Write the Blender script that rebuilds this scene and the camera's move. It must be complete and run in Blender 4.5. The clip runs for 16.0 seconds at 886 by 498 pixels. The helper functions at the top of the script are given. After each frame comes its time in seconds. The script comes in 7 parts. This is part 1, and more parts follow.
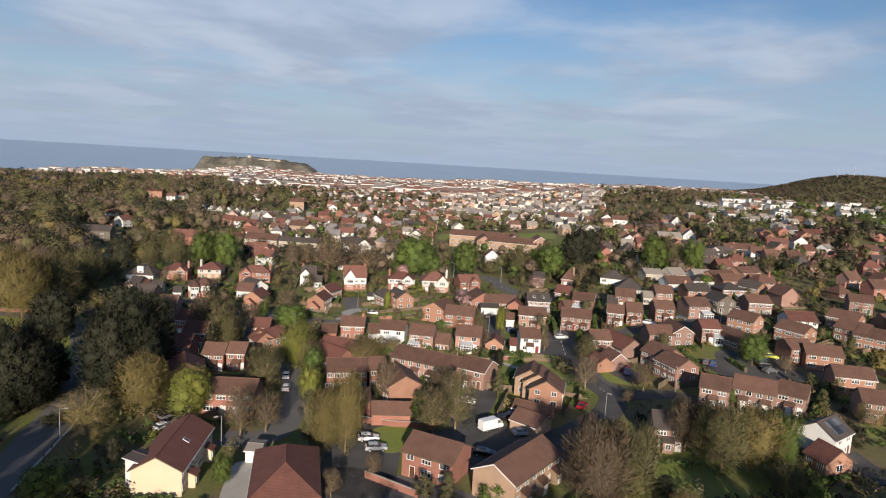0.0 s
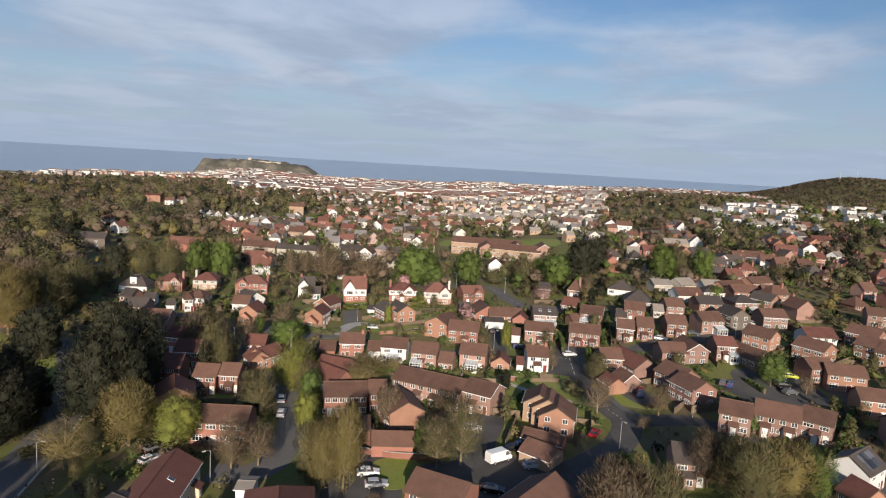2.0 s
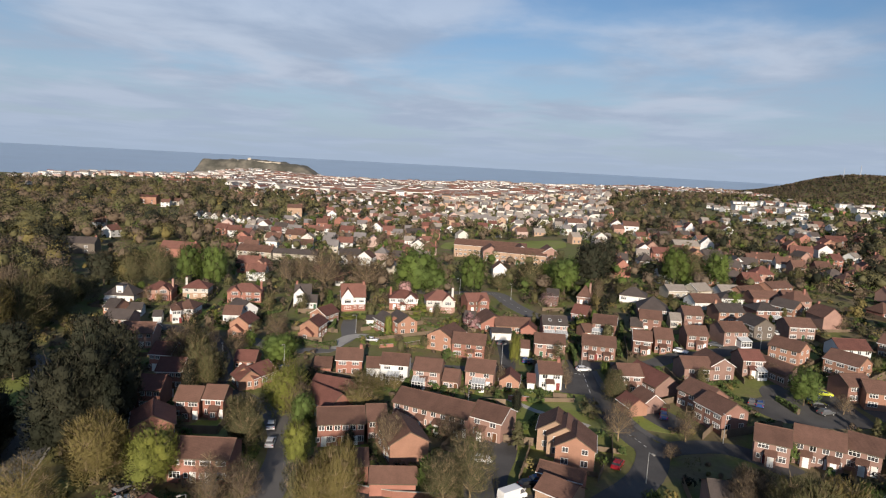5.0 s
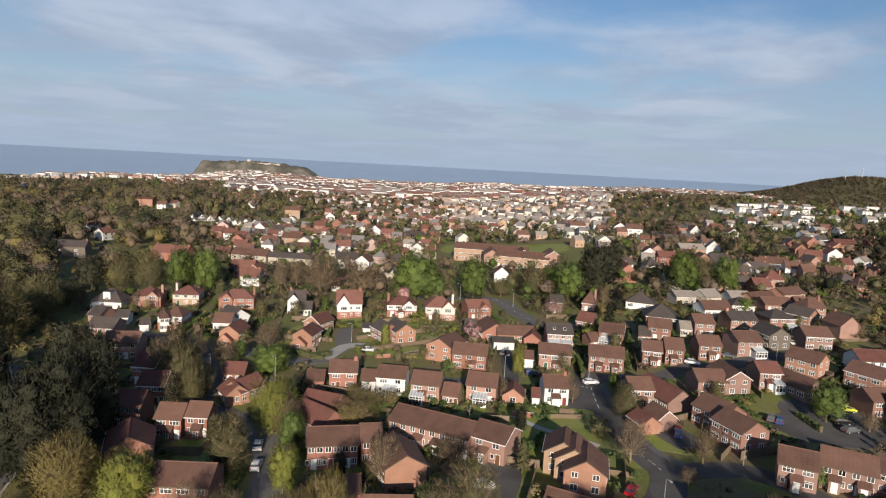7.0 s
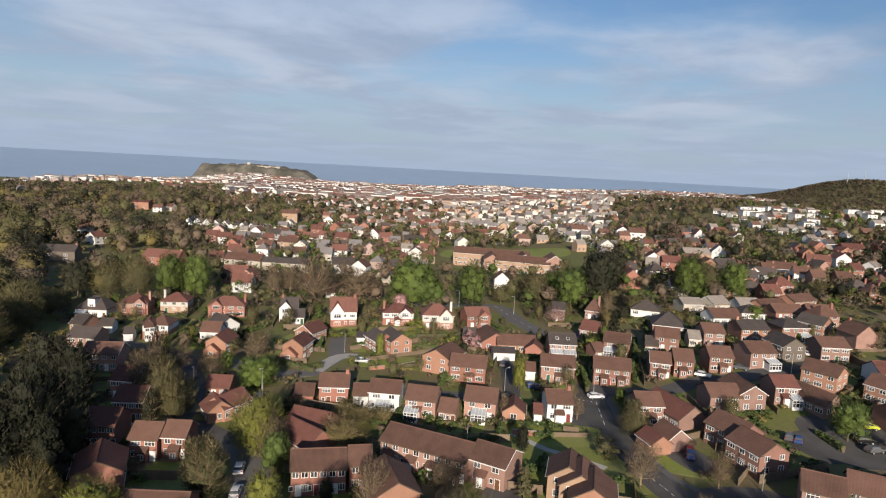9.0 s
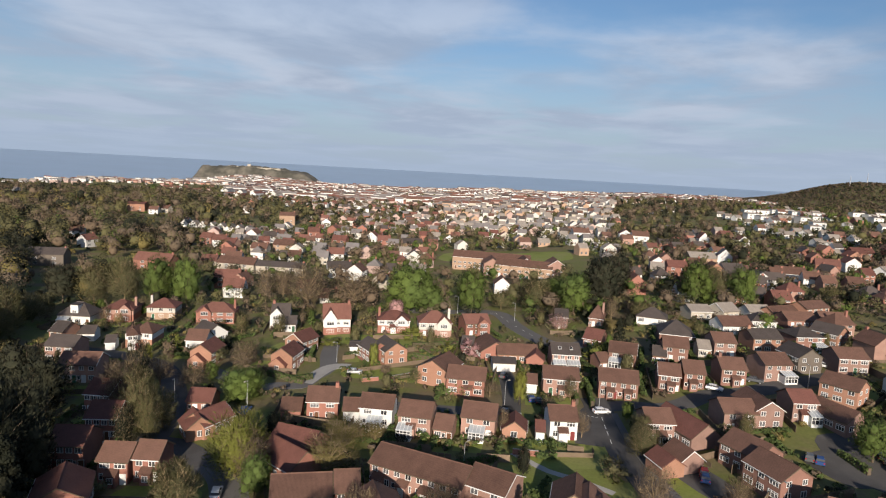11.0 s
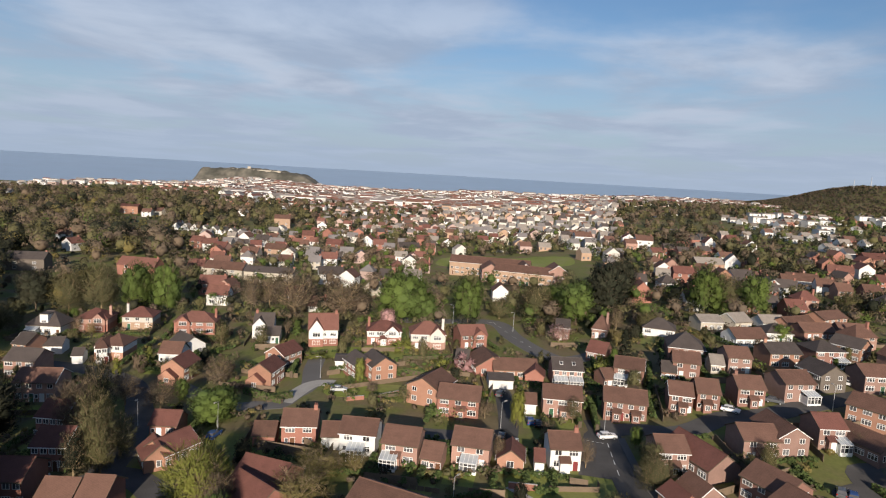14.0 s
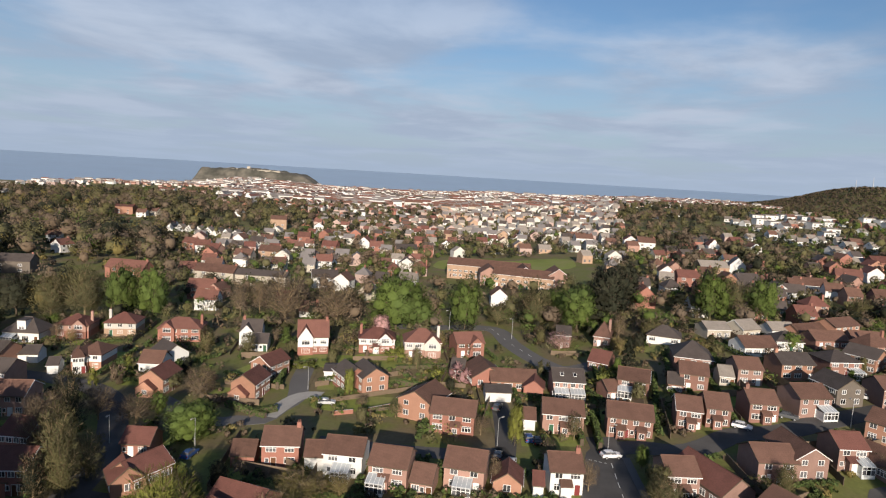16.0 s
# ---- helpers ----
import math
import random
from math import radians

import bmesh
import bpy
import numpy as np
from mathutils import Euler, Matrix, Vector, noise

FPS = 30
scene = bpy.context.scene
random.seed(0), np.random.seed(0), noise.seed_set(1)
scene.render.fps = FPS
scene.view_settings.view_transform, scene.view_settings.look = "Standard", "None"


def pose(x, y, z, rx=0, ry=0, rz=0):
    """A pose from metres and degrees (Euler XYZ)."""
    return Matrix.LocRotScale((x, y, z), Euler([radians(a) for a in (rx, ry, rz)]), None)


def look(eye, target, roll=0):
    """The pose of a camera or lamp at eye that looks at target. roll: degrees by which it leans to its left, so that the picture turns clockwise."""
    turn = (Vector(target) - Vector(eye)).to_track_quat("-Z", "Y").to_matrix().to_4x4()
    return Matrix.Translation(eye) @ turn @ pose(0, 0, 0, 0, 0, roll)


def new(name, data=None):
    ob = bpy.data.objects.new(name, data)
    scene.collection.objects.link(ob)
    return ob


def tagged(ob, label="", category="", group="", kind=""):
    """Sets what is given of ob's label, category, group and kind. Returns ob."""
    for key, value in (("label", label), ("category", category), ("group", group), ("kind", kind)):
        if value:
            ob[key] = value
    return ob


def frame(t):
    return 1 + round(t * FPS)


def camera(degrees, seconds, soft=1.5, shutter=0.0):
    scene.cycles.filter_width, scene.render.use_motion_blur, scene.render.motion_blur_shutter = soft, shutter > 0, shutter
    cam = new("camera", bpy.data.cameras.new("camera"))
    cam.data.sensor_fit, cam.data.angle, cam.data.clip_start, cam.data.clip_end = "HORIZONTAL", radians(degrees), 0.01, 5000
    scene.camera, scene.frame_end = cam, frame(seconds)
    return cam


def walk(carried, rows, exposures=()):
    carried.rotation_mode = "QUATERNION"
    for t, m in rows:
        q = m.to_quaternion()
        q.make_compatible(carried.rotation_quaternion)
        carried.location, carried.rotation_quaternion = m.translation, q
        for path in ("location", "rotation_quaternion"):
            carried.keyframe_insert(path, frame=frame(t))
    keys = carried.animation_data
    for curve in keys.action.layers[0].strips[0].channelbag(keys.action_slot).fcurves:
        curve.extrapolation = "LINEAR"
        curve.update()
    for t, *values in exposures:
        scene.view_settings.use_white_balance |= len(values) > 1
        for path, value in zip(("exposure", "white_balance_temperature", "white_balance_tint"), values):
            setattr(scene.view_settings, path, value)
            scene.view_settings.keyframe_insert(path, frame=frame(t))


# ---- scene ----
cam = camera(70.0, 16.0, soft=1.15)
PATH = [
    (0, (-0.635, 2.409, 43.332), (-0.614, 4.391, 43.061), 3.4),
    (0.5, (-0.838, 4.499, 43.791), (-0.818, 6.481, 43.521), 3.4),
    (1, (-1.041, 6.651, 44.448), (-1.021, 8.633, 44.18), 3.4),
    (1.5, (-1.299, 8.827, 45.138), (-1.279, 10.809, 44.87), 3.4),
    (2, (-1.565, 10.941, 45.71), (-1.546, 12.923, 45.444), 3.4),
    (2.5, (-1.803, 13.088, 46.044), (-1.785, 15.07, 45.777), 3.3),
    (3, (-2.031, 15.307, 46.227), (-2.014, 17.289, 45.958), 3.3),
    (3.5, (-2.19, 17.606, 46.313), (-2.174, 19.587, 46.042), 3.2),
    (4, (-2.289, 19.914, 46.357), (-2.273, 21.895, 46.086), 3.1),
    (6.5, (-2.419, 31.567, 46.363), (-2.402, 33.55, 46.098), 3.1),
    (7, (-2.233, 33.843, 46.289), (-2.217, 35.825, 46.025), 3.1),
    (7.5, (-1.978, 36.14, 46.2), (-1.963, 38.123, 45.938), 3.1),
    (8, (-1.737, 38.428, 46.152), (-1.723, 40.411, 45.893), 3.1),
    (8.5, (-1.521, 40.645, 46.128), (-1.507, 42.628, 45.871), 3.0),
    (9, (-1.288, 42.761, 46.097), (-1.274, 44.745, 45.842), 3.1),
    (11.5, (0.128, 54.294, 45.695), (0.139, 56.279, 45.448), 3.2),
    (12, (0.524, 56.53, 45.623), (0.535, 58.514, 45.377), 3.2),
    (12.5, (0.961, 58.761, 45.511), (0.971, 60.746, 45.266), 3.2),
    (13, (1.373, 61.011, 45.46), (1.382, 62.996, 45.216), 3.3),
    (13.5, (1.779, 63.255, 45.441), (1.787, 65.24, 45.199), 3.3),
    (14, (2.154, 65.477, 45.438), (2.161, 67.463, 45.198), 3.3),
    (14.5, (2.514, 67.672, 45.455), (2.521, 69.657, 45.216), 3.4),
    (15, (2.888, 69.832, 45.494), (2.894, 71.818, 45.256), 3.4),
    (15.5, (3.281, 72.044, 45.554), (3.287, 74.03, 45.316), 3.4),
    (16, (3.605, 74.294, 45.624), (3.611, 76.279, 45.385), 3.4),
]
walk(cam, [(t, look(eye, target, roll)) for t, eye, target, roll in PATH], exposures=((0, 0.36), (16, 0.36)))

SUN_AZ, SUN_EL = 178, 17.2  # degrees clockwise from +y, and above the horizon


def sky_world():
    w = bpy.data.worlds.new("sky")
    scene.world = w
    w.use_nodes = True
    nt = w.node_tree
    n, l = nt.nodes, nt.links
    bg = n["Background"]
    sky = n.new("ShaderNodeTexSky")
    sky.sky_type, sky.sun_disc = "NISHITA", False
    sky.sun_elevation, sky.sun_rotation = radians(SUN_EL), radians(SUN_AZ)
    sky.air_density, sky.dust_density, sky.ozone_density = 1.0, 1.0, 2.0
    sky.altitude = 100
    gain = n.new("ShaderNodeMix")
    gain.data_type, gain.blend_type = "RGBA", "MULTIPLY"
    gain.inputs[0].default_value = 1
    l.new(sky.outputs[0], gain.inputs[6])
    gain.inputs[7].default_value = (0.092, 0.106, 0.124, 1)
    # a broken sheet of cloud, seen in perspective
    tc = n.new("ShaderNodeTexCoord")
    sep = n.new("ShaderNodeSeparateXYZ")
    l.new(tc.outputs["Generated"], sep.inputs[0])
    up = n.new("ShaderNodeMath")
    up.operation, up.inputs[1].default_value = "MAXIMUM", 0.0
    l.new(sep.outputs[2], up.inputs[0])
    add = n.new("ShaderNodeMath")
    add.operation, add.inputs[1].default_value = "ADD", 0.07
    l.new(up.outputs[0], add.inputs[0])
    flat = []
    for i in (0, 1):
        d = n.new("ShaderNodeMath")
        d.operation = "DIVIDE"
        l.new(sep.outputs[i], d.inputs[0])
        l.new(add.outputs[0], d.inputs[1])
        flat.append(d)
    com = n.new("ShaderNodeCombineXYZ")
    l.new(flat[0].outputs[0], com.inputs[0])
    l.new(flat[1].outputs[0], com.inputs[1])

    def cloud(scale, detail, low, high, offset, rough=0.55):
        mp = n.new("ShaderNodeMapping")
        mp.inputs["Location"].default_value = offset
        mp.inputs["Scale"].default_value = (0.9, 0.8, 1)
        l.new(com.outputs[0], mp.inputs[0])
        t = n.new("ShaderNodeTexNoise")
        t.inputs["Scale"].default_value = scale
        t.inputs["Detail"].default_value = detail
        t.inputs["Roughness"].default_value = rough
        t.inputs["Distortion"].default_value = 0.25
        l.new(mp.outputs[0], t.inputs[0])
        r = n.new("ShaderNodeMapRange")
        r.interpolation_type = "SMOOTHSTEP"
        r.inputs[1].default_value, r.inputs[2].default_value = low, high
        l.new(t.outputs[0], r.inputs[0])
        return r

    cover = cloud(0.7, 9, 0.36, 0.60, (3.1, 1.7, 0.4), 0.52)
    shade = cloud(1.15, 9, 0.37, 0.65, (9.2, 4.1, 2.0), 0.54)
    tone = n.new("ShaderNodeMix")
    tone.data_type = "RGBA"
    tone.inputs[6].default_value = (0.44, 0.515, 0.665, 1)
    tone.inputs[7].default_value = (0.69, 0.76, 0.90, 1)
    l.new(shade.outputs[0], tone.inputs[0])
    mix = n.new("ShaderNodeMix")
    mix.data_type = "RGBA"
    cv = n.new("ShaderNodeMath")
    cv.operation = "MULTIPLY"
    # the sheet thins out overhead
    thin = n.new("ShaderNodeMapRange")
    thin.inputs[1].default_value, thin.inputs[2].default_value = 0.12, 0.45
    thin.inputs[3].default_value, thin.inputs[4].default_value = 0.97, 0.04
    l.new(up.outputs[0], thin.inputs[0])
    l.new(thin.outputs[0], cv.inputs[1])
    l.new(cover.outputs[0], cv.inputs[0])
    l.new(cv.outputs[0], mix.inputs[0])
    l.new(gain.outputs[2], mix.inputs[6])
    l.new(tone.outputs[2], mix.inputs[7])
    # haze towards the horizon
    hz = n.new("ShaderNodeMapRange")
    hz.inputs[1].default_value, hz.inputs[2].default_value = 0.0, 0.2
    hz.inputs[3].default_value, hz.inputs[4].default_value = 0.95, 0.0
    l.new(up.outputs[0], hz.inputs[0])
    low = n.new("ShaderNodeMix")
    low.data_type = "RGBA"
    low.inputs[7].default_value = (0.475, 0.58, 0.75, 1)
    l.new(hz.outputs[0], low.inputs[0])
    l.new(mix.outputs[2], low.inputs[6])
    l.new(low.outputs[2], bg.inputs[0])
    bg.inputs[1].default_value = SKY_GAIN


SKY_GAIN = 0.64
sky_world()
sun = new("sun", bpy.data.lights.new("sun", "SUN"))
sun.data.energy, sun.data.angle, sun.data.color = 5.0, radians(0.6), (1.0, 0.87, 0.72)
az, el = radians(SUN_AZ), radians(SUN_EL)
sun.matrix_world = look((100 * math.sin(az) * math.cos(el), 100 * math.cos(az) * math.cos(el), 100 * math.sin(el)), (0, 0, 0))


def smooth(v, a, b):
    s = min(1.0, max(0.0, (v - a) / (b - a)))
    return s * s * (3 - 2 * s)


def coast(x):
    """How far the land reaches before it falls to the sea."""
    return 2150 + 800 * smooth(x, -1500, -700) - 100 * smooth(x, 800, 2200)


def mount(x, y):
    """The wooded mount at the edge of the town."""
    return 84 * math.exp(-(abs(x - 1345) / (165 if x < 1345 else 420)) ** 2.0 - ((y - 2080) / 420) ** 2)


def ground_z(x, y):
    """Height of the land: a gentle slope, a rise to the east, a wooded mount and the fall to the sea."""
    z = -10.9 + 0.027 * max(-180, min(180, x)) + 0.0045 * (max(0, min(420, y)) - 180)
    z += 4.5 * smooth(x, 36, 90) * smooth(y, 165, 215)
    z += 16 * smooth(x, 110, 360) * smooth(y, 280, 620) * (1 - smooth(y, 1000, 1800))
    z -= 4 * smooth(-x, 180, 600)
    z -= 33 * smooth(y, 700, 2600)
    z -= 30 * smooth(-x, 450, 1000) * smooth(y, 800, 1500) * (1 - 0.75 * smooth(y, 1900, 2350))
    z += 20 * smooth(x, 450, 1000) * smooth(y, 1300, 2200)
    z += mount(x, y)
    z += 24 * math.exp(-((x + 840) / 280) ** 2 - ((y - 2790) / 150) ** 2)
    fall = smooth(y, coast(x), coast(x) + 160)
    return z * (1 - fall) - 75 * fall


# ---- materials ----
def material(name, rgb, rough=0.8, vary=0.25, scale=0.6, fine=6.0, metal=0.0, bump=0.3, obj=0.15, island=0.0, stripes=None, spec=0.3, second=None):
    """A surface with stains (scale), grain (fine), a change of tone from thing to thing (obj) or piece to piece (island)."""
    m = bpy.data.materials.new(name)
    m.use_nodes = True
    n, l = m.node_tree.nodes, m.node_tree.links
    b = n["Principled BSDF"]
    b.inputs["Roughness"].default_value = rough
    b.inputs["Metallic"].default_value = metal
    b.inputs["Specular IOR Level"].default_value = spec
    geo = n.new("ShaderNodeNewGeometry")
    big, small = n.new("ShaderNodeTexNoise"), n.new("ShaderNodeTexNoise")
    for t, s, d in ((big, scale, 4), (small, fine, 3)):
        t.inputs["Scale"].default_value, t.inputs["Detail"].default_value = s, d
        l.new(geo.outputs["Position"], t.inputs[0])
    info = n.new("ShaderNodeObjectInfo")

    def math_node(op, a, c):
        q = n.new("ShaderNodeMath")
        q.operation = op
        for i, v in enumerate((a, c)):
            if isinstance(v, (int, float)):
                q.inputs[i].default_value = v
            else:
                l.new(v, q.inputs[i])
        return q.outputs[0]

    def centred(out, amount):
        return math_node("MULTIPLY", math_node("SUBTRACT", out, 0.5), amount)

    tone = math_node("ADD", centred(big.outputs[0], vary * 2.2), centred(small.outputs[0], vary * 1.4))
    tone = math_node("ADD", tone, centred(info.outputs["Random"], obj * 2))
    if island:
        tone = math_node("ADD", tone, centred(geo.outputs["Random Per Island"], island * 2))
    height = small.outputs[0]
    if stripes:
        tc = n.new("ShaderNodeTexCoord")
        wave = n.new("ShaderNodeTexWave")
        wave.bands_direction = stripes[0]
        wave.inputs["Scale"].default_value = stripes[1]
        wave.inputs["Distortion"].default_value = 0.4
        l.new(tc.outputs["Object"], wave.inputs[0])
        tone = math_node("ADD", tone, centred(wave.outputs["Fac"], stripes[2]))
        height = math_node("ADD", height, wave.outputs["Fac"])
    gain = math_node("MAXIMUM", math_node("ADD", tone, 1.0), 0.15)
    mul = n.new("ShaderNodeVectorMath")
    mul.operation = "SCALE"
    if second:
        mx = n.new("ShaderNodeMix")
        mx.data_type = "RGBA"
        mx.inputs[6].default_value, mx.inputs[7].default_value = (*rgb, 1), (*second, 1)
        r = n.new("ShaderNodeMapRange")
        r.inputs[1].default_value, r.inputs[2].default_value = 0.4, 0.6
        l.new(big.outputs[0], r.inputs[0])
        l.new(r.outputs[0], mx.inputs[0])
        l.new(mx.outputs[2], mul.inputs[0])
    else:
        mul.inputs[0].default_value = rgb
    l.new(gain, mul.inputs["Scale"])
    l.new(mul.outputs[0], b.inputs["Base Color"])
    if bump:
        bp = n.new("ShaderNodeBump")
        bp.inputs["Strength"].default_value, bp.inputs["Distance"].default_value = bump, 0.03
        l.new(height, bp.inputs["Height"])
        l.new(bp.outputs[0], b.inputs["Normal"])
    return m


BRICK = {
    "r": material("red_brick", (0.285, 0.132, 0.100), 0.9, 0.22, 0.5, 5),
    "o": material("orange_brick", (0.335, 0.182, 0.126), 0.9, 0.2, 0.5, 5),
    "p": material("pink_brick", (0.335, 0.205, 0.165), 0.9, 0.22, 0.5, 5),
    "t": material("tan_brick", (0.36, 0.245, 0.172), 0.9, 0.2, 0.5, 5),
    "d": material("dark_brick", (0.125, 0.105, 0.088), 0.9, 0.2, 0.5, 5),
    "w": material("white_render", (0.64, 0.635, 0.62), 0.85, 0.08, 0.4, 4, obj=0.05),
    "c": material("cream_render", (0.60, 0.50, 0.36), 0.85, 0.08, 0.4, 4, obj=0.05),
    "u": material("brown_brick", (0.225, 0.122, 0.096), 0.9, 0.22, 0.5, 5),
    "k": material("dusky_brick", (0.262, 0.165, 0.136), 0.9, 0.22, 0.5, 5),
    # muted brick and render: distance haze over the town is put into the colour
    "m": material("hazed_brick", (0.36, 0.265, 0.235), 0.9, 0.2, 0.05, 0.5, obj=0.2),
    "h": material("hazed_render", (0.52, 0.50, 0.46), 0.9, 0.12, 0.05, 0.5, obj=0.1),
    "g": material("grey_stone", (0.40, 0.36, 0.30), 0.9, 0.2, 0.5, 4),
}
ROOF = {
    "b": material("brown_tiles", (0.128, 0.070, 0.052), 0.85, 0.3, 0.5, 3, stripes=("X", 1.6, 0.3), obj=0.2),
    "n": material("maroon_tiles", (0.135, 0.058, 0.046), 0.85, 0.3, 0.5, 3, stripes=("X", 1.6, 0.3), obj=0.2),
    "d": material("dark_slates", (0.076, 0.062, 0.056), 0.7, 0.3, 0.5, 3, stripes=("X", 1.6, 0.25), obj=0.2),
    "r": material("red_clay_tiles", (0.172, 0.080, 0.062), 0.85, 0.25, 0.5, 3, stripes=("X", 1.6, 0.3), obj=0.2),
    # slate greyed to put the low contrast of haze into its colour
    "s": material("hazed_slates", (0.165, 0.15, 0.145), 0.8, 0.3, 0.05, 0.5, obj=0.2),
    "g": material("grey_tiles", (0.235, 0.205, 0.178), 0.85, 0.25, 0.5, 3, stripes=("X", 1.6, 0.3), obj=0.2),
}
WHITE = material("white_upvc", (0.72, 0.72, 0.71), 0.45, 0.05, 0.5, 4, bump=0.05, obj=0.04)
GLASS = material("window_glass", (0.085, 0.085, 0.09), 0.08, 0.3, 0.7, 2, bump=0.05, obj=0.75, spec=0.7)
POLY = material("conservatory_glass", (0.45, 0.48, 0.50), 0.2, 0.15, 1.0, 4, bump=0.05, obj=0.1, spec=0.6)
DOORS = [material("door_white", (0.75, 0.75, 0.72), 0.5, 0.05), material("door_brown", (0.13, 0.06, 0.03), 0.5, 0.2), material("door_red", (0.16, 0.03, 0.03), 0.5, 0.1), material("door_green", (0.03, 0.09, 0.05), 0.5, 0.1)]
DOORS = [DOORS[0], DOORS[0], DOORS[1], DOORS[0], DOORS[2], DOORS[0], DOORS[3]]
CONCRETE = material("concrete", (0.36, 0.34, 0.31), 0.9, 0.2, 0.3, 3)
ASPHALT = material("asphalt", (0.074, 0.070, 0.068), 0.9, 0.25, 0.12, 4, obj=0.05, second=(0.092, 0.087, 0.084))
ROAD_GREY = material("worn_asphalt", (0.150, 0.143, 0.138), 0.9, 0.2, 0.12, 4, obj=0.05, second=(0.125, 0.119, 0.115))
FOOTWAY = material("footway", (0.40, 0.38, 0.35), 0.9, 0.2, 0.3, 3)
PAINT = material("road_paint", (0.6, 0.6, 0.58), 0.8, 0.2, 1.0, 6)
WOOD = material("fence_wood", (0.165, 0.122, 0.085), 0.9, 0.3, 0.6, 5)
BARK = material("bark", (0.11, 0.085, 0.06), 0.95, 0.3, 1.0, 6)
PALE_BARK = material("pale_twigs", (0.24, 0.18, 0.105), 0.95, 0.3, 0.4, 4)
STEEL = material("galvanised_steel", (0.45, 0.46, 0.47), 0.5, 0.1, 1.0, 8, metal=0.6, bump=0.1)
TYRE = material("tyre_rubber", (0.02, 0.02, 0.02), 0.9, 0.1)
LAMP_RED = material("tail_light", (0.35, 0.01, 0.01), 0.3, 0.05)
LAMP_CLEAR = material("head_light", (0.7, 0.7, 0.7), 0.2, 0.05)
GRASS = material("grass", (0.198, 0.232, 0.048), 0.95, 0.35, 0.08, 1.5, obj=0.08, second=(0.19, 0.195, 0.062))
SOIL = material("garden_soil", (0.10, 0.07, 0.045), 0.95, 0.3, 0.3, 3)
HEDGE = material("hedge_leaves", (0.060, 0.085, 0.024), 0.9, 0.4, 0.6, 5, obj=0.3, island=0.3)


def leaf(name, rgb, second):
    return material(name, rgb, 0.85, 0.30, 0.075, 0.45, bump=0, obj=0.16, island=0.04, second=second, spec=0.15)


LEAF = {
    "green": leaf("fresh_green_leaves", (0.088, 0.120, 0.028), (0.068, 0.096, 0.027)),
    "lime": leaf("lime_leaves", (0.160, 0.165, 0.036), (0.122, 0.134, 0.033)),
    "olive": leaf("olive_leaves", (0.112, 0.103, 0.045), (0.090, 0.084, 0.042)),
    "gold": leaf("golden_buds", (0.182, 0.146, 0.053), (0.145, 0.120, 0.046)),
    "brown": leaf("brown_buds", (0.134, 0.098, 0.066), (0.104, 0.080, 0.058)),
    # dark needles made darker still: shade over the pines is in the colour
    "dark": leaf("shade_dark_needles", (0.023, 0.026, 0.016), (0.036, 0.036, 0.022)),
    "pink": leaf("blossom", (0.42, 0.24, 0.24), (0.35, 0.22, 0.20)),
}


# ---- building blocks ----
def mesh_of(bm, name, *mats):
    me = bpy.data.meshes.new(name)
    bm.normal_update()
    bm.to_mesh(me)
    bm.free()
    for m in mats:
        me.materials.append(m)
    return me


def link(name, me, parent=None, label="", at=None):
    ob = new(name, me)
    ob.parent = parent
    if at is not None:
        ob.matrix_basis = at
    return tagged(ob, label) if label else ob


def part(name, bm, mat, parent, label="", at=None):
    return link(name, mesh_of(bm, name, mat), parent, label, at)


def add_box(bm, x0, y0, z0, x1, y1, z1, mat=0):
    v = [bm.verts.new((x, y, z)) for z in (z0, z1) for y in (y0, y1) for x in (x0, x1)]
    for q in ((0, 2, 3, 1), (4, 5, 7, 6), (0, 1, 5, 4), (2, 6, 7, 3), (0, 4, 6, 2), (1, 3, 7, 5)):
        bm.faces.new([v[i] for i in q]).material_index = mat


def boxes(*dims):
    bm = bmesh.new()
    for d in dims:
        add_box(bm, *d)
    return bm


def prism(profile, x0, x1):
    """A profile in the y-z plane, drawn out along x."""
    bm = bmesh.new()
    a = [bm.verts.new((x0, y, z)) for y, z in profile]
    b = [bm.verts.new((x1, y, z)) for y, z in profile]
    n = len(profile)
    bm.faces.new(a[::-1])
    bm.faces.new(b)
    for i in range(n):
        bm.faces.new((a[i], a[(i + 1) % n], b[(i + 1) % n], b[i]))
    bmesh.ops.recalc_face_normals(bm, faces=bm.faces)
    return bm


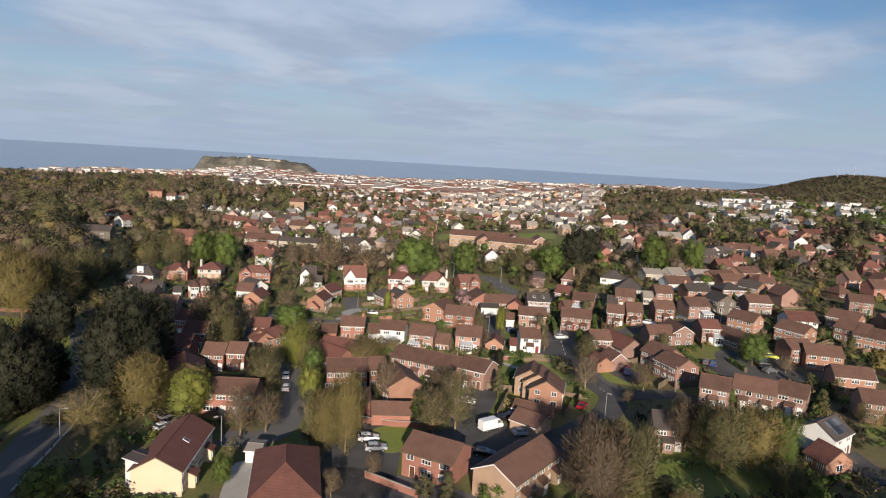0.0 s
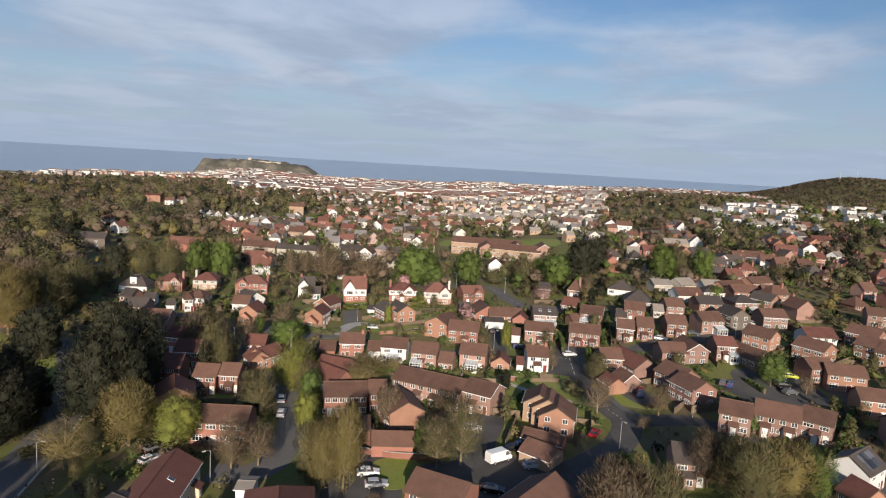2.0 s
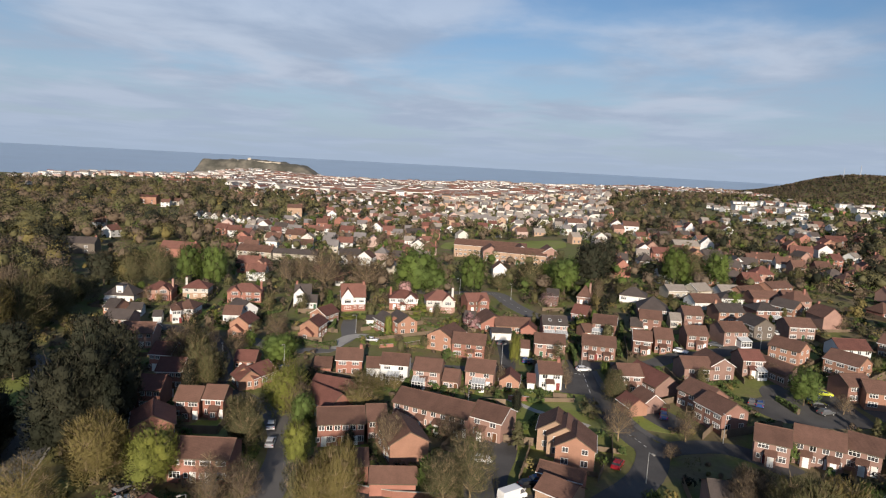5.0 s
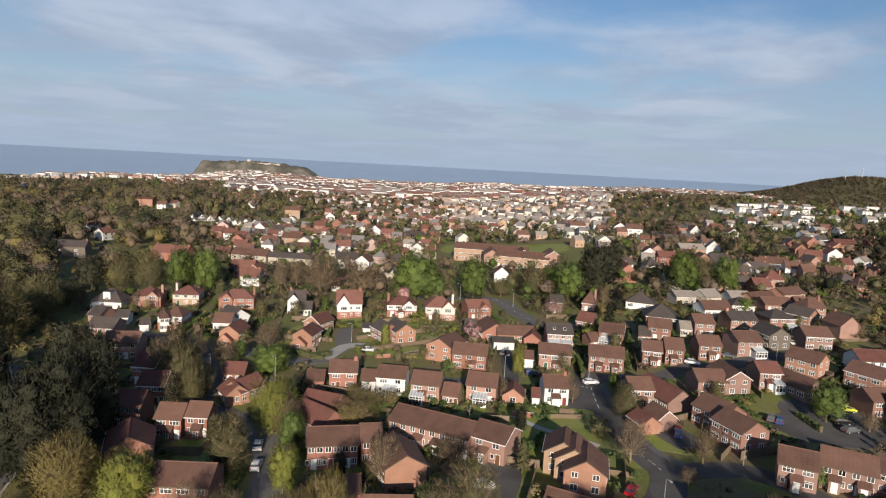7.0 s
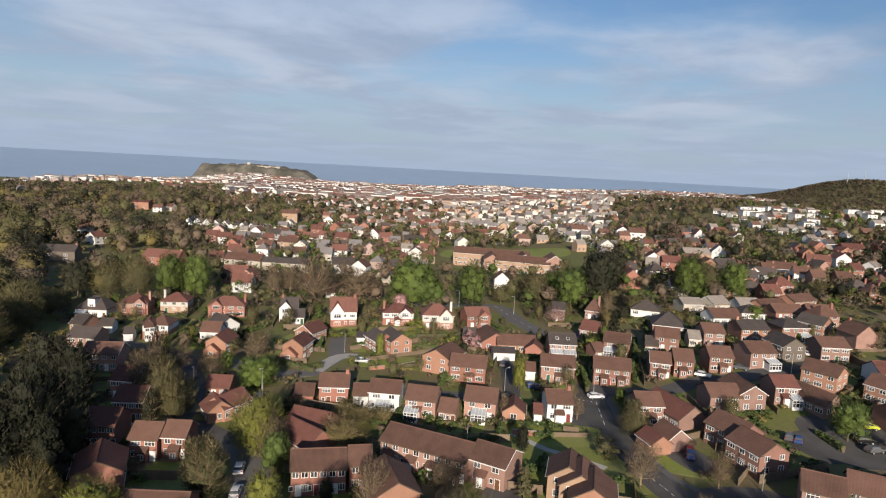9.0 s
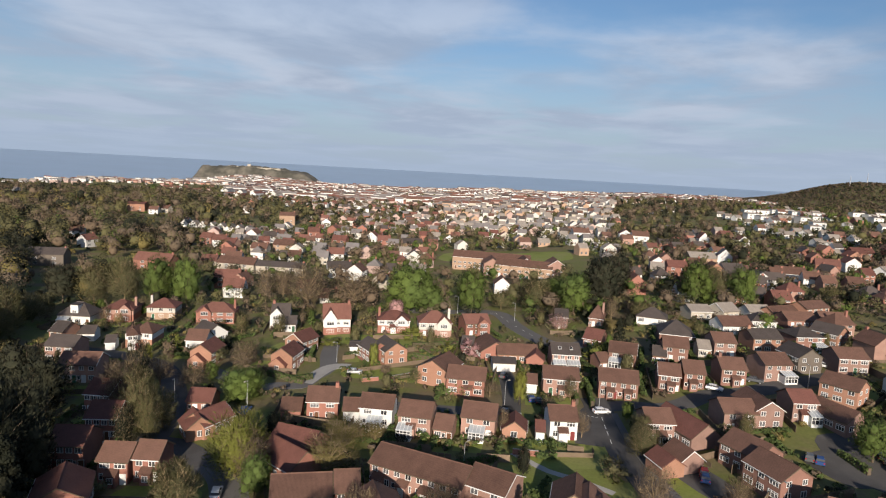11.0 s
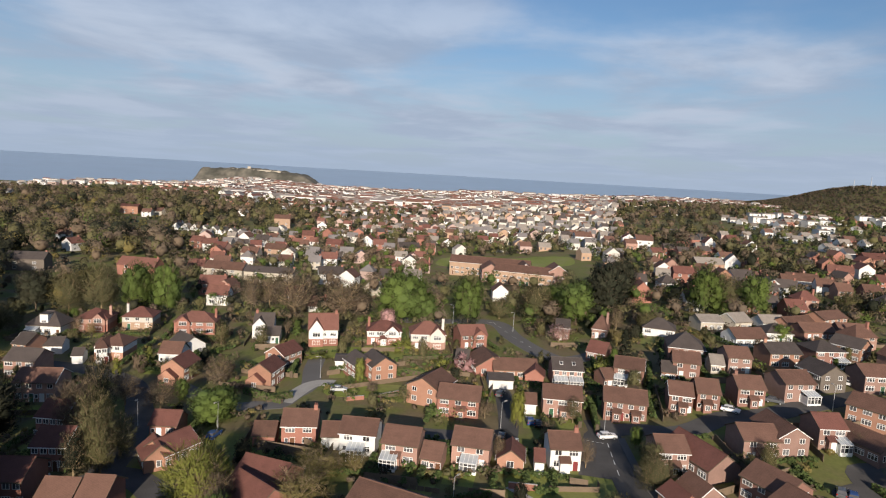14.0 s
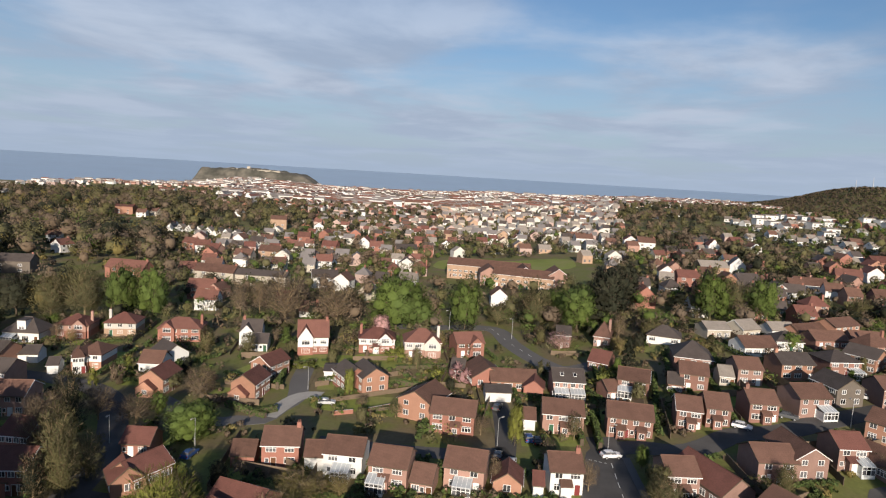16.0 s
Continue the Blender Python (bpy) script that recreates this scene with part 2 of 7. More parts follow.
def lattice(xs, zs, b, y0, y1, fill=False):
    """One connected frame: bars of width b along the given lines, front at y0, back at y1; the openings may be closed with recessed glass."""
    gx, gz = [], []
    for vals, out in ((xs, gx), (zs, gz)):
        for k, v in enumerate(vals):
            if k == 0:
                out += [v, v + b]
            elif k == len(vals) - 1:
                out += [v - b, v]
            else:
                out += [v - b / 2, v + b / 2]
    bm = bmesh.new()
    f = {(i, j): bm.verts.new((x, y0, z)) for i, x in enumerate(gx) for j, z in enumerate(gz)}
    back = {}

    def deep(i, j):
        if (i, j) not in back:
            back[i, j] = bm.verts.new((gx[i], y1, gz[j]))
        return back[i, j]

    ni, nj = len(gx) - 1, len(gz) - 1
    for i in range(ni):
        for j in range(nj):
            q = [(i, j), (i + 1, j), (i + 1, j + 1), (i, j + 1)]
            if i % 2 and j % 2:
                for k in range(4):
                    a, e = q[k], q[(k + 1) % 4]
                    bm.faces.new((f[a], f[e], deep(*e), deep(*a)))
                if fill:
                    bm.faces.new([deep(*a) for a in q]).material_index = 1
            else:
                bm.faces.new([f[a] for a in q])
    ring = [(i, 0) for i in range(ni)] + [(ni, j) for j in range(nj)] + [(i, nj) for i in range(ni, 0, -1)] + [(0, j) for j in range(nj, 0, -1)]
    for k in range(len(ring)):
        a, e = ring[k], ring[(k + 1) % len(ring)]
        bm.faces.new((f[e], f[a], deep(*a), deep(*e)))
    return bm


WINDOWS = {}


def window(parent, w, h, at, bars=1, name="window", pane=True):
    """A white frame with bars, standing proud of the wall, and its pane."""
    key = (round(w, 1), round(h, 1), bars, pane)
    if key not in WINDOWS:
        w, h = key[0], key[1]
        xs = [-w / 2 + w * i / (bars + 1) for i in range(bars + 2)]
        bm = lattice(xs, [0, h * 0.72, h] if w > 1.5 else [0, h], 0.085, -0.07, -0.015, not pane)
        WINDOWS[key] = (mesh_of(bm, "window", WHITE, GLASS), mesh_of(boxes((-w / 2 + 0.05, -0.012, 0.05, w / 2 - 0.05, 0.03, h - 0.05)), "pane", GLASS))
    fr, pn = WINDOWS[key]
    ob = link(name, fr, parent, "", at)
    if pane:
        link("pane", pn, ob)
    return ob


def door(parent, at, w=0.95, h=2.05, mat=None):
    bm = boxes((-w / 2 - 0.08, -0.06, 0, -w / 2, 0.05, h + 0.08), (w / 2, -0.06, 0, w / 2 + 0.08, 0.05, h + 0.08), (-w / 2, -0.06, h, w / 2, 0.05, h + 0.08))
    ob = part("door", bm, WHITE, parent, "", at)
    leaf_bm = boxes((-w / 2, -0.03, 0, w / 2, 0.03, h))
    add_box(leaf_bm, -w * 0.32, -0.05, h * 0.55, w * 0.32, -0.03, h * 0.9)
    part("door_leaf", leaf_bm, mat or DOORS[0], ob)


BRICKNAME = {"r": "red-brick", "o": "orange-brick", "p": "pink-brick", "t": "tan-brick", "d": "dark-brick", "w": "white-rendered", "c": "cream-rendered", "g": "grey-stone", "u": "brown-brick", "k": "dusky-pink-brick", "m": "muted-brick", "h": "pale-rendered"}
ROOFNAME = {"b": "brown-tiled", "n": "maroon-tiled", "d": "dark slate", "r": "red-clay-tiled", "g": "grey-tiled", "s": "muted slate"}
PLACED, PAVED, LAWNS = [], [], []  # what the gardens keep clear of


def roof_mesh(L, W, He, Hr, hip, over=0.35):
    o = over
    drop = (Hr - He) / (W / 2) * o
    th = 0.2
    if not hip:
        prof = [(-W / 2 - o, He - drop), (0, Hr), (W / 2 + o, He - drop), (W / 2 + o, He - drop + th), (0, Hr + th), (-W / 2 - o, He - drop + th)]
        return prism(prof, -L / 2 - 0.25, L / 2 + 0.25)
    bm = bmesh.new()
    k = max(0.15, L / 2 - W / 2 * 0.95)
    z0 = He - drop
    e = [(-L / 2 - o, -W / 2 - o), (L / 2 + o, -W / 2 - o), (L / 2 + o, W / 2 + o), (-L / 2 - o, W / 2 + o)]
    lo = [bm.verts.new((x, y, z0)) for x, y in e]
    up = [bm.verts.new((x, y, z0 + th)) for x, y in e]
    r0, r1 = bm.verts.new((-k, 0, Hr + th)), bm.verts.new((k, 0, Hr + th))
    bm.faces.new(lo[::-1])
    for i in range(4):
        bm.faces.new((lo[i], lo[(i + 1) % 4], up[(i + 1) % 4], up[i]))
    bm.faces.new((up[0], up[1], r1, r0))
    bm.faces.new((up[1], up[2], r1))
    bm.faces.new((up[2], up[3], r0, r1))
    bm.faces.new((up[3], up[0], r0))
    bmesh.ops.recalc_face_normals(bm, faces=bm.faces)
    return bm


def house(x, y, heading, L, W, He, Hr, wall="r", roof="b", hip=False, gable=False, chimney=0, units=1, bare=False, garage=0, porch=0, cons="", bays=0, solar=False, dormer=0, name="house", group="houses of the estate", sink=0.0, back=True, words="", skylights=0, front=None, low_gable=False, skirt=""):
    """A pitched-roof house; its local x runs along the ridge, and -y is its front."""
    rnd = random.Random(int(x * 13 + y * 7))
    z = min(ground_z(x, y), ground_z(x + 3, y + 3), ground_z(x - 3, y - 3)) - sink
    PLACED.append((x, y, heading, L, W))
    base = new(name)
    base.matrix_basis = pose(x, y, z, 0, 0, heading)
    storeys = "two-storey" if He > 4 else "single-storey"
    text = words or f"{storeys} {BRICKNAME[wall]} {name.replace('_', ' ')} with {ROOFNAME[roof]} {'hipped' if hip else 'gabled'} roof"
    tagged(base, text, name.replace("_", " ").split()[-1], group)
    top = [(0, Hr - 0.03)] if not hip else []
    prof = [(-W / 2, -1.2), (W / 2, -1.2), (W / 2, He)] + top + [(-W / 2, He)]
    part("wall", prism(prof, -L / 2, L / 2), BRICK[wall], base)
    if skirt:
        part("ground_floor", boxes((-L / 2 - 0.025, -W / 2 - 0.025, -1.2, L / 2 + 0.025, W / 2 + 0.025, 2.55)), BRICK[skirt], base)
    roof_ob = part("roof", roof_mesh(L, W, He, Hr, hip), ROOF[roof], base)
    k = L / 2 + 0.27 if not hip else max(0.2, L / 2 - W / 2 * 0.95)
    part("ridge_tiles", prism([(-0.16, Hr + 0.14), (0, Hr + 0.3), (0.16, Hr + 0.14)], -k, k), ROOF[roof], roof_ob)
    drop = (Hr - He) / (W / 2) * 0.35
    zg = He - drop
    for s in (-1, 1):
        yy = s * (W / 2 + 0.37)
        part("gutter", boxes((-L / 2 - 0.25, yy - 0.06, zg + 0.0, L / 2 + 0.25, yy + 0.06, zg + 0.16)), WHITE if rnd.random() < 0.4 else BARK, base)
    if not hip and not bare:
        for s in (-1, 1):
            xe = s * (L / 2 + 0.27)
            prof = [(-W / 2 - 0.35, zg + 0.02), (0, Hr - 0.02), (W / 2 + 0.35, zg + 0.02), (W / 2 + 0.35, zg + 0.18), (0, Hr + 0.18), (-W / 2 - 0.35, zg + 0.18)]
            part("bargeboard", prism(prof, xe - 0.03, xe + 0.03), WHITE if rnd.random() < 0.12 else BARK, base)
    if chimney:
        xc = chimney * (L / 2 - 0.5) if abs(chimney) == 1 else chimney
        ch = part("chimney", boxes((xc - 0.4, -0.35, He - 0.5, xc + 0.4, 0.35, Hr + 1.1)), BRICK["r" if wall in "wcgr" else wall], base)
        for xp in (xc - 0.17, xc + 0.18):
            pot = bmesh.new()
            limb(pot, (xp, 0, Hr + 1.05), (xp, 0, Hr + 1.5), 0.14, 0.11, 8)
            part("chimney_pot", pot, ROOF["r"], ch)
    if low_gable:
        lg = part("front_gable", prism([(-2.3, -0.8), (2.3, -0.8), (2.3, 2.3), (0, 4.1), (-2.3, 2.3)], -L / 2 - 1.6, -L / 2), BRICK[wall], base, "", pose(0, W * 0.12, 0))
        part("gable_roof", prism([(-2.6, 2.05), (0, 4.1), (2.6, 2.05), (2.6, 2.25), (0, 4.3), (-2.6, 2.25)], -L / 2 - 1.85, -L / 2), ROOF[roof], lg)
        window(lg, 1.2, 1.1, pose(-L / 2 - 1.6, 0, 0.9, 0, 0, -90))
    if front is not None:
        g, reach = 4.4, 0.8
        lift = He + (Hr - He) * 0.75
        fg = part("front_gable", prism([(-g / 2, -0.8), (g / 2, -0.8), (g / 2, He - 0.2), (0, lift), (-g / 2, He - 0.2)], -W / 2 - reach, 0), BRICK[wall], base, "", pose(front, 0, 0, 0, 0, 90))
        if skirt:
            part("bay_base", boxes((-W / 2 - reach - 0.025, -g / 2 - 0.025, -0.8, -W / 2, g / 2 + 0.025, 2.55)), BRICK[skirt], fg)
        part("gable_roof", prism([(-g / 2 - 0.3, He - 0.45), (0, lift + 0.05), (g / 2 + 0.3, He - 0.45), (g / 2 + 0.3, He - 0.27), (0, lift + 0.25), (-g / 2 - 0.3, He - 0.27)], -W / 2 - reach - 0.25, 0), ROOF[roof], fg)
        for zz in ((0.7, 3.3) if He > 4 else (0.8,)):
            window(fg, 2.4, 1.4, pose(-W / 2 - reach, 0, zz, 0, 0, -90), 2)
    if bare:
        return base
    two = He > 4
    # fronts: one strip of openings to each dwelling
    for side in ((-1, 1) if back else (-1,)):
        turn = 0 if side < 0 else 180
        u = L / units
        for i in range(units):
            x0 = -L / 2 + u * i
            cols = max(2, round(u / 3.1))
            dcol = rnd.randrange(cols)
            for c in range(cols):
                cx = x0 + u * (c + 0.5) / cols
                wide = rnd.choice((1.4, 1.8, 2.0)) if u / cols > 2.6 else 1.2
                if two:
                    window(base, wide, 1.1, pose(cx, side * W / 2, min(He - 1.35, 3.4), 0, 0, turn), 1 if wide < 1.7 else 2, pane=side < 0)
                if c == dcol and (side < 0 or units > 1):
                    door(base, pose(cx + 0.5, side * W / 2, 0.05, 0, 0, turn), mat=rnd.choice(DOORS))
                    if cols < 3:
                        window(base, 0.8, 1.0, pose(cx - 0.7, side * W / 2, 1.0, 0, 0, turn), 0)
                elif garage and c == cols - 1 and side < 0:
                    garage_door(base, pose(cx, side * W / 2, 0.05, 0, 0, turn))
                else:
                    window(base, wide + 0.2, 1.3, pose(cx, side * W / 2, 0.9, 0, 0, turn), 2, pane=side < 0)
    if gable:
        for s in ((-1, 1) if gable == 2 else (-1,)):
            turn = -90 if s < 0 else 90
            for yy in ((-W / 4, W / 4) if W > 6 else (0,)):
                if two:
                    window(base, 1.2, 1.1, pose(s * L / 2, yy, 3.3, 0, 0, turn))
                window(base, 1.4, 1.3, pose(s * L / 2, yy, 0.9, 0, 0, turn))
    if porch:
        for i in range(units):
            cx = -L / 2 + L / units * (i + 0.5 + 0.2 * (rnd.random() - 0.5))
            p = part("porch", prism([(-W / 2 - 1.3, -0.3), (-W / 2, -0.3), (-W / 2, 2.9), (-W / 2 - 1.3, 2.2)], cx - 0.95, cx + 0.95), BRICK[wall], base)
            part("porch_roof", prism([(-W / 2 - 1.6, 2.25), (-W / 2, 3.0), (-W / 2, 3.15), (-W / 2 - 1.6, 2.4)], cx - 1.15, cx + 1.15), ROOF[roof], p)
            if porch == 2:
                door(p, pose(cx, -W / 2 - 1.3, 0.0))
            else:
                window(p, 1.1, 1.2, pose(cx, -W / 2 - 1.3, 0.8), 1)
    for i, ch in enumerate(cons):
        cx = {"l": -L / 4, "r": L / 4, "m": 0}[ch]
        conservatory(base, cx, -W / 2, min(3.6, L * 0.45))
    if solar:
        slope = (Hr - He) / (W / 2)
        an = math.degrees(math.atan(slope))
        for row in range(2):
            for i in range(5):
                yy = -0.45 - row * 1.62 * math.cos(math.atan(slope))
                part("solar_panel", boxes((-0.5, -1.55, 0, 0.5, 0, 0.06)), GLASS, roof_ob, "dark solar panel", pose((i - 2) * 1.06, yy, Hr + 0.24 + yy * slope, an))
    for i in range(skylights):
        an = math.degrees(math.atan2(Hr - He, W / 2))
        sx = -L / 2 + L * (i + 0.7) / (skylights + 0.4)
        ob = part("skylight", boxes((-0.45, -0.6, 0, 0.45, 0.6, 0.09)), WHITE, roof_ob, "", pose(sx, -W / 4, (Hr + He) / 2 + 0.2, an))
        part("pane", boxes((-0.36, -0.5, 0.09, 0.36, 0.5, 0.11)), GLASS, ob)
    if dormer:
        for s in range(dormer):
            dx = -L / 2 + L * (s + 0.5) / dormer
            d = part("dormer", boxes((dx - 1.3, -W / 2 + 0.6, He + 0.3, dx + 1.3, 0, Hr - 0.2)), BRICK["w"], base)
            part("dormer_roof", boxes((dx - 1.5, -W / 2 + 0.4, Hr - 0.2, dx + 1.5, 0.2, Hr)), ROOF["d"], d)
            window(d, 1.6, 1.0, pose(dx, -W / 2 + 0.6, He + 0.6), 1)
    return base


def garage_door(parent, at, w=2.2, h=2.0):
    bm = boxes((-w / 2 - 0.08, -0.05, 0, w / 2 + 0.08, 0.05, h + 0.08))
    for i in range(6):
        add_box(bm, -w / 2, -0.075, 0.04 + i * h / 6, w / 2, -0.05, (i + 1) * h / 6 - 0.03)
    part("garage_door", bm, WHITE, parent, "white panelled garage door", at)


def conservatory(parent, cx, y0, w, d=2.6):
    h0, h1 = 2.1, 2.9
    con = part("conservatory", boxes((cx - w / 2, y0 - d, -0.4, cx + w / 2, y0, 0.55)), WHITE, parent, "white framed conservatory with glass roof")
    n = max(3, round(w / 0.8))
    for i in range(n):
        a, b = cx - w / 2 + w * i / n, cx - w / 2 + w * (i + 1) / n
        part("pane", boxes((a + 0.06, y0 - d + 0.03, 0.55, b - 0.06, y0 - d + 0.07, h0)), GLASS, con)
    xs = [cx - w / 2 + w * i / n for i in range(n + 1)]
    bm = lattice(xs, [0.5, 1.6, h0 + 0.12], 0.1, y0 - d - 0.01, y0 - d + 0.1)
    part("front_frame", bm, WHITE, con)
    for s in (-1, 1):
        xe = cx + s * w / 2
        part("side_pane", boxes((xe - 0.04, y0 - d + 0.12, 0.55, xe + 0.04, y0, h0)), POLY, con)
    part("glass_roof", prism([(y0 - d - 0.15, h0 + 0.12), (y0, h1), (y0, h1 + 0.06), (y0 - d - 0.15, h0 + 0.18)], cx - w / 2 - 0.1, cx + w / 2 + 0.1), POLY, con)
    slope = math.atan2(h1 - h0 - 0.12, d + 0.15)
    run = math.hypot(h1 - h0 - 0.12, d + 0.15)
    bm = lattice(xs, [0, run], 0.08, 0, 0.06)
    part("roof_frame", bm, WHITE, con, "", pose(0, y0 - d - 0.15, h0 + 0.26, math.degrees(slope) - 90))


def garage(x, y, heading, L, W, He=2.3, Hr=3.7, wall="r", roof="b", doors=1, flat=False):
    base = house(x, y, heading, L, W, He, Hr if not flat else He + 0.35, wall, roof, bare=True, name="garage", group="garages")
    for i in range(doors):
        garage_door(base, pose(-L / 2 + L * (i + 0.5) / doors, -W / 2, 0.05), w=min(2.3, L / doors - 0.4))
    return base


# ---- trees ----
def sprays(bm, pts, size, rnd, width):
    """Budding twigs or leafy shoots that reach up and away from the heart of their lobe."""
    for p, c in pts:
        s = size * rnd.uniform(0.6, 1.5)
        p = Vector(p)
        face = (p - Vector((0, 0, 4))).normalized() + Vector((rnd.gauss(0, 0.3), rnd.gauss(0, 0.3), rnd.gauss(0, 0.3)))
        out = ((p - Vector(c)).normalized() * 0.8 + Vector((rnd.gauss(0, 0.3), rnd.gauss(0, 0.3), 0.6 + rnd.gauss(0, 0.25)))).normalized()
        a = out.cross(face).normalized() * s * width
        bm.faces.new([bm.verts.new(q) for q in (p - out * s - a, p - out * s + a, p + out * s)])


def leaf_quads(bm, pts, size, rnd):
    """Small leaf clumps that face away from the heart of their lobe."""
    for p, c in pts:
        s = size * rnd.uniform(0.6, 1.35)
        p = Vector(p)
        out = (p - Vector(c)).normalized() + Vector((rnd.gauss(0, 0.5), rnd.gauss(0, 0.5), rnd.gauss(0, 0.4) + 0.1))
        a = out.cross(Vector((rnd.gauss(0, 1), rnd.gauss(0, 1), rnd.gauss(0, 1)))).normalized()
        b = out.cross(a).normalized()
        v = [bm.verts.new(p + a * s * i + b * s * j) for i, j in ((-0.6, -0.4), (0.65, -0.35), (0.05, 0.75))]
        bm.faces.new(v)


def limb(bm, a, b, r0, r1, sides=5):
    a, b = Vector(a), Vector(b)
    d = (b - a).normalized()
    u = d.orthogonal().normalized()
    w = d.cross(u)
    ra = [bm.verts.new(a + (u * math.cos(i * 2 * math.pi / sides) + w * math.sin(i * 2 * math.pi / sides)) * r0) for i in range(sides)]
    rb = [bm.verts.new(b + (u * math.cos(i * 2 * math.pi / sides) + w * math.sin(i * 2 * math.pi / sides)) * r1) for i in range(sides)]
    for i in range(sides):
        bm.faces.new((ra[i], ra[(i + 1) % sides], rb[(i + 1) % sides], rb[i]))


def broadleaf(seed, quads, size, twigs=0, spread=0.5, lobes=9, low=0.25, shoot=0.34):
    """Trunk with its limbs, and crown, of a tree 10 m high."""
    rnd = random.Random(seed)
    trunk, crown = bmesh.new(), bmesh.new()
    top = Vector((rnd.uniform(-0.4, 0.4), rnd.uniform(-0.4, 0.4), 5.0))
    limb(trunk, (0, 0, -0.6), (top.x * 0.3, top.y * 0.3, 2.2), 0.28, 0.2, 7)
    limb(trunk, (top.x * 0.3, top.y * 0.3, 2.2), top, 0.2, 0.11, 6)
    centres = []
    for i in range(lobes):
        ang = i * 2.4 + rnd.uniform(-0.4, 0.4)
        h = 10 * (low + (0.92 - low) * (i + 0.5) / lobes)
        reach = 10 * spread * math.sqrt(max(0.05, 1 - ((h / 10 - 0.5) / 0.52) ** 2)) * rnd.uniform(0.45, 0.75)
        c = Vector((math.cos(ang) * reach, math.sin(ang) * reach, h))
        r = 10 * spread * rnd.uniform(0.36, 0.52)
        centres.append((c, r))
        start = Vector((top.x * 0.3, top.y * 0.3, min(4.6, max(2.0, h * 0.5))))
        limb(trunk, start, c, 0.1, 0.03)
        for _ in range(3):
            limb(trunk, c.lerp(start, 0.4), c + Vector((rnd.gauss(0, r * 0.5), rnd.gauss(0, r * 0.5), abs(rnd.gauss(0, r * 0.5)))), 0.045, 0.012, 3)
    pts = []
    for i in range(quads):
        c, r = rnd.choice(centres)
        d = Vector((rnd.gauss(0, 1), rnd.gauss(0, 1), rnd.gauss(0, 1))).normalized()
        rr = r * (1 - 0.55 * rnd.random() ** 2) * rnd.uniform(0.85, 1.12)
        pts.append((c + Vector((d.x, d.y, d.z * 0.85)) * rr, c))
    sprays(crown, pts, size, rnd, shoot)
    if shoot > 0.2:
        for c, r in centres:
            # a ball added inside each bough, so its gaps show leaf, not shade
            bmesh.ops.create_icosphere(crown, subdivisions=1, radius=r * 0.46, matrix=Matrix.Translation(c) @ Matrix.Diagonal((1, 1, 0.85, 1)))
    for i in range(twigs):
        c, r = rnd.choice(centres)
        d = Vector((rnd.gauss(0, 1), rnd.gauss(0, 1), abs(rnd.gauss(0, 1)) + 0.3)).normalized()
        q = c + d * r * rnd.uniform(0.7, 1.15)
        limb(trunk, c + d * r * 0.1, q, 0.03, 0.008, 3)
    return trunk, crown


def conifer(seed, quads, size):
    rnd = random.Random(seed)
    trunk, crown = bmesh.new(), bmesh.new()
    limb(trunk, (0, 0, -0.6), (0, 0, 9.4), 0.24, 0.03, 6)
    pts = []
    for i in range(26):
        h = 1.5 + 8.0 * i / 26
        ang = i * 2.4
        reach = (10 - h) * 0.36 * rnd.uniform(0.7, 1.15) + 0.5
        end = Vector((math.cos(ang) * reach, math.sin(ang) * reach, h + 0.1))
        limb(trunk, (0, 0, h + 0.3), end, 0.05, 0.012, 3)
        for _ in range(quads // 26):
            k = rnd.random() ** 0.6
            q = Vector((0, 0, h + 0.3)).lerp(end, k) + Vector((rnd.gauss(0, 0.32), rnd.gauss(0, 0.32), rnd.gauss(0, 0.22)))
            pts.append((q, (q.x * 0.4, q.y * 0.4, q.z - 0.6)))
    leaf_quads(crown, pts, size, rnd)
    return trunk, crown


TREES = {}


def soften(me, heart, share):
    """Turn the leaves' normals outward from the heart of the crown, so that it takes the light as one body."""
    n = len(me.vertices)
    co, nor = np.empty(n * 3), np.empty(n * 3)
    me.vertices.foreach_get("co", co)
    me.vertex_normals.foreach_get("vector", nor)
    out = co.reshape(-1, 3) - np.array(heart)
    out /= np.linalg.norm(out, axis=1)[:, None] + 1e-6
    nor = nor.reshape(-1, 3)
    nor = nor * np.where((nor * out).sum(1) < 0, -1, 1)[:, None] * (1 - share) + out * share
    nor /= np.linalg.norm(nor, axis=1)[:, None] + 1e-6
    me.polygons.foreach_set("use_smooth", [True] * len(me.polygons))
    me.normals_split_custom_set_from_vertices(nor.tolist())


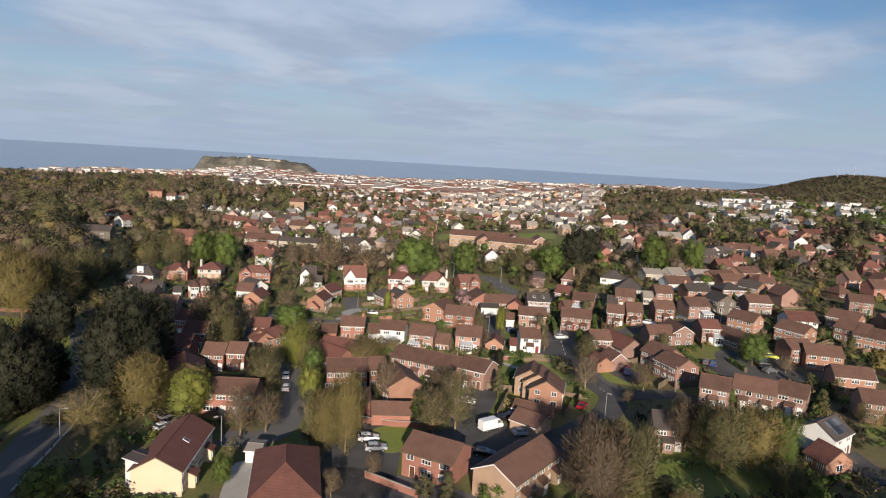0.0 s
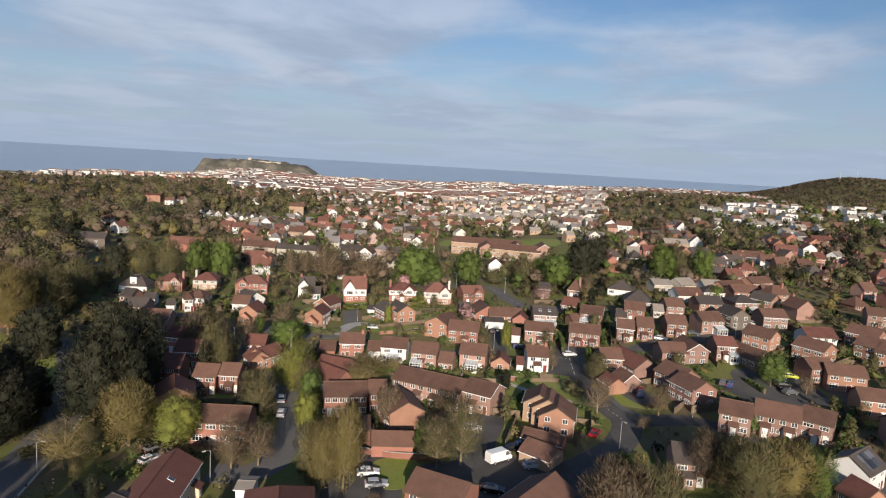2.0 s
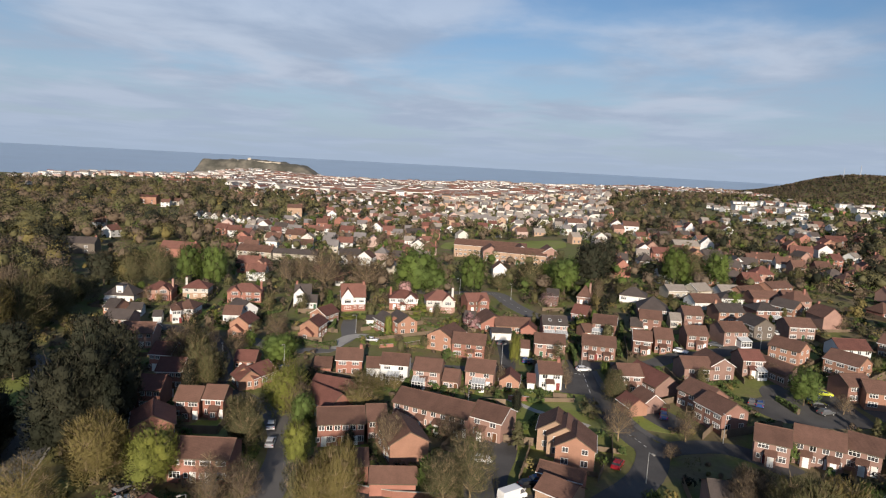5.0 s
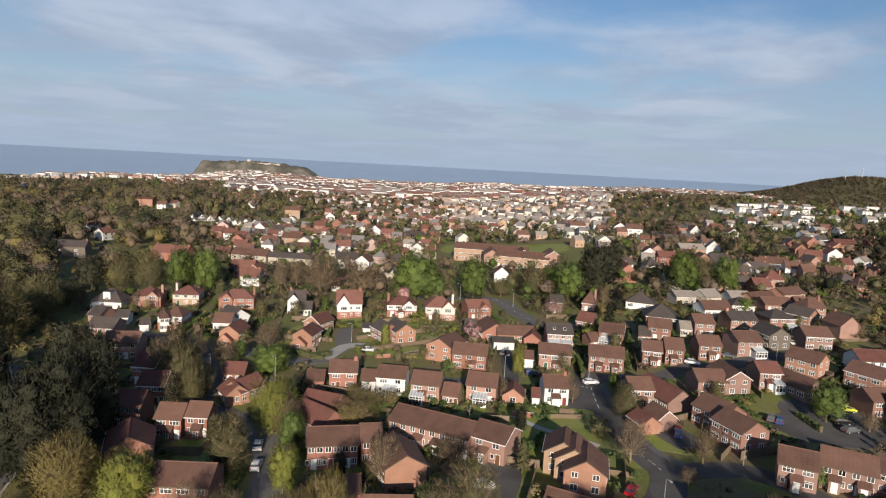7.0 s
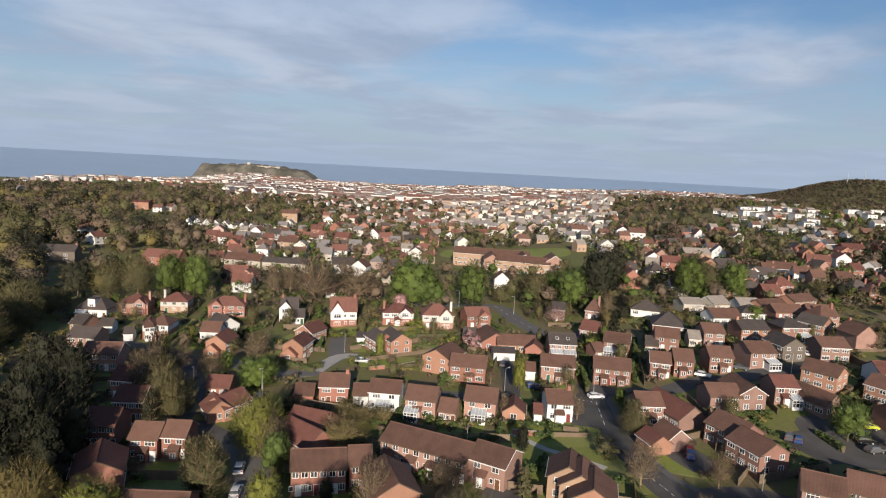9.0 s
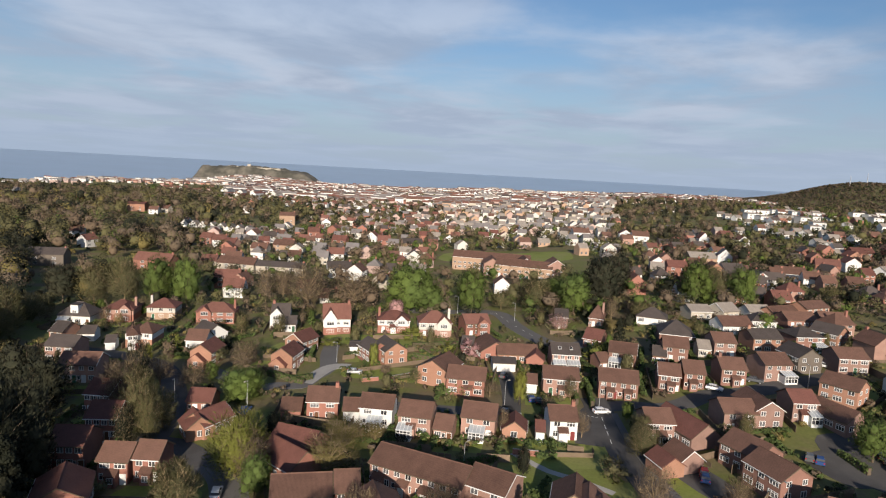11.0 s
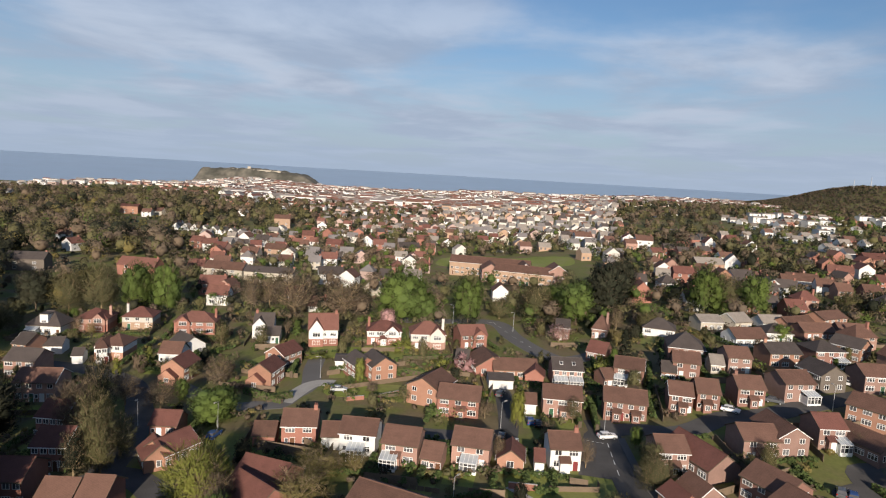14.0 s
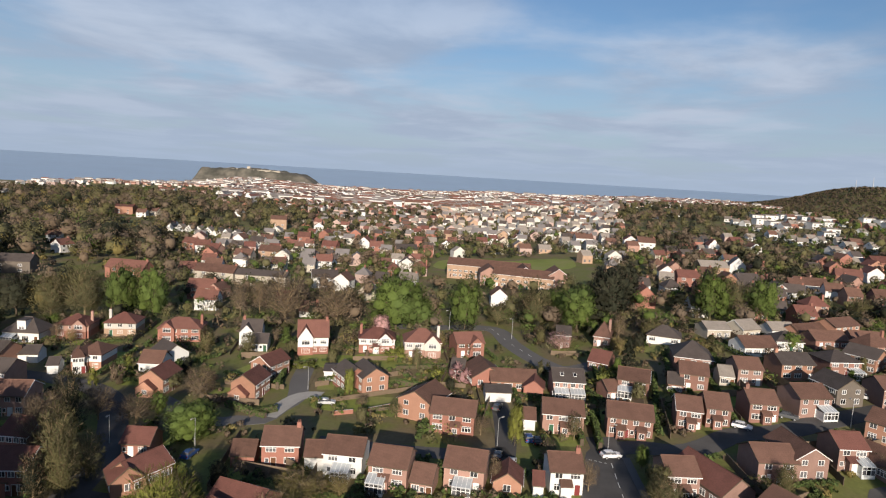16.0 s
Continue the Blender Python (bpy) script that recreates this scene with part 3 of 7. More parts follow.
def tree_kind(kind, colour, variant, level):
    """Meshes of a tree; level 0 is the finest leaf, for the largest trees close by."""
    key = (kind, colour, variant, level)
    if key in TREES:
        return TREES[key]
    twin = (kind, variant, level)
    if twin not in TREES:
        s = variant * 17 + 3
        many, fine = ((1.7, 0.72), (0.75, 0.98), (0.36, 1.3))[level]
        if kind == "leafy":
            t, c = broadleaf(s, int(7500 * many), 0.23 * fine, 120 if level < 2 else 0, 0.5, 26)
        elif kind == "round":
            t, c = broadleaf(s, int(8200 * many), 0.24 * fine, 0, 0.55, 28, 0.16)
        elif kind == "twiggy":
            t, c = broadleaf(s, int(10000 * many), 0.37 * fine, (300, 160, 40)[level], 0.5, 26, 0.2, 0.12)
        elif kind == "pine":
            t, c = broadleaf(s, int(7000 * many), 0.26 * fine, 0, 0.44, 34, 0.14, 0.30)
        elif kind == "bare":
            t, c = broadleaf(s, int(6000 * many), 0.30 * fine, (330, 160, 40)[level], 0.47, 20, 0.25, 0.12)
        elif kind == "tall":
            t, c = broadleaf(s, int(5200 * many), 0.30 * fine, (200, 110, 30)[level], 0.3, 24, 0.12, 0.16)
        elif kind == "shrub":
            t, c = broadleaf(s, int(1100 * many), 0.55 * fine, 20, 0.62, 8, 0.12)
        else:
            t, c = conifer(s, int(5600 * many), 0.31 * fine)
        TREES[twin] = (mesh_of(t, "trunk", PALE_BARK if kind in ("bare", "tall", "twiggy") else BARK), mesh_of(c, "crown", LEAF[colour]))
        soften(TREES[twin][1], (0, 0, 3.0 if kind == "conifer" else 4.2), 0.62)
        TREES[key] = TREES[twin]
    else:
        t, c = TREES[twin]
        c = c.copy()
        c.materials[0] = LEAF[colour]
        TREES[key] = (t, c)
    return TREES[key]


TREE_WORDS = {"leafy": "broadleaf tree in full spring leaf", "round": "round-crowned broadleaf tree in full leaf", "bare": "bare deciduous tree with pale twigs and buds", "twiggy": "bushy deciduous tree with fine budding twigs", "pine": "dense broad pine with clumped needles", "tall": "slender upright tree with thin spring leaf", "shrub": "low spreading garden shrub", "conifer": "dark conifer with drooping branches"}
TREE_TONE = {"green": "bright green", "lime": "lime-green", "olive": "olive-green", "gold": "golden-budded", "brown": "brown-budded", "dark": "dark green", "pink": "pink-blossomed"}


def tree(x, y, h, w=None, kind="leafy", colour="green", sink=0.0):
    """One tree of height h and crown width w, standing on the ground."""
    rnd = random.Random(int(x * 31 + y * 17))
    size = h / math.hypot(x, y - 30)
    level = 0 if size > 0.088 else (1 if size > 0.038 else 2)
    t, c = tree_kind(kind, colour, rnd.randrange(3), level)
    span = {"leafy": 10.0, "twiggy": 10.0, "pine": 9.0, "round": 11.0, "bare": 9.4, "tall": 6.0, "shrub": 12.0, "conifer": 6.6}[kind]
    sx = (w / span) if w else h / 10
    base = new("shrub" if kind == "shrub" else "tree")
    base.matrix_basis = pose(x, y, ground_z(x, y) - sink, 0, 0, rnd.uniform(0, 360)) @ Matrix.Diagonal((sx, sx, h / 10, 1))
    tagged(base, f"{TREE_TONE[colour]} {TREE_WORDS[kind]}", "shrub" if kind == "shrub" else "tree", "trees and shrubs of the gardens")
    link("trunk", t, base)
    link("crown", c, base)
    return base


def hedge(x0, y0, x1, y1, h=1.5, w=1.0):
    """A clipped hedge of many small leaves round a woody core."""
    rnd = random.Random(int(x0 * 5 + y0 * 3 + x1))
    L = math.hypot(x1 - x0, y1 - y0)
    bm = bmesh.new()
    pts = []
    for i in range(int(L * h * 34)):
        u, s = rnd.uniform(-L / 2, L / 2), rnd.random()
        if s < 0.4:
            v = rnd.uniform(-w / 2, w / 2)
            pts.append(((u, v, h + rnd.gauss(0, 0.06)), (u, v, 0)))
        else:
            zz = rnd.uniform(0, h)
            pts.append(((u, (w / 2 + rnd.gauss(0, 0.05)) * (-1 if s < 0.8 else 1), zz), (u, 0, zz)))
    leaf_quads(bm, pts, 0.34, rnd)
    mx, my = (x0 + x1) / 2, (y0 + y1) / 2
    base = link("hedge", mesh_of(bm, "hedge", HEDGE), None, "", pose(mx, my, ground_z(mx, my), 0, 0, math.degrees(math.atan2(y1 - y0, x1 - x0))))
    tagged(base, "clipped dense green garden hedge", "hedge", "garden hedges")
    core = boxes((-L / 2 + 0.1, -w / 2 + 0.12, -0.5, L / 2 - 0.1, w / 2 - 0.12, h - 0.12))
    part("core", core, BARK, base)


def fence(x0, y0, x1, y1, h=1.6, brick=False):
    L = math.hypot(x1 - x0, y1 - y0)
    mx, my = (x0 + x1) / 2, (y0 + y1) / 2
    za, zb = ground_z(x0, y0), ground_z(x1, y1)
    base = new("garden_wall" if brick else "fence")
    base.matrix_basis = pose(mx, my, (za + zb) / 2, 0, -math.degrees(math.atan2(zb - za, L)), math.degrees(math.atan2(y1 - y0, x1 - x0)))
    if brick:
        tagged(base, "low brick garden wall with stone coping", "wall", "garden walls")
        part("brickwork", boxes((-L / 2, -0.12, -0.4, L / 2, 0.12, h)), BRICK["r"], base)
        part("coping", boxes((-L / 2, -0.16, h, L / 2, 0.16, h + 0.08)), CONCRETE, base)
        return
    tagged(base, "weathered timber panel garden fence", "fence", "garden fences")
    n = max(1, round(L / 2.4))
    me = None
    for i in range(n + 1):
        part("post", boxes((-0.06, -0.06, -0.4, 0.06, 0.06, h + 0.12)), WOOD, base, "", pose(-L / 2 + L * i / n, 0, 0))
    for i in range(n):
        if me is None:
            w = L / n - 0.14
            saw = [(0.02, 0.05)]
            for j in range(8):
                saw += [(-0.045, 0.05 + j * h / 8), (-0.02, 0.05 + (j + 1) * h / 8)]
            bm = prism(saw + [(0.02, h + 0.05)], -w / 2, w / 2)
            me = mesh_of(bm, "panel", WOOD)
        link("panel", me, base, "", pose(-L / 2 + L * (i + 0.5) / n, 0, 0))


CAR_PAINT = {}


def car(x, y, heading, colour="white", van=False):
    rgb = {"white": (0.75, 0.75, 0.75), "silver": (0.42, 0.43, 0.45), "black": (0.012, 0.012, 0.014), "blue": (0.03, 0.07, 0.2), "red": (0.32, 0.02, 0.03), "grey": (0.10, 0.105, 0.11), "yellow": (0.55, 0.6, 0.05)}[colour]
    if colour not in CAR_PAINT:
        CAR_PAINT[colour] = material(colour + "_car_paint", rgb, 0.25, 0.04, 0.5, 3, bump=0.0, obj=0.04, spec=0.6)
    paint = CAR_PAINT[colour]
    base = new("van" if van else "car")
    base.matrix_basis = pose(x, y, ground_z(x, y) + 0.09, 0, 0, heading)
    tagged(base, f"{colour} panel van parked on the asphalt" if van else f"{colour} hatchback car parked on the asphalt", "van" if van else "car", "parked vehicles")
    L, W = (5.4, 2.0) if van else (4.2, 1.76)
    if van:
        side = [(-2.7, 0.35), (2.65, 0.35), (2.7, 0.95), (2.35, 1.25), (1.7, 2.15), (1.3, 2.35), (-2.6, 2.35), (-2.7, 1.9)]
        glass = [(1.05, 1.35), (2.1, 1.35), (1.62, 2.05), (1.05, 2.05)]
    else:
        side = [(-2.08, 0.3), (2.0, 0.3), (2.1, 0.5), (2.05, 0.78), (1.1, 0.98), (-1.85, 1.0), (-2.05, 0.85)]
        glass = [(-1.75, 0.98), (1.0, 0.97), (0.35, 1.38), (-1.35, 1.4)]

    def slab(poly, w0, w1, zmid):
        bm = bmesh.new()
        vs = []
        for s in (-1, 1):
            vs.append([bm.verts.new((px, s * (w0 if pz < zmid else w1) / 2, pz)) for px, pz in poly])
        n = len(poly)
        bm.faces.new(vs[0])
        bm.faces.new(vs[1][::-1])
        for i in range(n):
            bm.faces.new((vs[0][i], vs[1][i], vs[1][(i + 1) % n], vs[0][(i + 1) % n]))
        bmesh.ops.recalc_face_normals(bm, faces=bm.faces)
        return bm

    body = slab(side, W, W * 0.93, 1.2 if van else 0.9)
    bmesh.ops.bevel(body, geom=[e for e in body.edges], offset=0.05, segments=1, affect="EDGES")
    part("body", body, paint, base)
    if van:
        part("side_window", slab(glass, W + 0.02, W * 0.97, 1.5), GLASS, base)
        part("windscreen", boxes((0, -0.82, 0, 0.95, 0.82, 0.03)), GLASS, base, "", pose(2.38, 0, 1.27, 0, 233))
    else:
        part("cabin", slab(glass, W * 0.93, W * 0.72, 1.2), GLASS, base)
        rf = [(-1.42, 1.36), (0.42, 1.34), (0.3, 1.42), (-0.6, 1.46), (-1.3, 1.43)]
        part("car_roof", slab(rf, W * 0.74, W * 0.68, 1.4), paint, base)
        part("pillar", boxes((-0.45, -W * 0.455, 0.98, -0.35, W * 0.455, 1.2)), paint, base)
    for xx in (-L * 0.3, L * 0.31):
        for s in (-1, 1):
            bm = bmesh.new()
            bmesh.ops.create_cone(bm, cap_ends=True, segments=12, radius1=0.32, radius2=0.32, depth=0.22)
            wheel = part("wheel", bm, TYRE, base, "", pose(xx, s * (W / 2 - 0.08), 0.24, 90))
            bm = bmesh.new()
            bmesh.ops.create_cone(bm, cap_ends=True, segments=8, radius1=0.2, radius2=0.2, depth=0.235)
            part("rim", bm, STEEL, wheel)
    for s in (-1, 1):
        part("headlight", boxes((L / 2 - 0.16, s * W * 0.36 - 0.18, 0.6, L / 2 + 0.02, s * W * 0.36 + 0.18, 0.76)), LAMP_CLEAR, base)
        part("tail_light", boxes((-L / 2 - 0.0, s * W * 0.4 - 0.12, 0.7, -L / 2 + 0.1, s * W * 0.4 + 0.12, 0.9)), LAMP_RED, base)
    return base


def lamp_post(x, y, h=6.0, toward=90):
    base = new("street_lamp")
    base.matrix_basis = pose(x, y, ground_z(x, y), 0, 0, toward)
    tagged(base, "grey galvanised steel street lamp column", "street lamp", "street lamps")
    bm = bmesh.new()
    limb(bm, (0, 0, -0.4), (0, 0, 1.2), 0.11, 0.11, 8)
    limb(bm, (0, 0, 1.2), (0, 0, h), 0.075, 0.05, 8)
    part("column", bm, STEEL, base)
    bm = bmesh.new()
    limb(bm, (0, 0, h), (0.9, 0, h + 0.15), 0.04, 0.035, 6)
    part("arm", bm, STEEL, base)
    part("lantern", boxes((0.8, -0.14, h + 0.06, 1.45, 0.14, h + 0.22)), CONCRETE, base)


def strip(name, pts, width, mat, lift, label, group=""):
    """A ribbon of road along a line of points, laid on the slope; its edges step up where lift is large."""
    P = []
    for i in range(len(pts) - 1):
        a, b = Vector(pts[i]), Vector(pts[i + 1])
        p0 = Vector(pts[i - 1]) if i else a + (a - b)
        p3 = Vector(pts[i + 2]) if i + 2 < len(pts) else b + (b - a)
        n = max(2, int((b - a).length / 2.5))
        for k in range(n):
            t = k / n
            P.append(0.5 * ((2 * a) + (b - p0) * t + (2 * p0 - 5 * a + 4 * b - p3) * t * t + (3 * a - p0 - 3 * b + p3) * t ** 3))
    P.append(Vector(pts[-1]))
    PAVED.extend((p.x, p.y, width / 2 + 0.8) for p in P)
    bm = bmesh.new()
    rows = []
    for i, p in enumerate(P):
        d = (P[min(i + 1, len(P) - 1)] - P[max(i - 1, 0)]).normalized()
        nrm = Vector((-d.y, d.x))
        row = []
        for s in (-0.5, -0.25, 0.0, 0.25, 0.5):
            q = p + nrm * width * s
            row.append(bm.verts.new((q.x, q.y, ground_z(q.x, q.y) + lift)))
        q0, q1 = p - nrm * width * 0.5, p + nrm * width * 0.5
        row.insert(0, bm.verts.new((q0.x, q0.y, ground_z(q0.x, q0.y) - 0.3)))
        row.append(bm.verts.new((q1.x, q1.y, ground_z(q1.x, q1.y) - 0.3)))
        rows.append(row)
    for a, b in zip(rows, rows[1:]):
        for k in range(len(a) - 1):
            bm.faces.new((a[k], a[k + 1], b[k + 1], b[k]))
    bmesh.ops.recalc_face_normals(bm, faces=bm.faces)
    ob = link(name, mesh_of(bm, name, mat))
    tagged(ob, label, name.split("_")[0], group, "structure")
    return ob


def patch(name, cx, cy, rx, ry, turn, mat, lift, label):
    """A flat-edged area laid on the slope, such as a parking court or a lawn."""
    if mat is not GRASS:
        PAVED.append((cx, cy, max(rx, ry)))
    else:
        LAWNS.append((cx, cy, rx * 0.9, ry * 0.9))
    bm = bmesh.new()
    c, s = math.cos(radians(turn)), math.sin(radians(turn))
    nr, na = 8, 28
    ring0 = None
    mid = bm.verts.new((cx, cy, ground_z(cx, cy) + lift))
    for i in range(1, nr + 2):
        ring = []
        for j in range(na):
            a = 2 * math.pi * j / na
            k = min(i, nr) / nr
            e = (abs(math.cos(a)) ** 4 + abs(math.sin(a)) ** 4) ** -0.25
            u, v = math.cos(a) * e * rx * k, math.sin(a) * e * ry * k
            x, y = cx + u * c - v * s, cy + u * s + v * c
            ring.append(bm.verts.new((x, y, ground_z(x, y) + (lift if i <= nr else -0.3))))
        for j in range(na):
            if ring0 is None:
                bm.faces.new((mid, ring[j], ring[(j + 1) % na]))
            else:
                bm.faces.new((ring0[j], ring[j], ring[(j + 1) % na], ring0[(j + 1) % na]))
        ring0 = ring
    bmesh.ops.recalc_face_normals(bm, faces=bm.faces)
    return tagged(link(name, mesh_of(bm, name, mat)), label, name.split("_")[0], "", "structure")


def marking(pts, dash, gap, w):
    """Painted dashes along a road."""
    bm = bmesh.new()
    for a, b in zip(pts, pts[1:]):
        a, b = Vector(a), Vector(b)
        L = (b - a).length
        d = (b - a) / L
        n = Vector((-d.y, d.x)) * w / 2
        s = 0.0
        while s + dash < L:
            q = [a + d * s - n, a + d * (s + dash) - n, a + d * (s + dash) + n, a + d * s + n]
            bm.faces.new([bm.verts.new((p.x, p.y, ground_z(p.x, p.y) + 0.095)) for p in q])
            s += dash + gap
    tagged(link("road_marking", mesh_of(bm, "road_marking", PAINT)), "worn white dashes painted on the asphalt", "marking", "", "structure")


# ---- the land, the sea and the headland ----
def spread(lo, hi, fine0, fine1, step, grow):
    v, out = fine0, []
    while v <= fine1:
        out.append(v)
        v += step
    s, v = step, fine1
    while v < hi:
        s *= grow
        v += s
        out.append(min(v, hi))
    s, v = step, fine0
    while v > lo:
        s *= grow
        v -= s
        out.insert(0, max(v, lo))
    return out


def build_ground():
    xs = spread(-3600, 3600, -180, 180, 5, 1.06)
    ys = spread(-500, 3300, 40, 420, 5, 1.05)
    verts = [(x, y, ground_z(x, y)) for y in ys for x in xs]
    n = len(xs)
    faces = [(j * n + i, j * n + i + 1, (j + 1) * n + i + 1, (j + 1) * n + i) for j in range(len(ys) - 1) for i in range(n - 1)]
    me = bpy.data.meshes.new("ground")
    me.from_pydata(verts, [], faces)
    me.polygons.foreach_set("use_smooth", [True] * len(faces))
    me.materials.append(material("rough_grass_and_gardens", (0.140, 0.152, 0.042), 0.95, 0.4, 0.09, 1.2, second=(0.140, 0.110, 0.060)))
    tagged(link("ground", me), "gently sloping land of lawns, gardens and rough grass", "ground", "", "structure")


def build_sea():
    # a shallow bowl, bent up so that its rim fits the camera's horizon
    bm = bmesh.new()
    rows = []
    for i in range(26):
        r = 1900 + 2900 * i / 25
        z = -75 + 100.5 * ((r - 1900) / 2900) ** 2.2
        rows.append([bm.verts.new((r * math.sin(a), 40 + r * math.cos(a), z)) for a in [radians(-75 + 150 * j / 60) for j in range(61)]])
    for a, b in zip(rows, rows[1:]):
        for j in range(60):
            bm.faces.new((a[j], b[j], b[j + 1], a[j + 1]))
    bmesh.ops.recalc_face_normals(bm, faces=bm.faces)
    # water paler than its own tone: sea haze is put into the colour
    sea = material("sea_water", (0.29, 0.38, 0.49), 0.5, 0.08, 0.004, 0.02, bump=0.0, spec=0.5)
    tagged(link("water", mesh_of(bm, "water", sea)), "calm blue-grey sea reaching the horizon", "sea", "", "structure")


def build_headland():
    rnd = random.Random(5)
    bm = bmesh.new()
    nx, ny = 120, 40
    rows = []
    for j in range(ny + 1):
        row = []
        for i in range(nx + 1):
            u, v = i / nx, j / ny
            x = -1160 + 620 * u
            y = 2900 + 260 * v
            prof = smooth(u, 0.0, 0.09) * (0.92 + 0.10 * smooth(u, 0.05, 0.4) - 0.22 * smooth(u, 0.45, 0.85)) * (1 - smooth(u, 0.80, 1.0) * 0.98)
            edge = smooth(v, 0.0, 0.35) * (1 - smooth(v, 0.8, 1.0))
            z = -66 + 76 * prof * (0.25 + 0.75 * edge if 0 < j < ny else 0) + (7 * noise.noise(Vector((x * 0.013, y * 0.013, 0))) + 5 * noise.noise(Vector((x * 0.04, y * 0.04, 3)))) * prof
            row.append(bm.verts.new((x, y, z)))
        rows.append(row)
    for a, b in zip(rows, rows[1:]):
        for i in range(nx):
            bm.faces.new((a[i], a[i + 1], b[i + 1], b[i]))
    m = material("headland_turf_and_rock", (0.100, 0.096, 0.078), 0.95, 0.5, 0.014, 0.07, second=(0.150, 0.135, 0.110))
    head = tagged(link("headland", mesh_of(bm, "headland", m)), "steep grassy headland with rocky cliffs above the sea", "headland", "", "structure")
    keep = new("castle_keep")
    keep.matrix_basis = pose(-900, 3000, 8, 0, 0, 15)
    tagged(keep, "ruined square stone castle keep on the headland", "castle", "castle on the headland")
    bm = boxes((-7, -7, -8, 7, 7, 14))
    part("tower", bm, BRICK["g"], keep)
    wall = new("castle_wall")
    wall.matrix_basis = pose(-860, 2985, 7, 0, 0, -2)
    tagged(wall, "long ruined stone curtain wall with towers", "castle wall", "castle on the headland")
    part("curtain", boxes((-130, -2, -8, 110, 2, 1.5)), BRICK["g"], wall)
    for i in range(7):
        part("wall_tower", boxes((-130 + i * 38, -5, -8, -124 + i * 38, 4, 4)), BRICK["g"], wall)


build_ground()
build_sea()
build_headland()

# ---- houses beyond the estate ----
# landmark houses that trees must not hide from the camera
SIGHT_LINES = []
LITE = {}


def lite_meshes(L, W, He, Hr, wall, roof, hip):
    key = (L, W, He, Hr, wall, roof, hip)
    if key not in LITE:
        top = [] if hip else [(0, Hr - 0.03)]
        w = mesh_of(prism([(-W / 2, -2.5), (W / 2, -2.5), (W / 2, He)] + top + [(-W / 2, He)], -L / 2, L / 2), "wall", BRICK[wall])
        r = mesh_of(roof_mesh(L, W, He, Hr, hip), "roof", ROOF[roof])
        c = mesh_of(boxes((L / 2 - 1.1, -0.35, He, L / 2 - 0.3, 0.35, Hr + 0.9)), "chimney", BRICK["r"])
        g = mesh_of(lattice([-0.9, 0, 0.9], [0, 1.3], 0.1, -0.07, -0.02, True), "window", WHITE, GLASS)
        LITE[key] = (w, r, c, g)
    return LITE[key]


def far_house(x, y, heading, L, W, He, Hr, wall, roof, hip, group):
    w, r, c, g = lite_meshes(L, W, He, Hr, wall, roof, hip)
    PLACED.append((x, y, heading, L, W))
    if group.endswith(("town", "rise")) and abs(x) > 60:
        SIGHT_LINES.append((x, y, L * 0.7))
    base = new("house")
    base.matrix_basis = pose(x, y, ground_z(x, y), 0, 0, heading)
    tagged(base, f"{'two-storey' if He > 4 else 'single-storey'} {BRICKNAME[wall]} house with {ROOFNAME[roof]} {'hipped' if hip else 'gabled'} roof among gardens", "house", group)
    link("wall", w, base)
    link("roof", r, base)
    link("chimney", c, base)
    for zz in ((0.9, 3.4) if He > 4 else (0.9,)):
        for xx in (-L / 4, L / 4):
            link("window", g, base, "", pose(xx, -W / 2, zz))


def in_sight_line(x, y):
    """Whether a place lies on the camera's line of sight to a landmark house."""
    for hx, hy, w in SIGHT_LINES:
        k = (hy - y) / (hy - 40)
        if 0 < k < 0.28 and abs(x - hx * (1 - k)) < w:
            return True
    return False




# ---- roads, courts and lawns ----
strip('road_main', [(-69.4, 92.1), (-71.1, 103.3), (-75.2, 119.8), (-78.8, 135.5), (-83.1, 148.8), (-88.9, 162.0), (-99.5, 178.9), (-107.8, 190.1), (-130.8, 204.8), (-157.3, 210.8)], 7.5, ROAD_GREY, 0.06, 'grey asphalt main road with worn surface')
strip('road_close', [(-40.5, 119.6), (-33.8, 119.3), (-30.3, 123.7), (-29.9, 134.5), (-31.3, 146.3), (-36.3, 160.1), (-41.3, 166.5)], 6.5, ROAD_GREY, 0.06, 'grey asphalt residential close')
strip('road_link', [(-40.7, 163.2), (-46.7, 170.4), (-54.7, 174.9), (-60.3, 169.5)], 5.5, ASPHALT, 0.05, 'dark asphalt residential street')
strip('road_dark', [(-56.8, 173.4), (-58.1, 184.2), (-60.6, 194.8), (-66.0, 207.3), (-75.2, 222.2), (-90.1, 231.1), (-108.0, 236.1)], 6, ASPHALT, 0.06, 'dark asphalt street in tree shade')
strip('road_upper', [(-62.3, 221.3), (-46.7, 209.0), (-40.0, 209.9), (-34.5, 210.3), (-32.2, 217.5), (-29.8, 224.6), (-31.8, 237.0), (-32.7, 249.4)], 5, ROAD_GREY, 0.06, 'pale grey residential cul-de-sac')
strip('drive_pale', [(-33.6, 212.1), (-31.9, 218.6), (-29.9, 224.6), (-27.3, 226.9), (-24.0, 226.8)], 4.5, FOOTWAY, 0.085, 'pale concrete drive at the head of a cul-de-sac')
strip('road_mid', [(40.7, 206.6), (40.2, 189.4), (40.0, 171.7), (41.9, 154.3), (43.5, 146.9), (38.8, 136.4), (30.7, 127.9), (22.6, 121.3), (14.6, 119.5)], 6.5, ASPHALT, 0.07, 'dark asphalt residential street')
strip('road_east', [(41.6, 144.9), (48.9, 149.1), (58.8, 149.9), (65.0, 145.0), (68.7, 138.6)], 6, ASPHALT, 0.06, 'dark asphalt residential street')
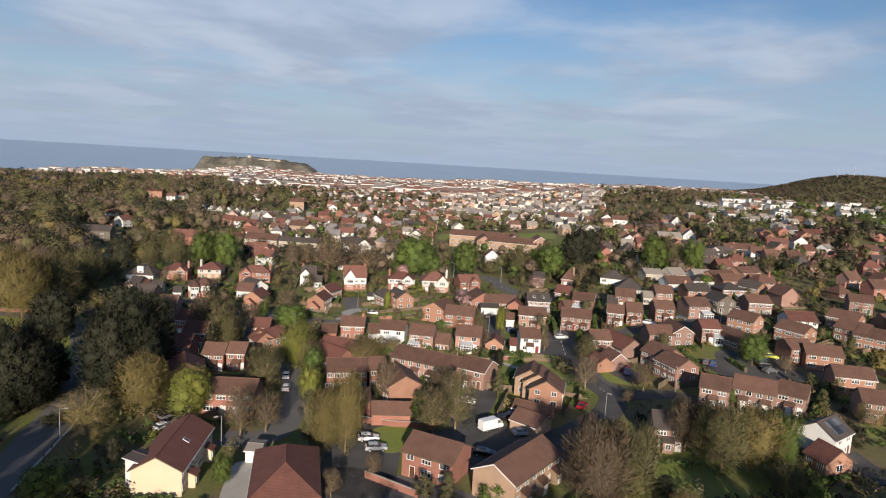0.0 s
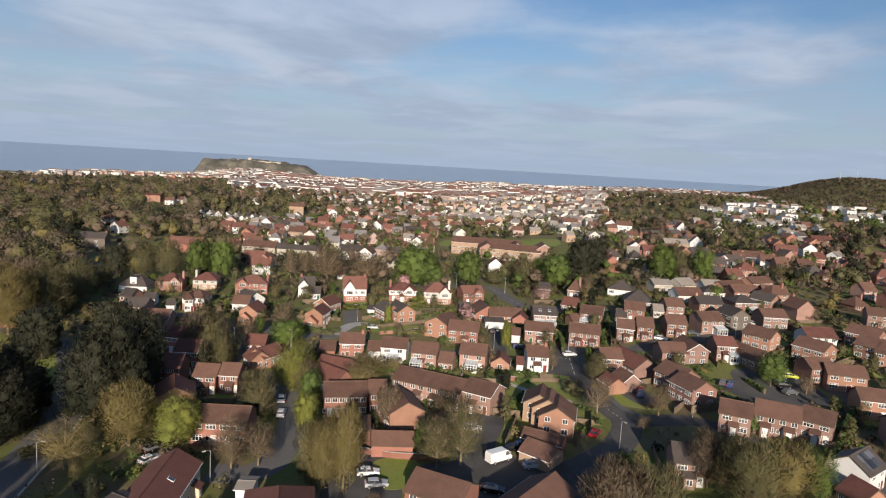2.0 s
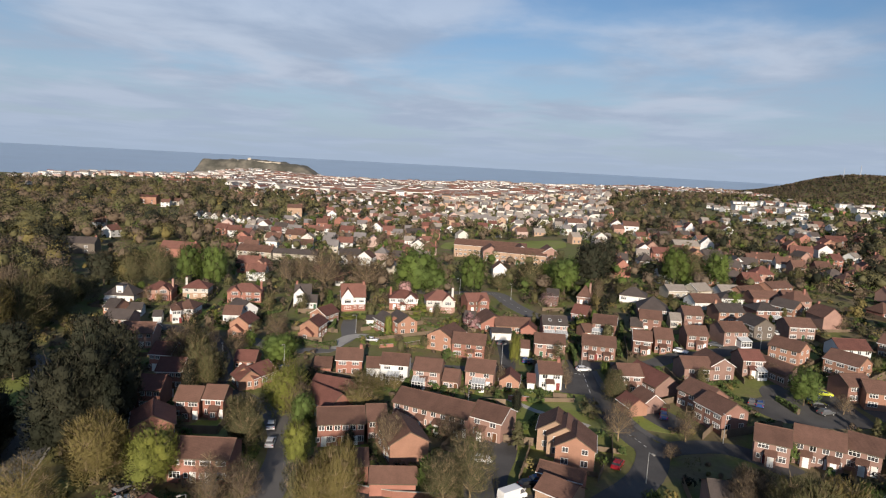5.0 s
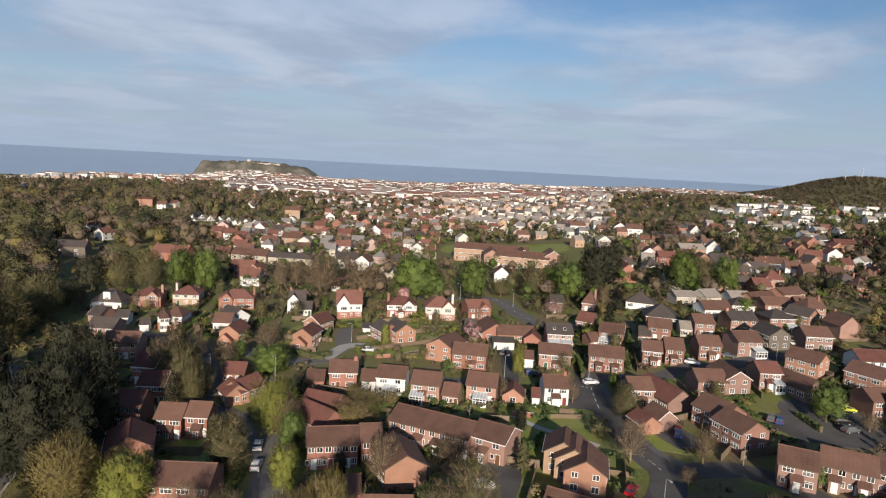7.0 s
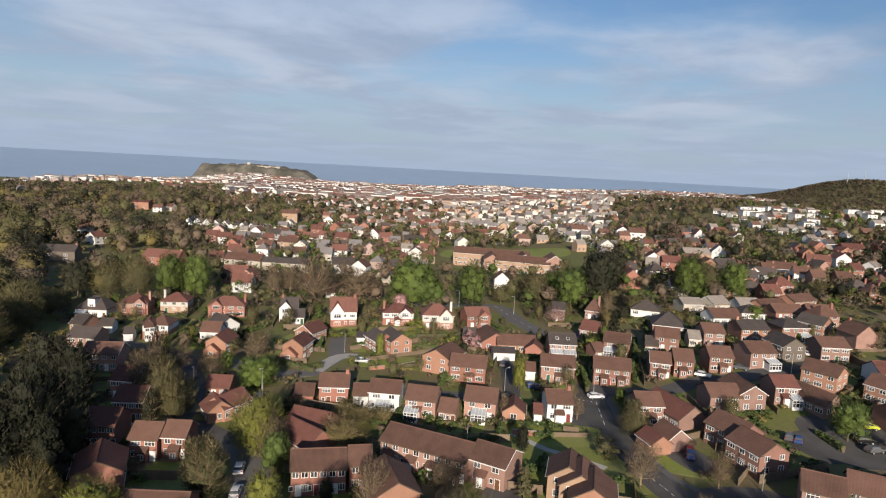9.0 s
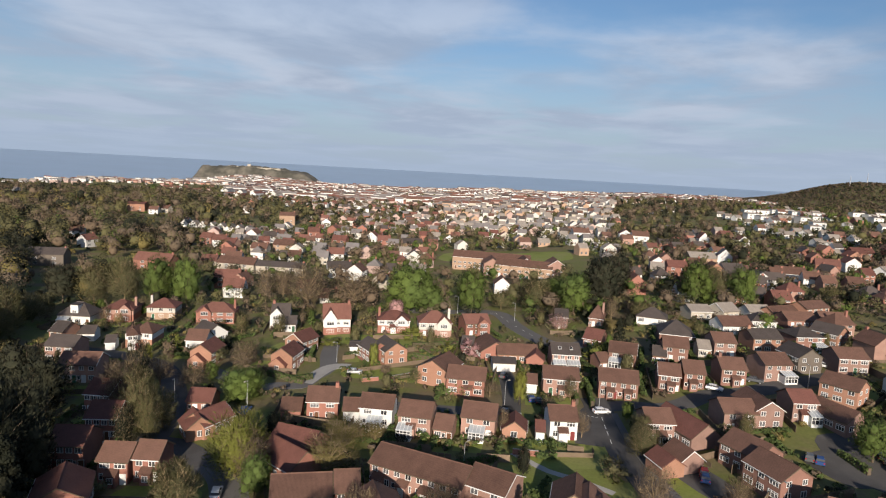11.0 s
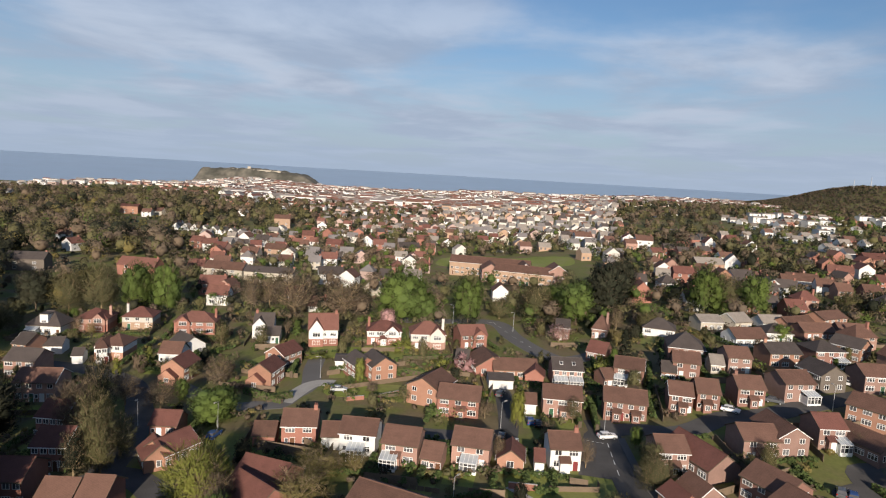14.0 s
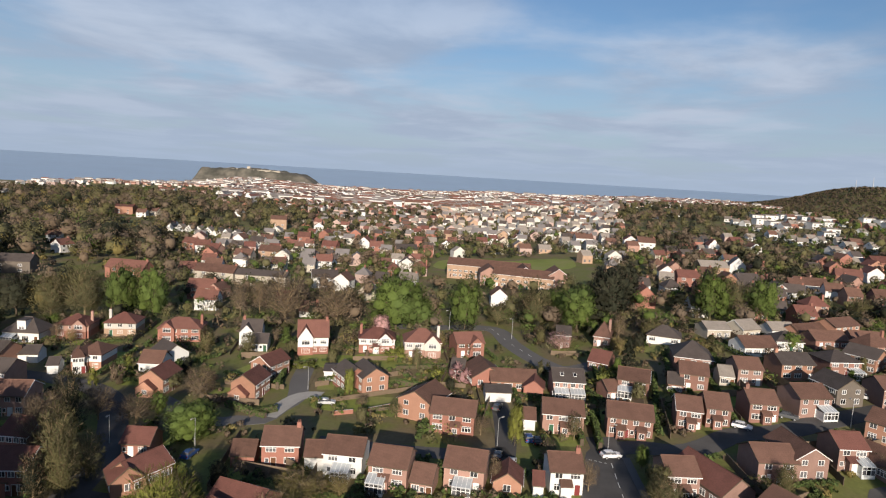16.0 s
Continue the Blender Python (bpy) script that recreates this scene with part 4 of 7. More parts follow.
strip('road_court', [(11.8, 157.9), (11.8, 146.1), (8.6, 134.2), (9.2, 122.9), (14.3, 117.1)], 8, ASPHALT, 0.05, 'dark asphalt parking lane')
strip('road_north', [(33.6, 179.0), (37.1, 191.9), (39.9, 199.5), (47.4, 201.3), (54.7, 198.6), (61.1, 200.3), (68.7, 204.3), (78.3, 204.4), (92.2, 209.6), (110.2, 217.5)], 6, ASPHALT, 0.07, 'dark asphalt residential street')
strip('road_drive', [(18.0, 190.6), (19.8, 203.6), (20.3, 219.5), (19.8, 226.1)], 4.5, ASPHALT, 0.05, 'narrow asphalt drive between gardens')
strip('road_avenue', [(-11.2, 298.8), (3.1, 299.0), (23.6, 299.2), (28.8, 279.5), (34.8, 262.6), (41.8, 253.4), (56.3, 259.1)], 7, ROAD_GREY, 0.07, 'grey asphalt avenue with worn surface')
strip('road_terrace', [(-20.0, 200.5), (-10.3, 198.5), (1.4, 196.8), (12.8, 196.3), (19.9, 198.1)], 5, ASPHALT, 0.05, 'dark asphalt street behind the terraces')
strip('road_side', [(82.2, 121.4), (82.1, 114.4), (83.0, 108.2)], 6, ASPHALT, 0.06, 'dark asphalt side street')
strip('road_far_east', [(95.4, 193.4), (94.6, 177.3), (103.0, 177.9), (106.7, 170.3), (107.5, 146.5)], 6, ASPHALT, 0.06, 'dark asphalt residential street')
strip('kerb_west', [(-66.6, 98.1), (-69.5, 114.1), (-72.0, 126.8), (-76.4, 142.6)], 0.5, CONCRETE, 0.12, 'low concrete kerb beside the road')
strip('pavement_a', [(-84.5, 157.0), (-91.0, 167.5), (-98.5, 181.5), (-104.0, 189.0)], 1.8, FOOTWAY, 0.12, 'pale paved footway beside the main road')
strip('pavement_b', [(-24.2, 120.7), (-26.3, 133.2), (-29.3, 146.5), (-33.7, 158.1)], 1.5, ROAD_GREY, 0.12, 'narrow paved footway beside the road')
strip('pavement_c', [(43.4, 196.6), (42.7, 176.9), (44.6, 158.2), (48.1, 151.3)], 1.5, ROAD_GREY, 0.12, 'narrow paved footway beside the road')
strip('pavement_d', [(16.9, 174.4), (22.9, 167.0), (27.4, 164.3), (33.5, 159.1)], 1.6, FOOTWAY, 0.06, 'asphalt path across the green')
patch('court_west', -12.2, 113.1, 7, 16, 0, ASPHALT, 0.05, 'dark asphalt parking court')
patch('court_mid', 12.3, 119.4, 16, 9, 10, ASPHALT, 0.045, 'dark asphalt parking court')
patch('court_east', 91.7, 173.1, 10, 12, 0, ASPHALT, 0.05, 'dark asphalt parking court')
patch('court_front', -5.1, 101.4, 14, 5, -20, ROAD_GREY, 0.05, 'grey asphalt turning area')
patch('court_side', -31.6, 103.0, 2.4, 7.5, 8, FOOTWAY, 0.05, 'pale paved yard beside the maroon-roofed building')
patch('court_corner', 82.5, 171.0, 6, 7, 20, ASPHALT, 0.058, 'dark asphalt parking court between the houses')
patch('court_cars', 52.1, 164.0, 4, 6, 20, ASPHALT, 0.05, 'dark asphalt parking bay')
patch('lawn_green', 21.2, 155.9, 16, 14, 0, GRASS, 0.03, 'mown grass green between the houses')
patch('lawn_verge', 34.1, 156.4, 8, 7, 0, GRASS, 0.034, 'mown grass verge beside the street')
patch('lawn_corner', 49.8, 161.8, 7, 5, -20, GRASS, 0.038, 'mown grass corner by the drives')
patch('lawn_strip', 33.0, 183.2, 4, 9, 0, GRASS, 0.031, 'mown grass strip beside the street')
patch('lawn_terrace', 26.5, 174.2, 10, 6, 0, GRASS, 0.042, 'mown grass green behind the terrace')
patch('lawn_west', -46.3, 149.7, 8, 8, 0, GRASS, 0.036, 'mown grass lawn before the houses')
patch('lawn_upper', -13.4, 222.0, 12, 5, 0, GRASS, 0.04, 'mown grass lawn before the houses')
patch('lawn_back', -21.2, 255.4, 16, 6, 0, GRASS, 0.033, 'mown grass gardens behind the large houses')
patch('lawn_front', 47.2, 112.3, 14, 10, 0, GRASS, 0.03, 'mown grass lawn under the trees')
patch('lawn_roadside', -101.5, 173.0, 5.5, 12, 33, GRASS, 0.035, 'sunlit mown grass between the pines and the road')
patch('lawn_park', -136, 197, 9, 9, 0, GRASS, 0.035, 'mown park grass behind a low wall')
patch('lawn_court', -6.4, 121.5, 4.5, 6.0, 15, GRASS, 0.075, 'bright mown grass beside the parking court')
patch('playing_field', 42, 452, 42, 24, -8, GRASS, 0.05, 'large mown grass playing field')
marking([(39.9, 194.2), (39.1, 186.4), (38.4, 179.0)], 2.2, 2.2, 0.14)
marking([(35.7, 195.5), (39.3, 193.9)], 0.6, 0.4, 0.2)
marking([(41.2, 155.3), (42.3, 152.0), (43.6, 147.2)], 1, 1, 0.14)
marking([(-11.2, 298.8), (3.1, 299.0), (23.6, 299.2), (28.8, 279.5), (34.8, 262.6)], 2.5, 3.5, 0.16)
# ---- houses ----
house(-43.8, 106.1, 94, 17.0, 8, 4.5, 6.8, 'c', 'n', units=2, porch=1, skylights=1, dormer=0)
house(-46.7, 100.8, -25, 4.5, 3.2, 5.2, 5.5, 'w', 'd', bare=True, name='extension', words='white rendered flat-roofed extension beside the cream house')
house(-22.6, 97.8, 102, 16.0, 10, 5, 8, 'r', 'n', units=2, hip=True, chimney=0)
house(1.6, 108.4, -27, 9.6, 8, 4.5, 6.6, 'r', 'b', units=1)
house(15.5, 104.7, 52, 15.5, 8, 4.5, 6.6, 't', 'b', units=3, porch=2)
house(47.4, 123.4, -10, 5.5, 8, 4.5, 6.5, 'k', 'd', porch=1)
house(67.2, 146.2, -26, 6.4, 7.6, 4.5, 6.5, 'k', 'b', units=1, porch=2)
house(76.1, 145.3, -28, 8.8, 7.6, 4.5, 6.7, 'k', 'b', units=2, porch=2)
house(84.0, 142.9, -38, 6.0, 7.6, 4.5, 6.5, 'k', 'b', units=1, porch=2)
house(78.5, 121.7, 36, 7.5, 7, 4.5, 6.8, 'w', 'd', solar=True, words='white rendered two-storey house with solar panels on its slate roof')
house(74.6, 113.8, 104, 5.0, 6, 2.6, 4.8, 'o', 'n', gable=1)
house(109.3, 174.9, -13, 9.5, 7.2, 4.5, 6.5, 'o', 'b')
house(106.0, 156.8, -13, 9.2, 7.2, 4.5, 6.5, 'o', 'b')
house(101.4, 139.4, -16, 8.7, 7.6, 4.5, 6.5, 'k', 'b', units=2, cons='r')
house(111.4, 192.0, 121, 9.0, 7.5, 4.5, 6.7, 'o', 'b', gable=1)
house(134.3, 203.9, 126, 9.0, 7.5, 4.5, 6.7, 'o', 'b', gable=1)
house(131.3, 194.3, 122, 9.0, 7.5, 4.5, 6.7, 'u', 'b', gable=1)
house(133.8, 189.1, 129, 9.0, 7.5, 4.5, 6.7, 'o', 'b', gable=1)
house(154.7, 228.4, -21, 7.5, 7.5, 4.5, 6.5, 'k', 'b')
house(-55.6, 160.7, 1, 5.3, 6.5, 4.5, 6.5, 'r', 'b', porch=1)
house(-50.2, 161.8, 0, 4.5, 6.5, 4.5, 6.5, 'r', 'b', porch=1)
house(-58.5, 147.7, -67, 9.0, 8, 4.6, 6.8, 'r', 'n', gable=1)
house(-42.9, 134.4, 1, 10.8, 8, 4.8, 6.8, 'r', 'b', units=2)
house(-20.7, 150.3, 11, 9.4, 7.6, 4.8, 6.8, 'r', 'b', units=3)
house(-13.6, 152.1, 11, 3.9, 7.2, 4.8, 6.8, 'r', 'b')
house(-7.3, 143.7, -72, 10.0, 7.6, 4.6, 6.8, 'o', 'b', gable=0, chimney=0)
house(-14.5, 134.0, 11, 2.4, 6, 4, 5.6, 'r', 'b', bare=True)
house(-8.2, 130.1, 4, 8.0, 5, 2.6, 4.2, 'r', 'b', bare=True)
house(21.0, 127.4, -39, 6.4, 6, 2.4, 4.0, 't', 'b', bare=True, name='garage', group='garages')
house(24.1, 149.8, 76, 7.5, 7, 4.4, 6.6, 't', 'b', gable=1)
house(25.6, 146.8, 76, 7.5, 7, 4.4, 6.6, 't', 'b', gable=1)
house(26.7, 142.6, 76, 8.0, 7.4, 4.3, 6.6, 'o', 'b', gable=1)
house(22.3, 132.9, -26, 8.2, 4, 2.6, 3.8, 'r', 'b', bare=True)
house(-0.7, 159.0, -26, 17.9, 8, 4.5, 6.6, 'p', 'b', units=4, porch=2)
house(11.4, 154.4, -30, 7.3, 8, 4.5, 6.5, 'p', 'b', units=1, porch=2)
house(63.6, 161.6, 109, 8.5, 7.4, 4.5, 6.7, 'u', 'b', gable=1)
house(63.0, 170.4, 116, 8.5, 7.4, 4.5, 6.7, 'u', 'b', gable=1, porch=2)
house(45.5, 168.1, 105, 5.5, 4.8, 2.5, 4.1, 'o', 'n', gable=0, bare=True)
house(49.7, 170.3, 106, 6.0, 5.2, 2.7, 4.7, 'k', 'b')
house(-24.8, 191.9, 5, 6.9, 7.6, 4.5, 6.6, 'r', 'b', chimney=1)
house(-31.6, 190.3, 4, 4.4, 5.5, 2.6, 4.4, 'r', 'b', bare=True)
house(-11.9, 188.5, -5, 7.2, 7, 4.5, 6.5, 'w', 'b', cons='m')
house(-18.1, 190.2, 4, 3.5, 6, 3, 4.8, 'w', 'b', bare=True)
house(-3.0, 184.7, -9, 7.0, 7.5, 4.5, 6.6, 'p', 'b', porch=2, cons='l')
house(3.1, 181.9, -12, 3.8, 6, 2.8, 4.8, 'p', 'b')
house(10.7, 184.7, -11, 7.2, 7.5, 4.5, 6.6, 'p', 'b', cons='m')
house(18.1, 183.2, 82, 6.0, 5, 2.5, 4.3, 'o', 'n', gable=1, bare=False)
house(28.3, 184.7, 1, 5.9, 7, 4.5, 6.5, 'w', 'b', porch=2, chimney=1)
house(23.4, 182.0, -6, 1.8, 5, 2.7, 4.0, 'w', 'n', bare=True)
house(33.0, 211.7, -6, 8.9, 8, 4.5, 6.6, 'p', 'b', porch=1)
house(25.7, 212.3, -5, 2.6, 6, 2.6, 4.2, 'w', 'b', bare=True, name='garage', group='garages')
house(8.7, 209.8, -8, 9.6, 8, 4.5, 6.6, 'r', 'b', porch=1)
house(1.8, 217.4, 64, 10.0, 8.5, 4.5, 6.8, 'o', 'b', gable=1)
house(-13.1, 233.4, 118, 9.0, 7, 4.4, 6.6, 'o', 'd', gable=1)
house(-18.0, 233.9, 122, 8.0, 6.5, 4.2, 6.2, 'r', 'd', gable=1)
house(-24.1, 241.5, 6, 3.8, 7, 2.6, 3.1, 'w', 'd', bare=True, name='garage', group='garages')
house(24.6, 237.7, 2, 12.0, 7, 2.8, 5.0, 'o', 'b', chimney=0)
house(17.2, 242.0, 101, 11.0, 9, 2.8, 5.6, 'r', 'b', gable=1)
house(10.5, 246.6, -9, 3.6, 6, 2.7, 4.6, 'r', 'd')
house(19.9, 229.1, 2, 6.4, 6, 2.6, 3.4, 'w', 'd', bare=True, name='garage', group='garages')
house(29.8, 233.5, 80, 6.0, 5, 2.5, 4.3, 'r', 'n', bare=True, name='garage', group='garages')
house(38.2, 233.9, -1, 8.0, 8, 4.5, 6.8, 'p', 'd', units=2, cons='lr', skylights=2)
house(47.5, 209.9, -11, 9.6, 8, 4.5, 6.6, 'u', 'b', units=2, porch=1)
house(61.2, 212.2, -13, 5.3, 8, 4.5, 6.6, 'u', 'b', porch=1, garage=1)
house(67.3, 212.2, -9, 5.1, 8, 4.5, 6.8, 'u', 'b', porch=1)
house(77.2, 212.8, -3, 6.3, 7.5, 4.5, 6.6, 'u', 'b', chimney=-1, porch=1)
house(88.9, 215.1, 8, 7.8, 8, 4.5, 6.6, 'k', 'b', cons='r')
house(100.7, 222.1, 101, 8.5, 7.4, 4.5, 6.8, 'd', 'd', gable=1)
house(113.3, 221.8, 0, 8.2, 8, 4.5, 6.6, 'k', 'b')
house(55.4, 233.3, -17, 7.7, 8, 4.5, 6.6, 'u', 'b', cons='l')
house(48.7, 231.5, 15, 3.7, 6, 2.8, 4.6, 'u', 'b')
house(70.8, 234.2, -15, 6.9, 8, 4.5, 6.6, 'u', 'b')
house(65.8, 232.6, -15, 3.6, 6, 2.8, 4.8, 'u', 'd')
house(84.9, 235.9, -2, 6.3, 8, 4.5, 6.6, 'k', 'b')
house(79.4, 235.2, -8, 3.4, 6, 2.8, 4.8, 'g', 'g')
house(99.2, 240.6, 6, 9.3, 8, 4.5, 6.6, 'o', 'd', chimney=-1)
house(113.8, 244.4, 7, 9.4, 8.5, 4.5, 6.6, 'u', 'd', hip=True, cons='r')
house(125.1, 248.8, 124, 8.5, 7.4, 4.5, 6.8, 'o', 'd', gable=1)
house(78.1, 253.9, -14, 10.5, 12, 2.8, 6.4, 'u', 'd', hip=True)
house(96.0, 282.0, 8, 8.2, 8, 3.2, 5.0, 'g', 'g')
house(106.7, 283.8, 24, 8.0, 8, 3.2, 5.6, 'g', 'g')
house(100.1, 262.4, 10, 11.0, 8, 3.0, 5.4, 'w', 'b', gable=1)
house(113.5, 269.9, -2, 8.3, 8, 3.0, 5.4, 'w', 'd', hip=True)
house(119.0, 284.3, 8, 8.8, 7, 3.0, 5.0, 'w', 'g')
house(127.1, 282.6, 24, 13.4, 7, 3.0, 5.2, 'o', 'b', gable=1)
house(140.4, 286.7, 26, 13.1, 7.5, 4.6, 6.6, 'o', 'b')
house(128.2, 273.3, 7, 11.4, 7.5, 3, 5.2, 'u', 'b')
house(141.2, 273.9, -5, 9.9, 7.5, 3, 5.2, 'k', 'b')
house(48.8, 184.4, 2, 5.8, 7.4, 4.5, 6.5, 'k', 'b', porch=1)
house(55.2, 183.8, 109, 13.0, 7.4, 3, 5.6, 'k', 'n', gable=0)
house(67.9, 189.3, 2, 7.5, 7.6, 4.5, 6.5, 'k', 'b', units=1, porch=2)
house(74.3, 191.2, 95, 10.0, 6.4, 4.5, 6.5, 'k', 'b', gable=1, porch=0)
house(84.5, 193.3, 1, 5.7, 7, 4.5, 6.5, 'k', 'n', cons='r', porch=2)
house(99.9, 200.6, 127, 8.5, 6.8, 4.5, 6.6, 'o', 'b', gable=1)
house(117.4, 201.9, -1, 9.2, 7.4, 4.5, 6.6, 'w', 'n', units=2)
house(90.9, 189.4, 111, 11.0, 6.6, 3, 5.2, 'k', 'b', gable=1, cons='')
house(104.3, 179.3, 5, 6.8, 7.4, 4.5, 6.5, 'u', 'b')
house(-64.5, 227.1, 84, 8.5, 6.2, 4.4, 6.5, 'o', 'n', low_gable=True)
house(-41.4, 225.5, 81, 8.5, 6.2, 4.4, 6.5, 'o', 'n', low_gable=True)
house(-40.7, 240.5, 67, 8.5, 6.2, 4.4, 6.5, 'o', 'n', gable=1)
house(-124.3, 268.5, 2, 11.0, 9, 3.4, 7.0, 'w', 'd', hip=True, dormer=1, cons='l')
house(-112.4, 274.4, 8, 9.9, 9, 4.5, 6.9, 'p', 'n', hip=True, chimney=1, front=2.2, skirt='r')
house(-99.4, 278.8, 8, 9.7, 9, 4.5, 6.9, 'h', 'n', hip=True, chimney=-1, skirt='t')
house(-78.4, 274.4, 8, 12.9, 9, 4.5, 6.9, 'r', 'r', hip=True, chimney=1, front=-3.5)
house(-54.6, 270.7, 8, 6.1, 7.5, 5, 8, 'w', 'd', front=-1.2, chimney=-1)
house(-50.6, 265.9, 7, 4.8, 7, 2.8, 4.8, 'w', 'd')
house(-89.7, 244.5, 2, 6.4, 9, 4.5, 6.8, 'w', 'b', hip=True, front=-2.2, skirt='o')
house(-92.3, 240.1, 27, 2.7, 7, 4.6, 6.6, 'w', 'b', hip=True)
house(-72.5, 241.8, 2, 5.9, 7, 3.2, 5.6, 'w', 'b')
house(-72.1, 250.0, 139, 8.0, 7.5, 3.2, 5.8, 'w', 'd', gable=1)
house(-109.9, 247.3, 12, 5.5, 6, 2.7, 4.4, 'w', 'd', bare=True)
house(-97.7, 238.5, 15, 2.7, 5, 2.5, 4, 'w', 'd', bare=True)
house(-113.9, 241.8, -7, 4.2, 8, 4.8, 7, 'o', 'd', gable=1)
house(-91.1, 211.7, 6, 9.3, 8, 4.8, 7, 'p', 'b', units=2)
house(-104.5, 227.1, -0, 8.0, 8, 4.8, 7, 'p', 'd')
house(-25.7, 170.4, -20, 9.0, 8.5, 3.4, 6, 'r', 'n', gable=1)
house(-25.8, 163.5, -40, 9.5, 7.2, 3.2, 5.8, 'r', 'n')
house(-53.1, 193.6, 1, 5.5, 6, 2.8, 4.8, 'r', 'n')
house(-47.2, 181.3, -118, 8.0, 6, 3, 5.2, 'o', 'n', gable=2)
house(-49.0, 179.0, 125, 6.0, 5.6, 2.8, 5, 'o', 'n', gable=1)
house(-34.4, 265.7, 12, 9.1, 9, 5.6, 9.6, 'w', 'r', chimney=1, front=-2.2, skirt='r')
house(-15.0, 269.4, 7, 11.0, 8.5, 4.5, 6.9, 'w', 'n', chimney=-1, porch=2, hip=True, front=2.5, skirt='r')
house(-0.7, 265.5, 7, 11.0, 9, 5, 8, 'h', 'r', hip=True, front=2.8, chimney=1, skirt='p')
house(13.3, 267.7, 16, 8.8, 8.5, 4.5, 6.8, 'r', 'r', front=1.8)
house(45.8, 279.9, -9, 4.6, 8, 4.5, 6.6, 'u', 'd')
house(59.1, 279.9, -20, 4.9, 10, 3.4, 7.2, 'k', 'b', hip=True, chimney=1)
house(77.7, 275.9, -20, 10.2, 8.5, 2.8, 5.4, 'w', 'd', hip=True)
house(52.4, 254.4, -30, 5.6, 8, 2.8, 5.4, 'u', 'n', gable=1)
house(-74.6, 191.9, -3, 5.8, 8, 4.8, 7, 'r', 'n', units=2)
house(-67.3, 178.9, 4, 6.1, 8, 4.8, 7, 'r', 'n', units=2)
house(-67.0, 166.2, 4, 6.3, 8, 4.8, 7, 'r', 'n', units=2)
house(29.6, 406.8, -12, 43.2, 10, 7, 10, 't', 'b', units=5, name='school_building', group='school', words='long two-storey pale-brick school block with brown-tiled roof')
house(45.4, 382.7, -18, 29.8, 9, 6.5, 9.5, 't', 'b', units=4, name='school_building', group='school', words='two-storey pale-brick school wing with white windows')
house(28.5, 393.9, 90, 14.0, 9, 6.5, 9.5, 'p', 'b', gable=1, name='school_building', group='school', words='gabled pale-brick school wing with brown-tiled roof')
house(46.6, 394.8, 90, 14.0, 9, 6.5, 9.5, 'p', 'b', gable=1, name='school_building', group='school', words='gabled pale-brick school wing with brown-tiled roof')
house(61.0, 382.5, 90, 14.0, 9, 6.5, 9.5, 'p', 'b', gable=1, name='school_building', group='school', words='gabled pale-brick school wing with brown-tiled roof')
garage(-31.4, 112.0, 0, 2.6, 4.2, 2.3, wall='w', roof='g', flat=True)
# ---- trees ----
tree(-87.0, 125.4, 17.5, 11.5, 'pine', 'dark')
tree(-84.2, 128.5, 15.5, 11.0, 'pine', 'dark')
tree(-84.6, 134.5, 13.5, 9.5, 'pine', 'dark')
tree(-86.2, 141.5, 11.0, 8.5, 'pine', 'dark')
tree(-96.1, 137.7, 17.0, 11.5, 'pine', 'dark')
tree(-92.0, 131.0, 15.5, 10.5, 'conifer', 'dark')
tree(-94.5, 149.0, 14.0, 10.0, 'pine', 'dark')
tree(-107.9, 178.8, 15.0, 12.5, 'pine', 'dark')
tree(-115.5, 186.0, 12.5, 11.0, 'conifer', 'dark')
tree(-72.6, 139.6, 18.5, 13.5, 'pine', 'dark')
tree(-69.4, 145.0, 20.5, 12.5, 'pine', 'dark')
tree(-76.5, 147.5, 19.0, 10.5, 'conifer', 'dark')
tree(-68.8, 153.5, 20.0, 11.5, 'pine', 'dark')
tree(-77.0, 159.5, 19.0, 11.5, 'pine', 'dark')
tree(-64.8, 143.0, 15.5, 8.5, 'conifer', 'dark')
tree(-96.5, 195.0, 13.5, 13.0, 'pine', 'dark')
tree(-87.0, 188.0, 13.0, 11.5, 'pine', 'dark')
tree(-58.0, 93.2, 6.8, 8.6, 'round', 'lime')
tree(-59.8, 129.2, 12.8, 11.2, 'twiggy', 'gold')
tree(-50.0, 128.4, 10.5, 10.0, 'leafy', 'lime')
tree(-66.5, 119.1, 9.2, 10.9, 'bare', 'gold')
tree(-56.3, 95.2, 5.1, 8.0, 'leafy', 'olive')
tree(-37.1, 121.1, 9.4, 6.7, 'bare', 'brown')
tree(-32.6, 122.7, 8.3, 6.8, 'bare', 'brown')
tree(-19.3, 114.9, 12.3, 6.9, 'twiggy', 'gold')
tree(-15.6, 115.2, 15.1, 7.4, 'twiggy', 'gold')
tree(-22.4, 117.1, 11.4, 4.9, 'tall', 'olive')
tree(-35.3, 161.5, 11.9, 11.2, 'twiggy', 'lime')
tree(-32.0, 160.5, 8.5, 7.3, 'twiggy', 'brown')
tree(-37.9, 142.2, 12.3, 7.2, 'tall', 'olive')
tree(-29.4, 153.5, 8.0, 5.6, 'leafy', 'green')
tree(-10.1, 140.2, 9.7, 6.7, 'bare', 'brown')
tree(0.7, 123.7, 9.6, 8.0, 'bare', 'olive')
tree(5.3, 125.3, 12.8, 8.7, 'bare', 'olive')
tree(-1.1, 127.6, 7.4, 6.5, 'shrub', 'green')
tree(27.1, 97.9, 14.4, 11.0, 'twiggy', 'brown')
tree(32.7, 99.9, 13.2, 10.2, 'twiggy', 'olive')
tree(38.4, 107.7, 9.5, 4.5, 'twiggy', 'olive')
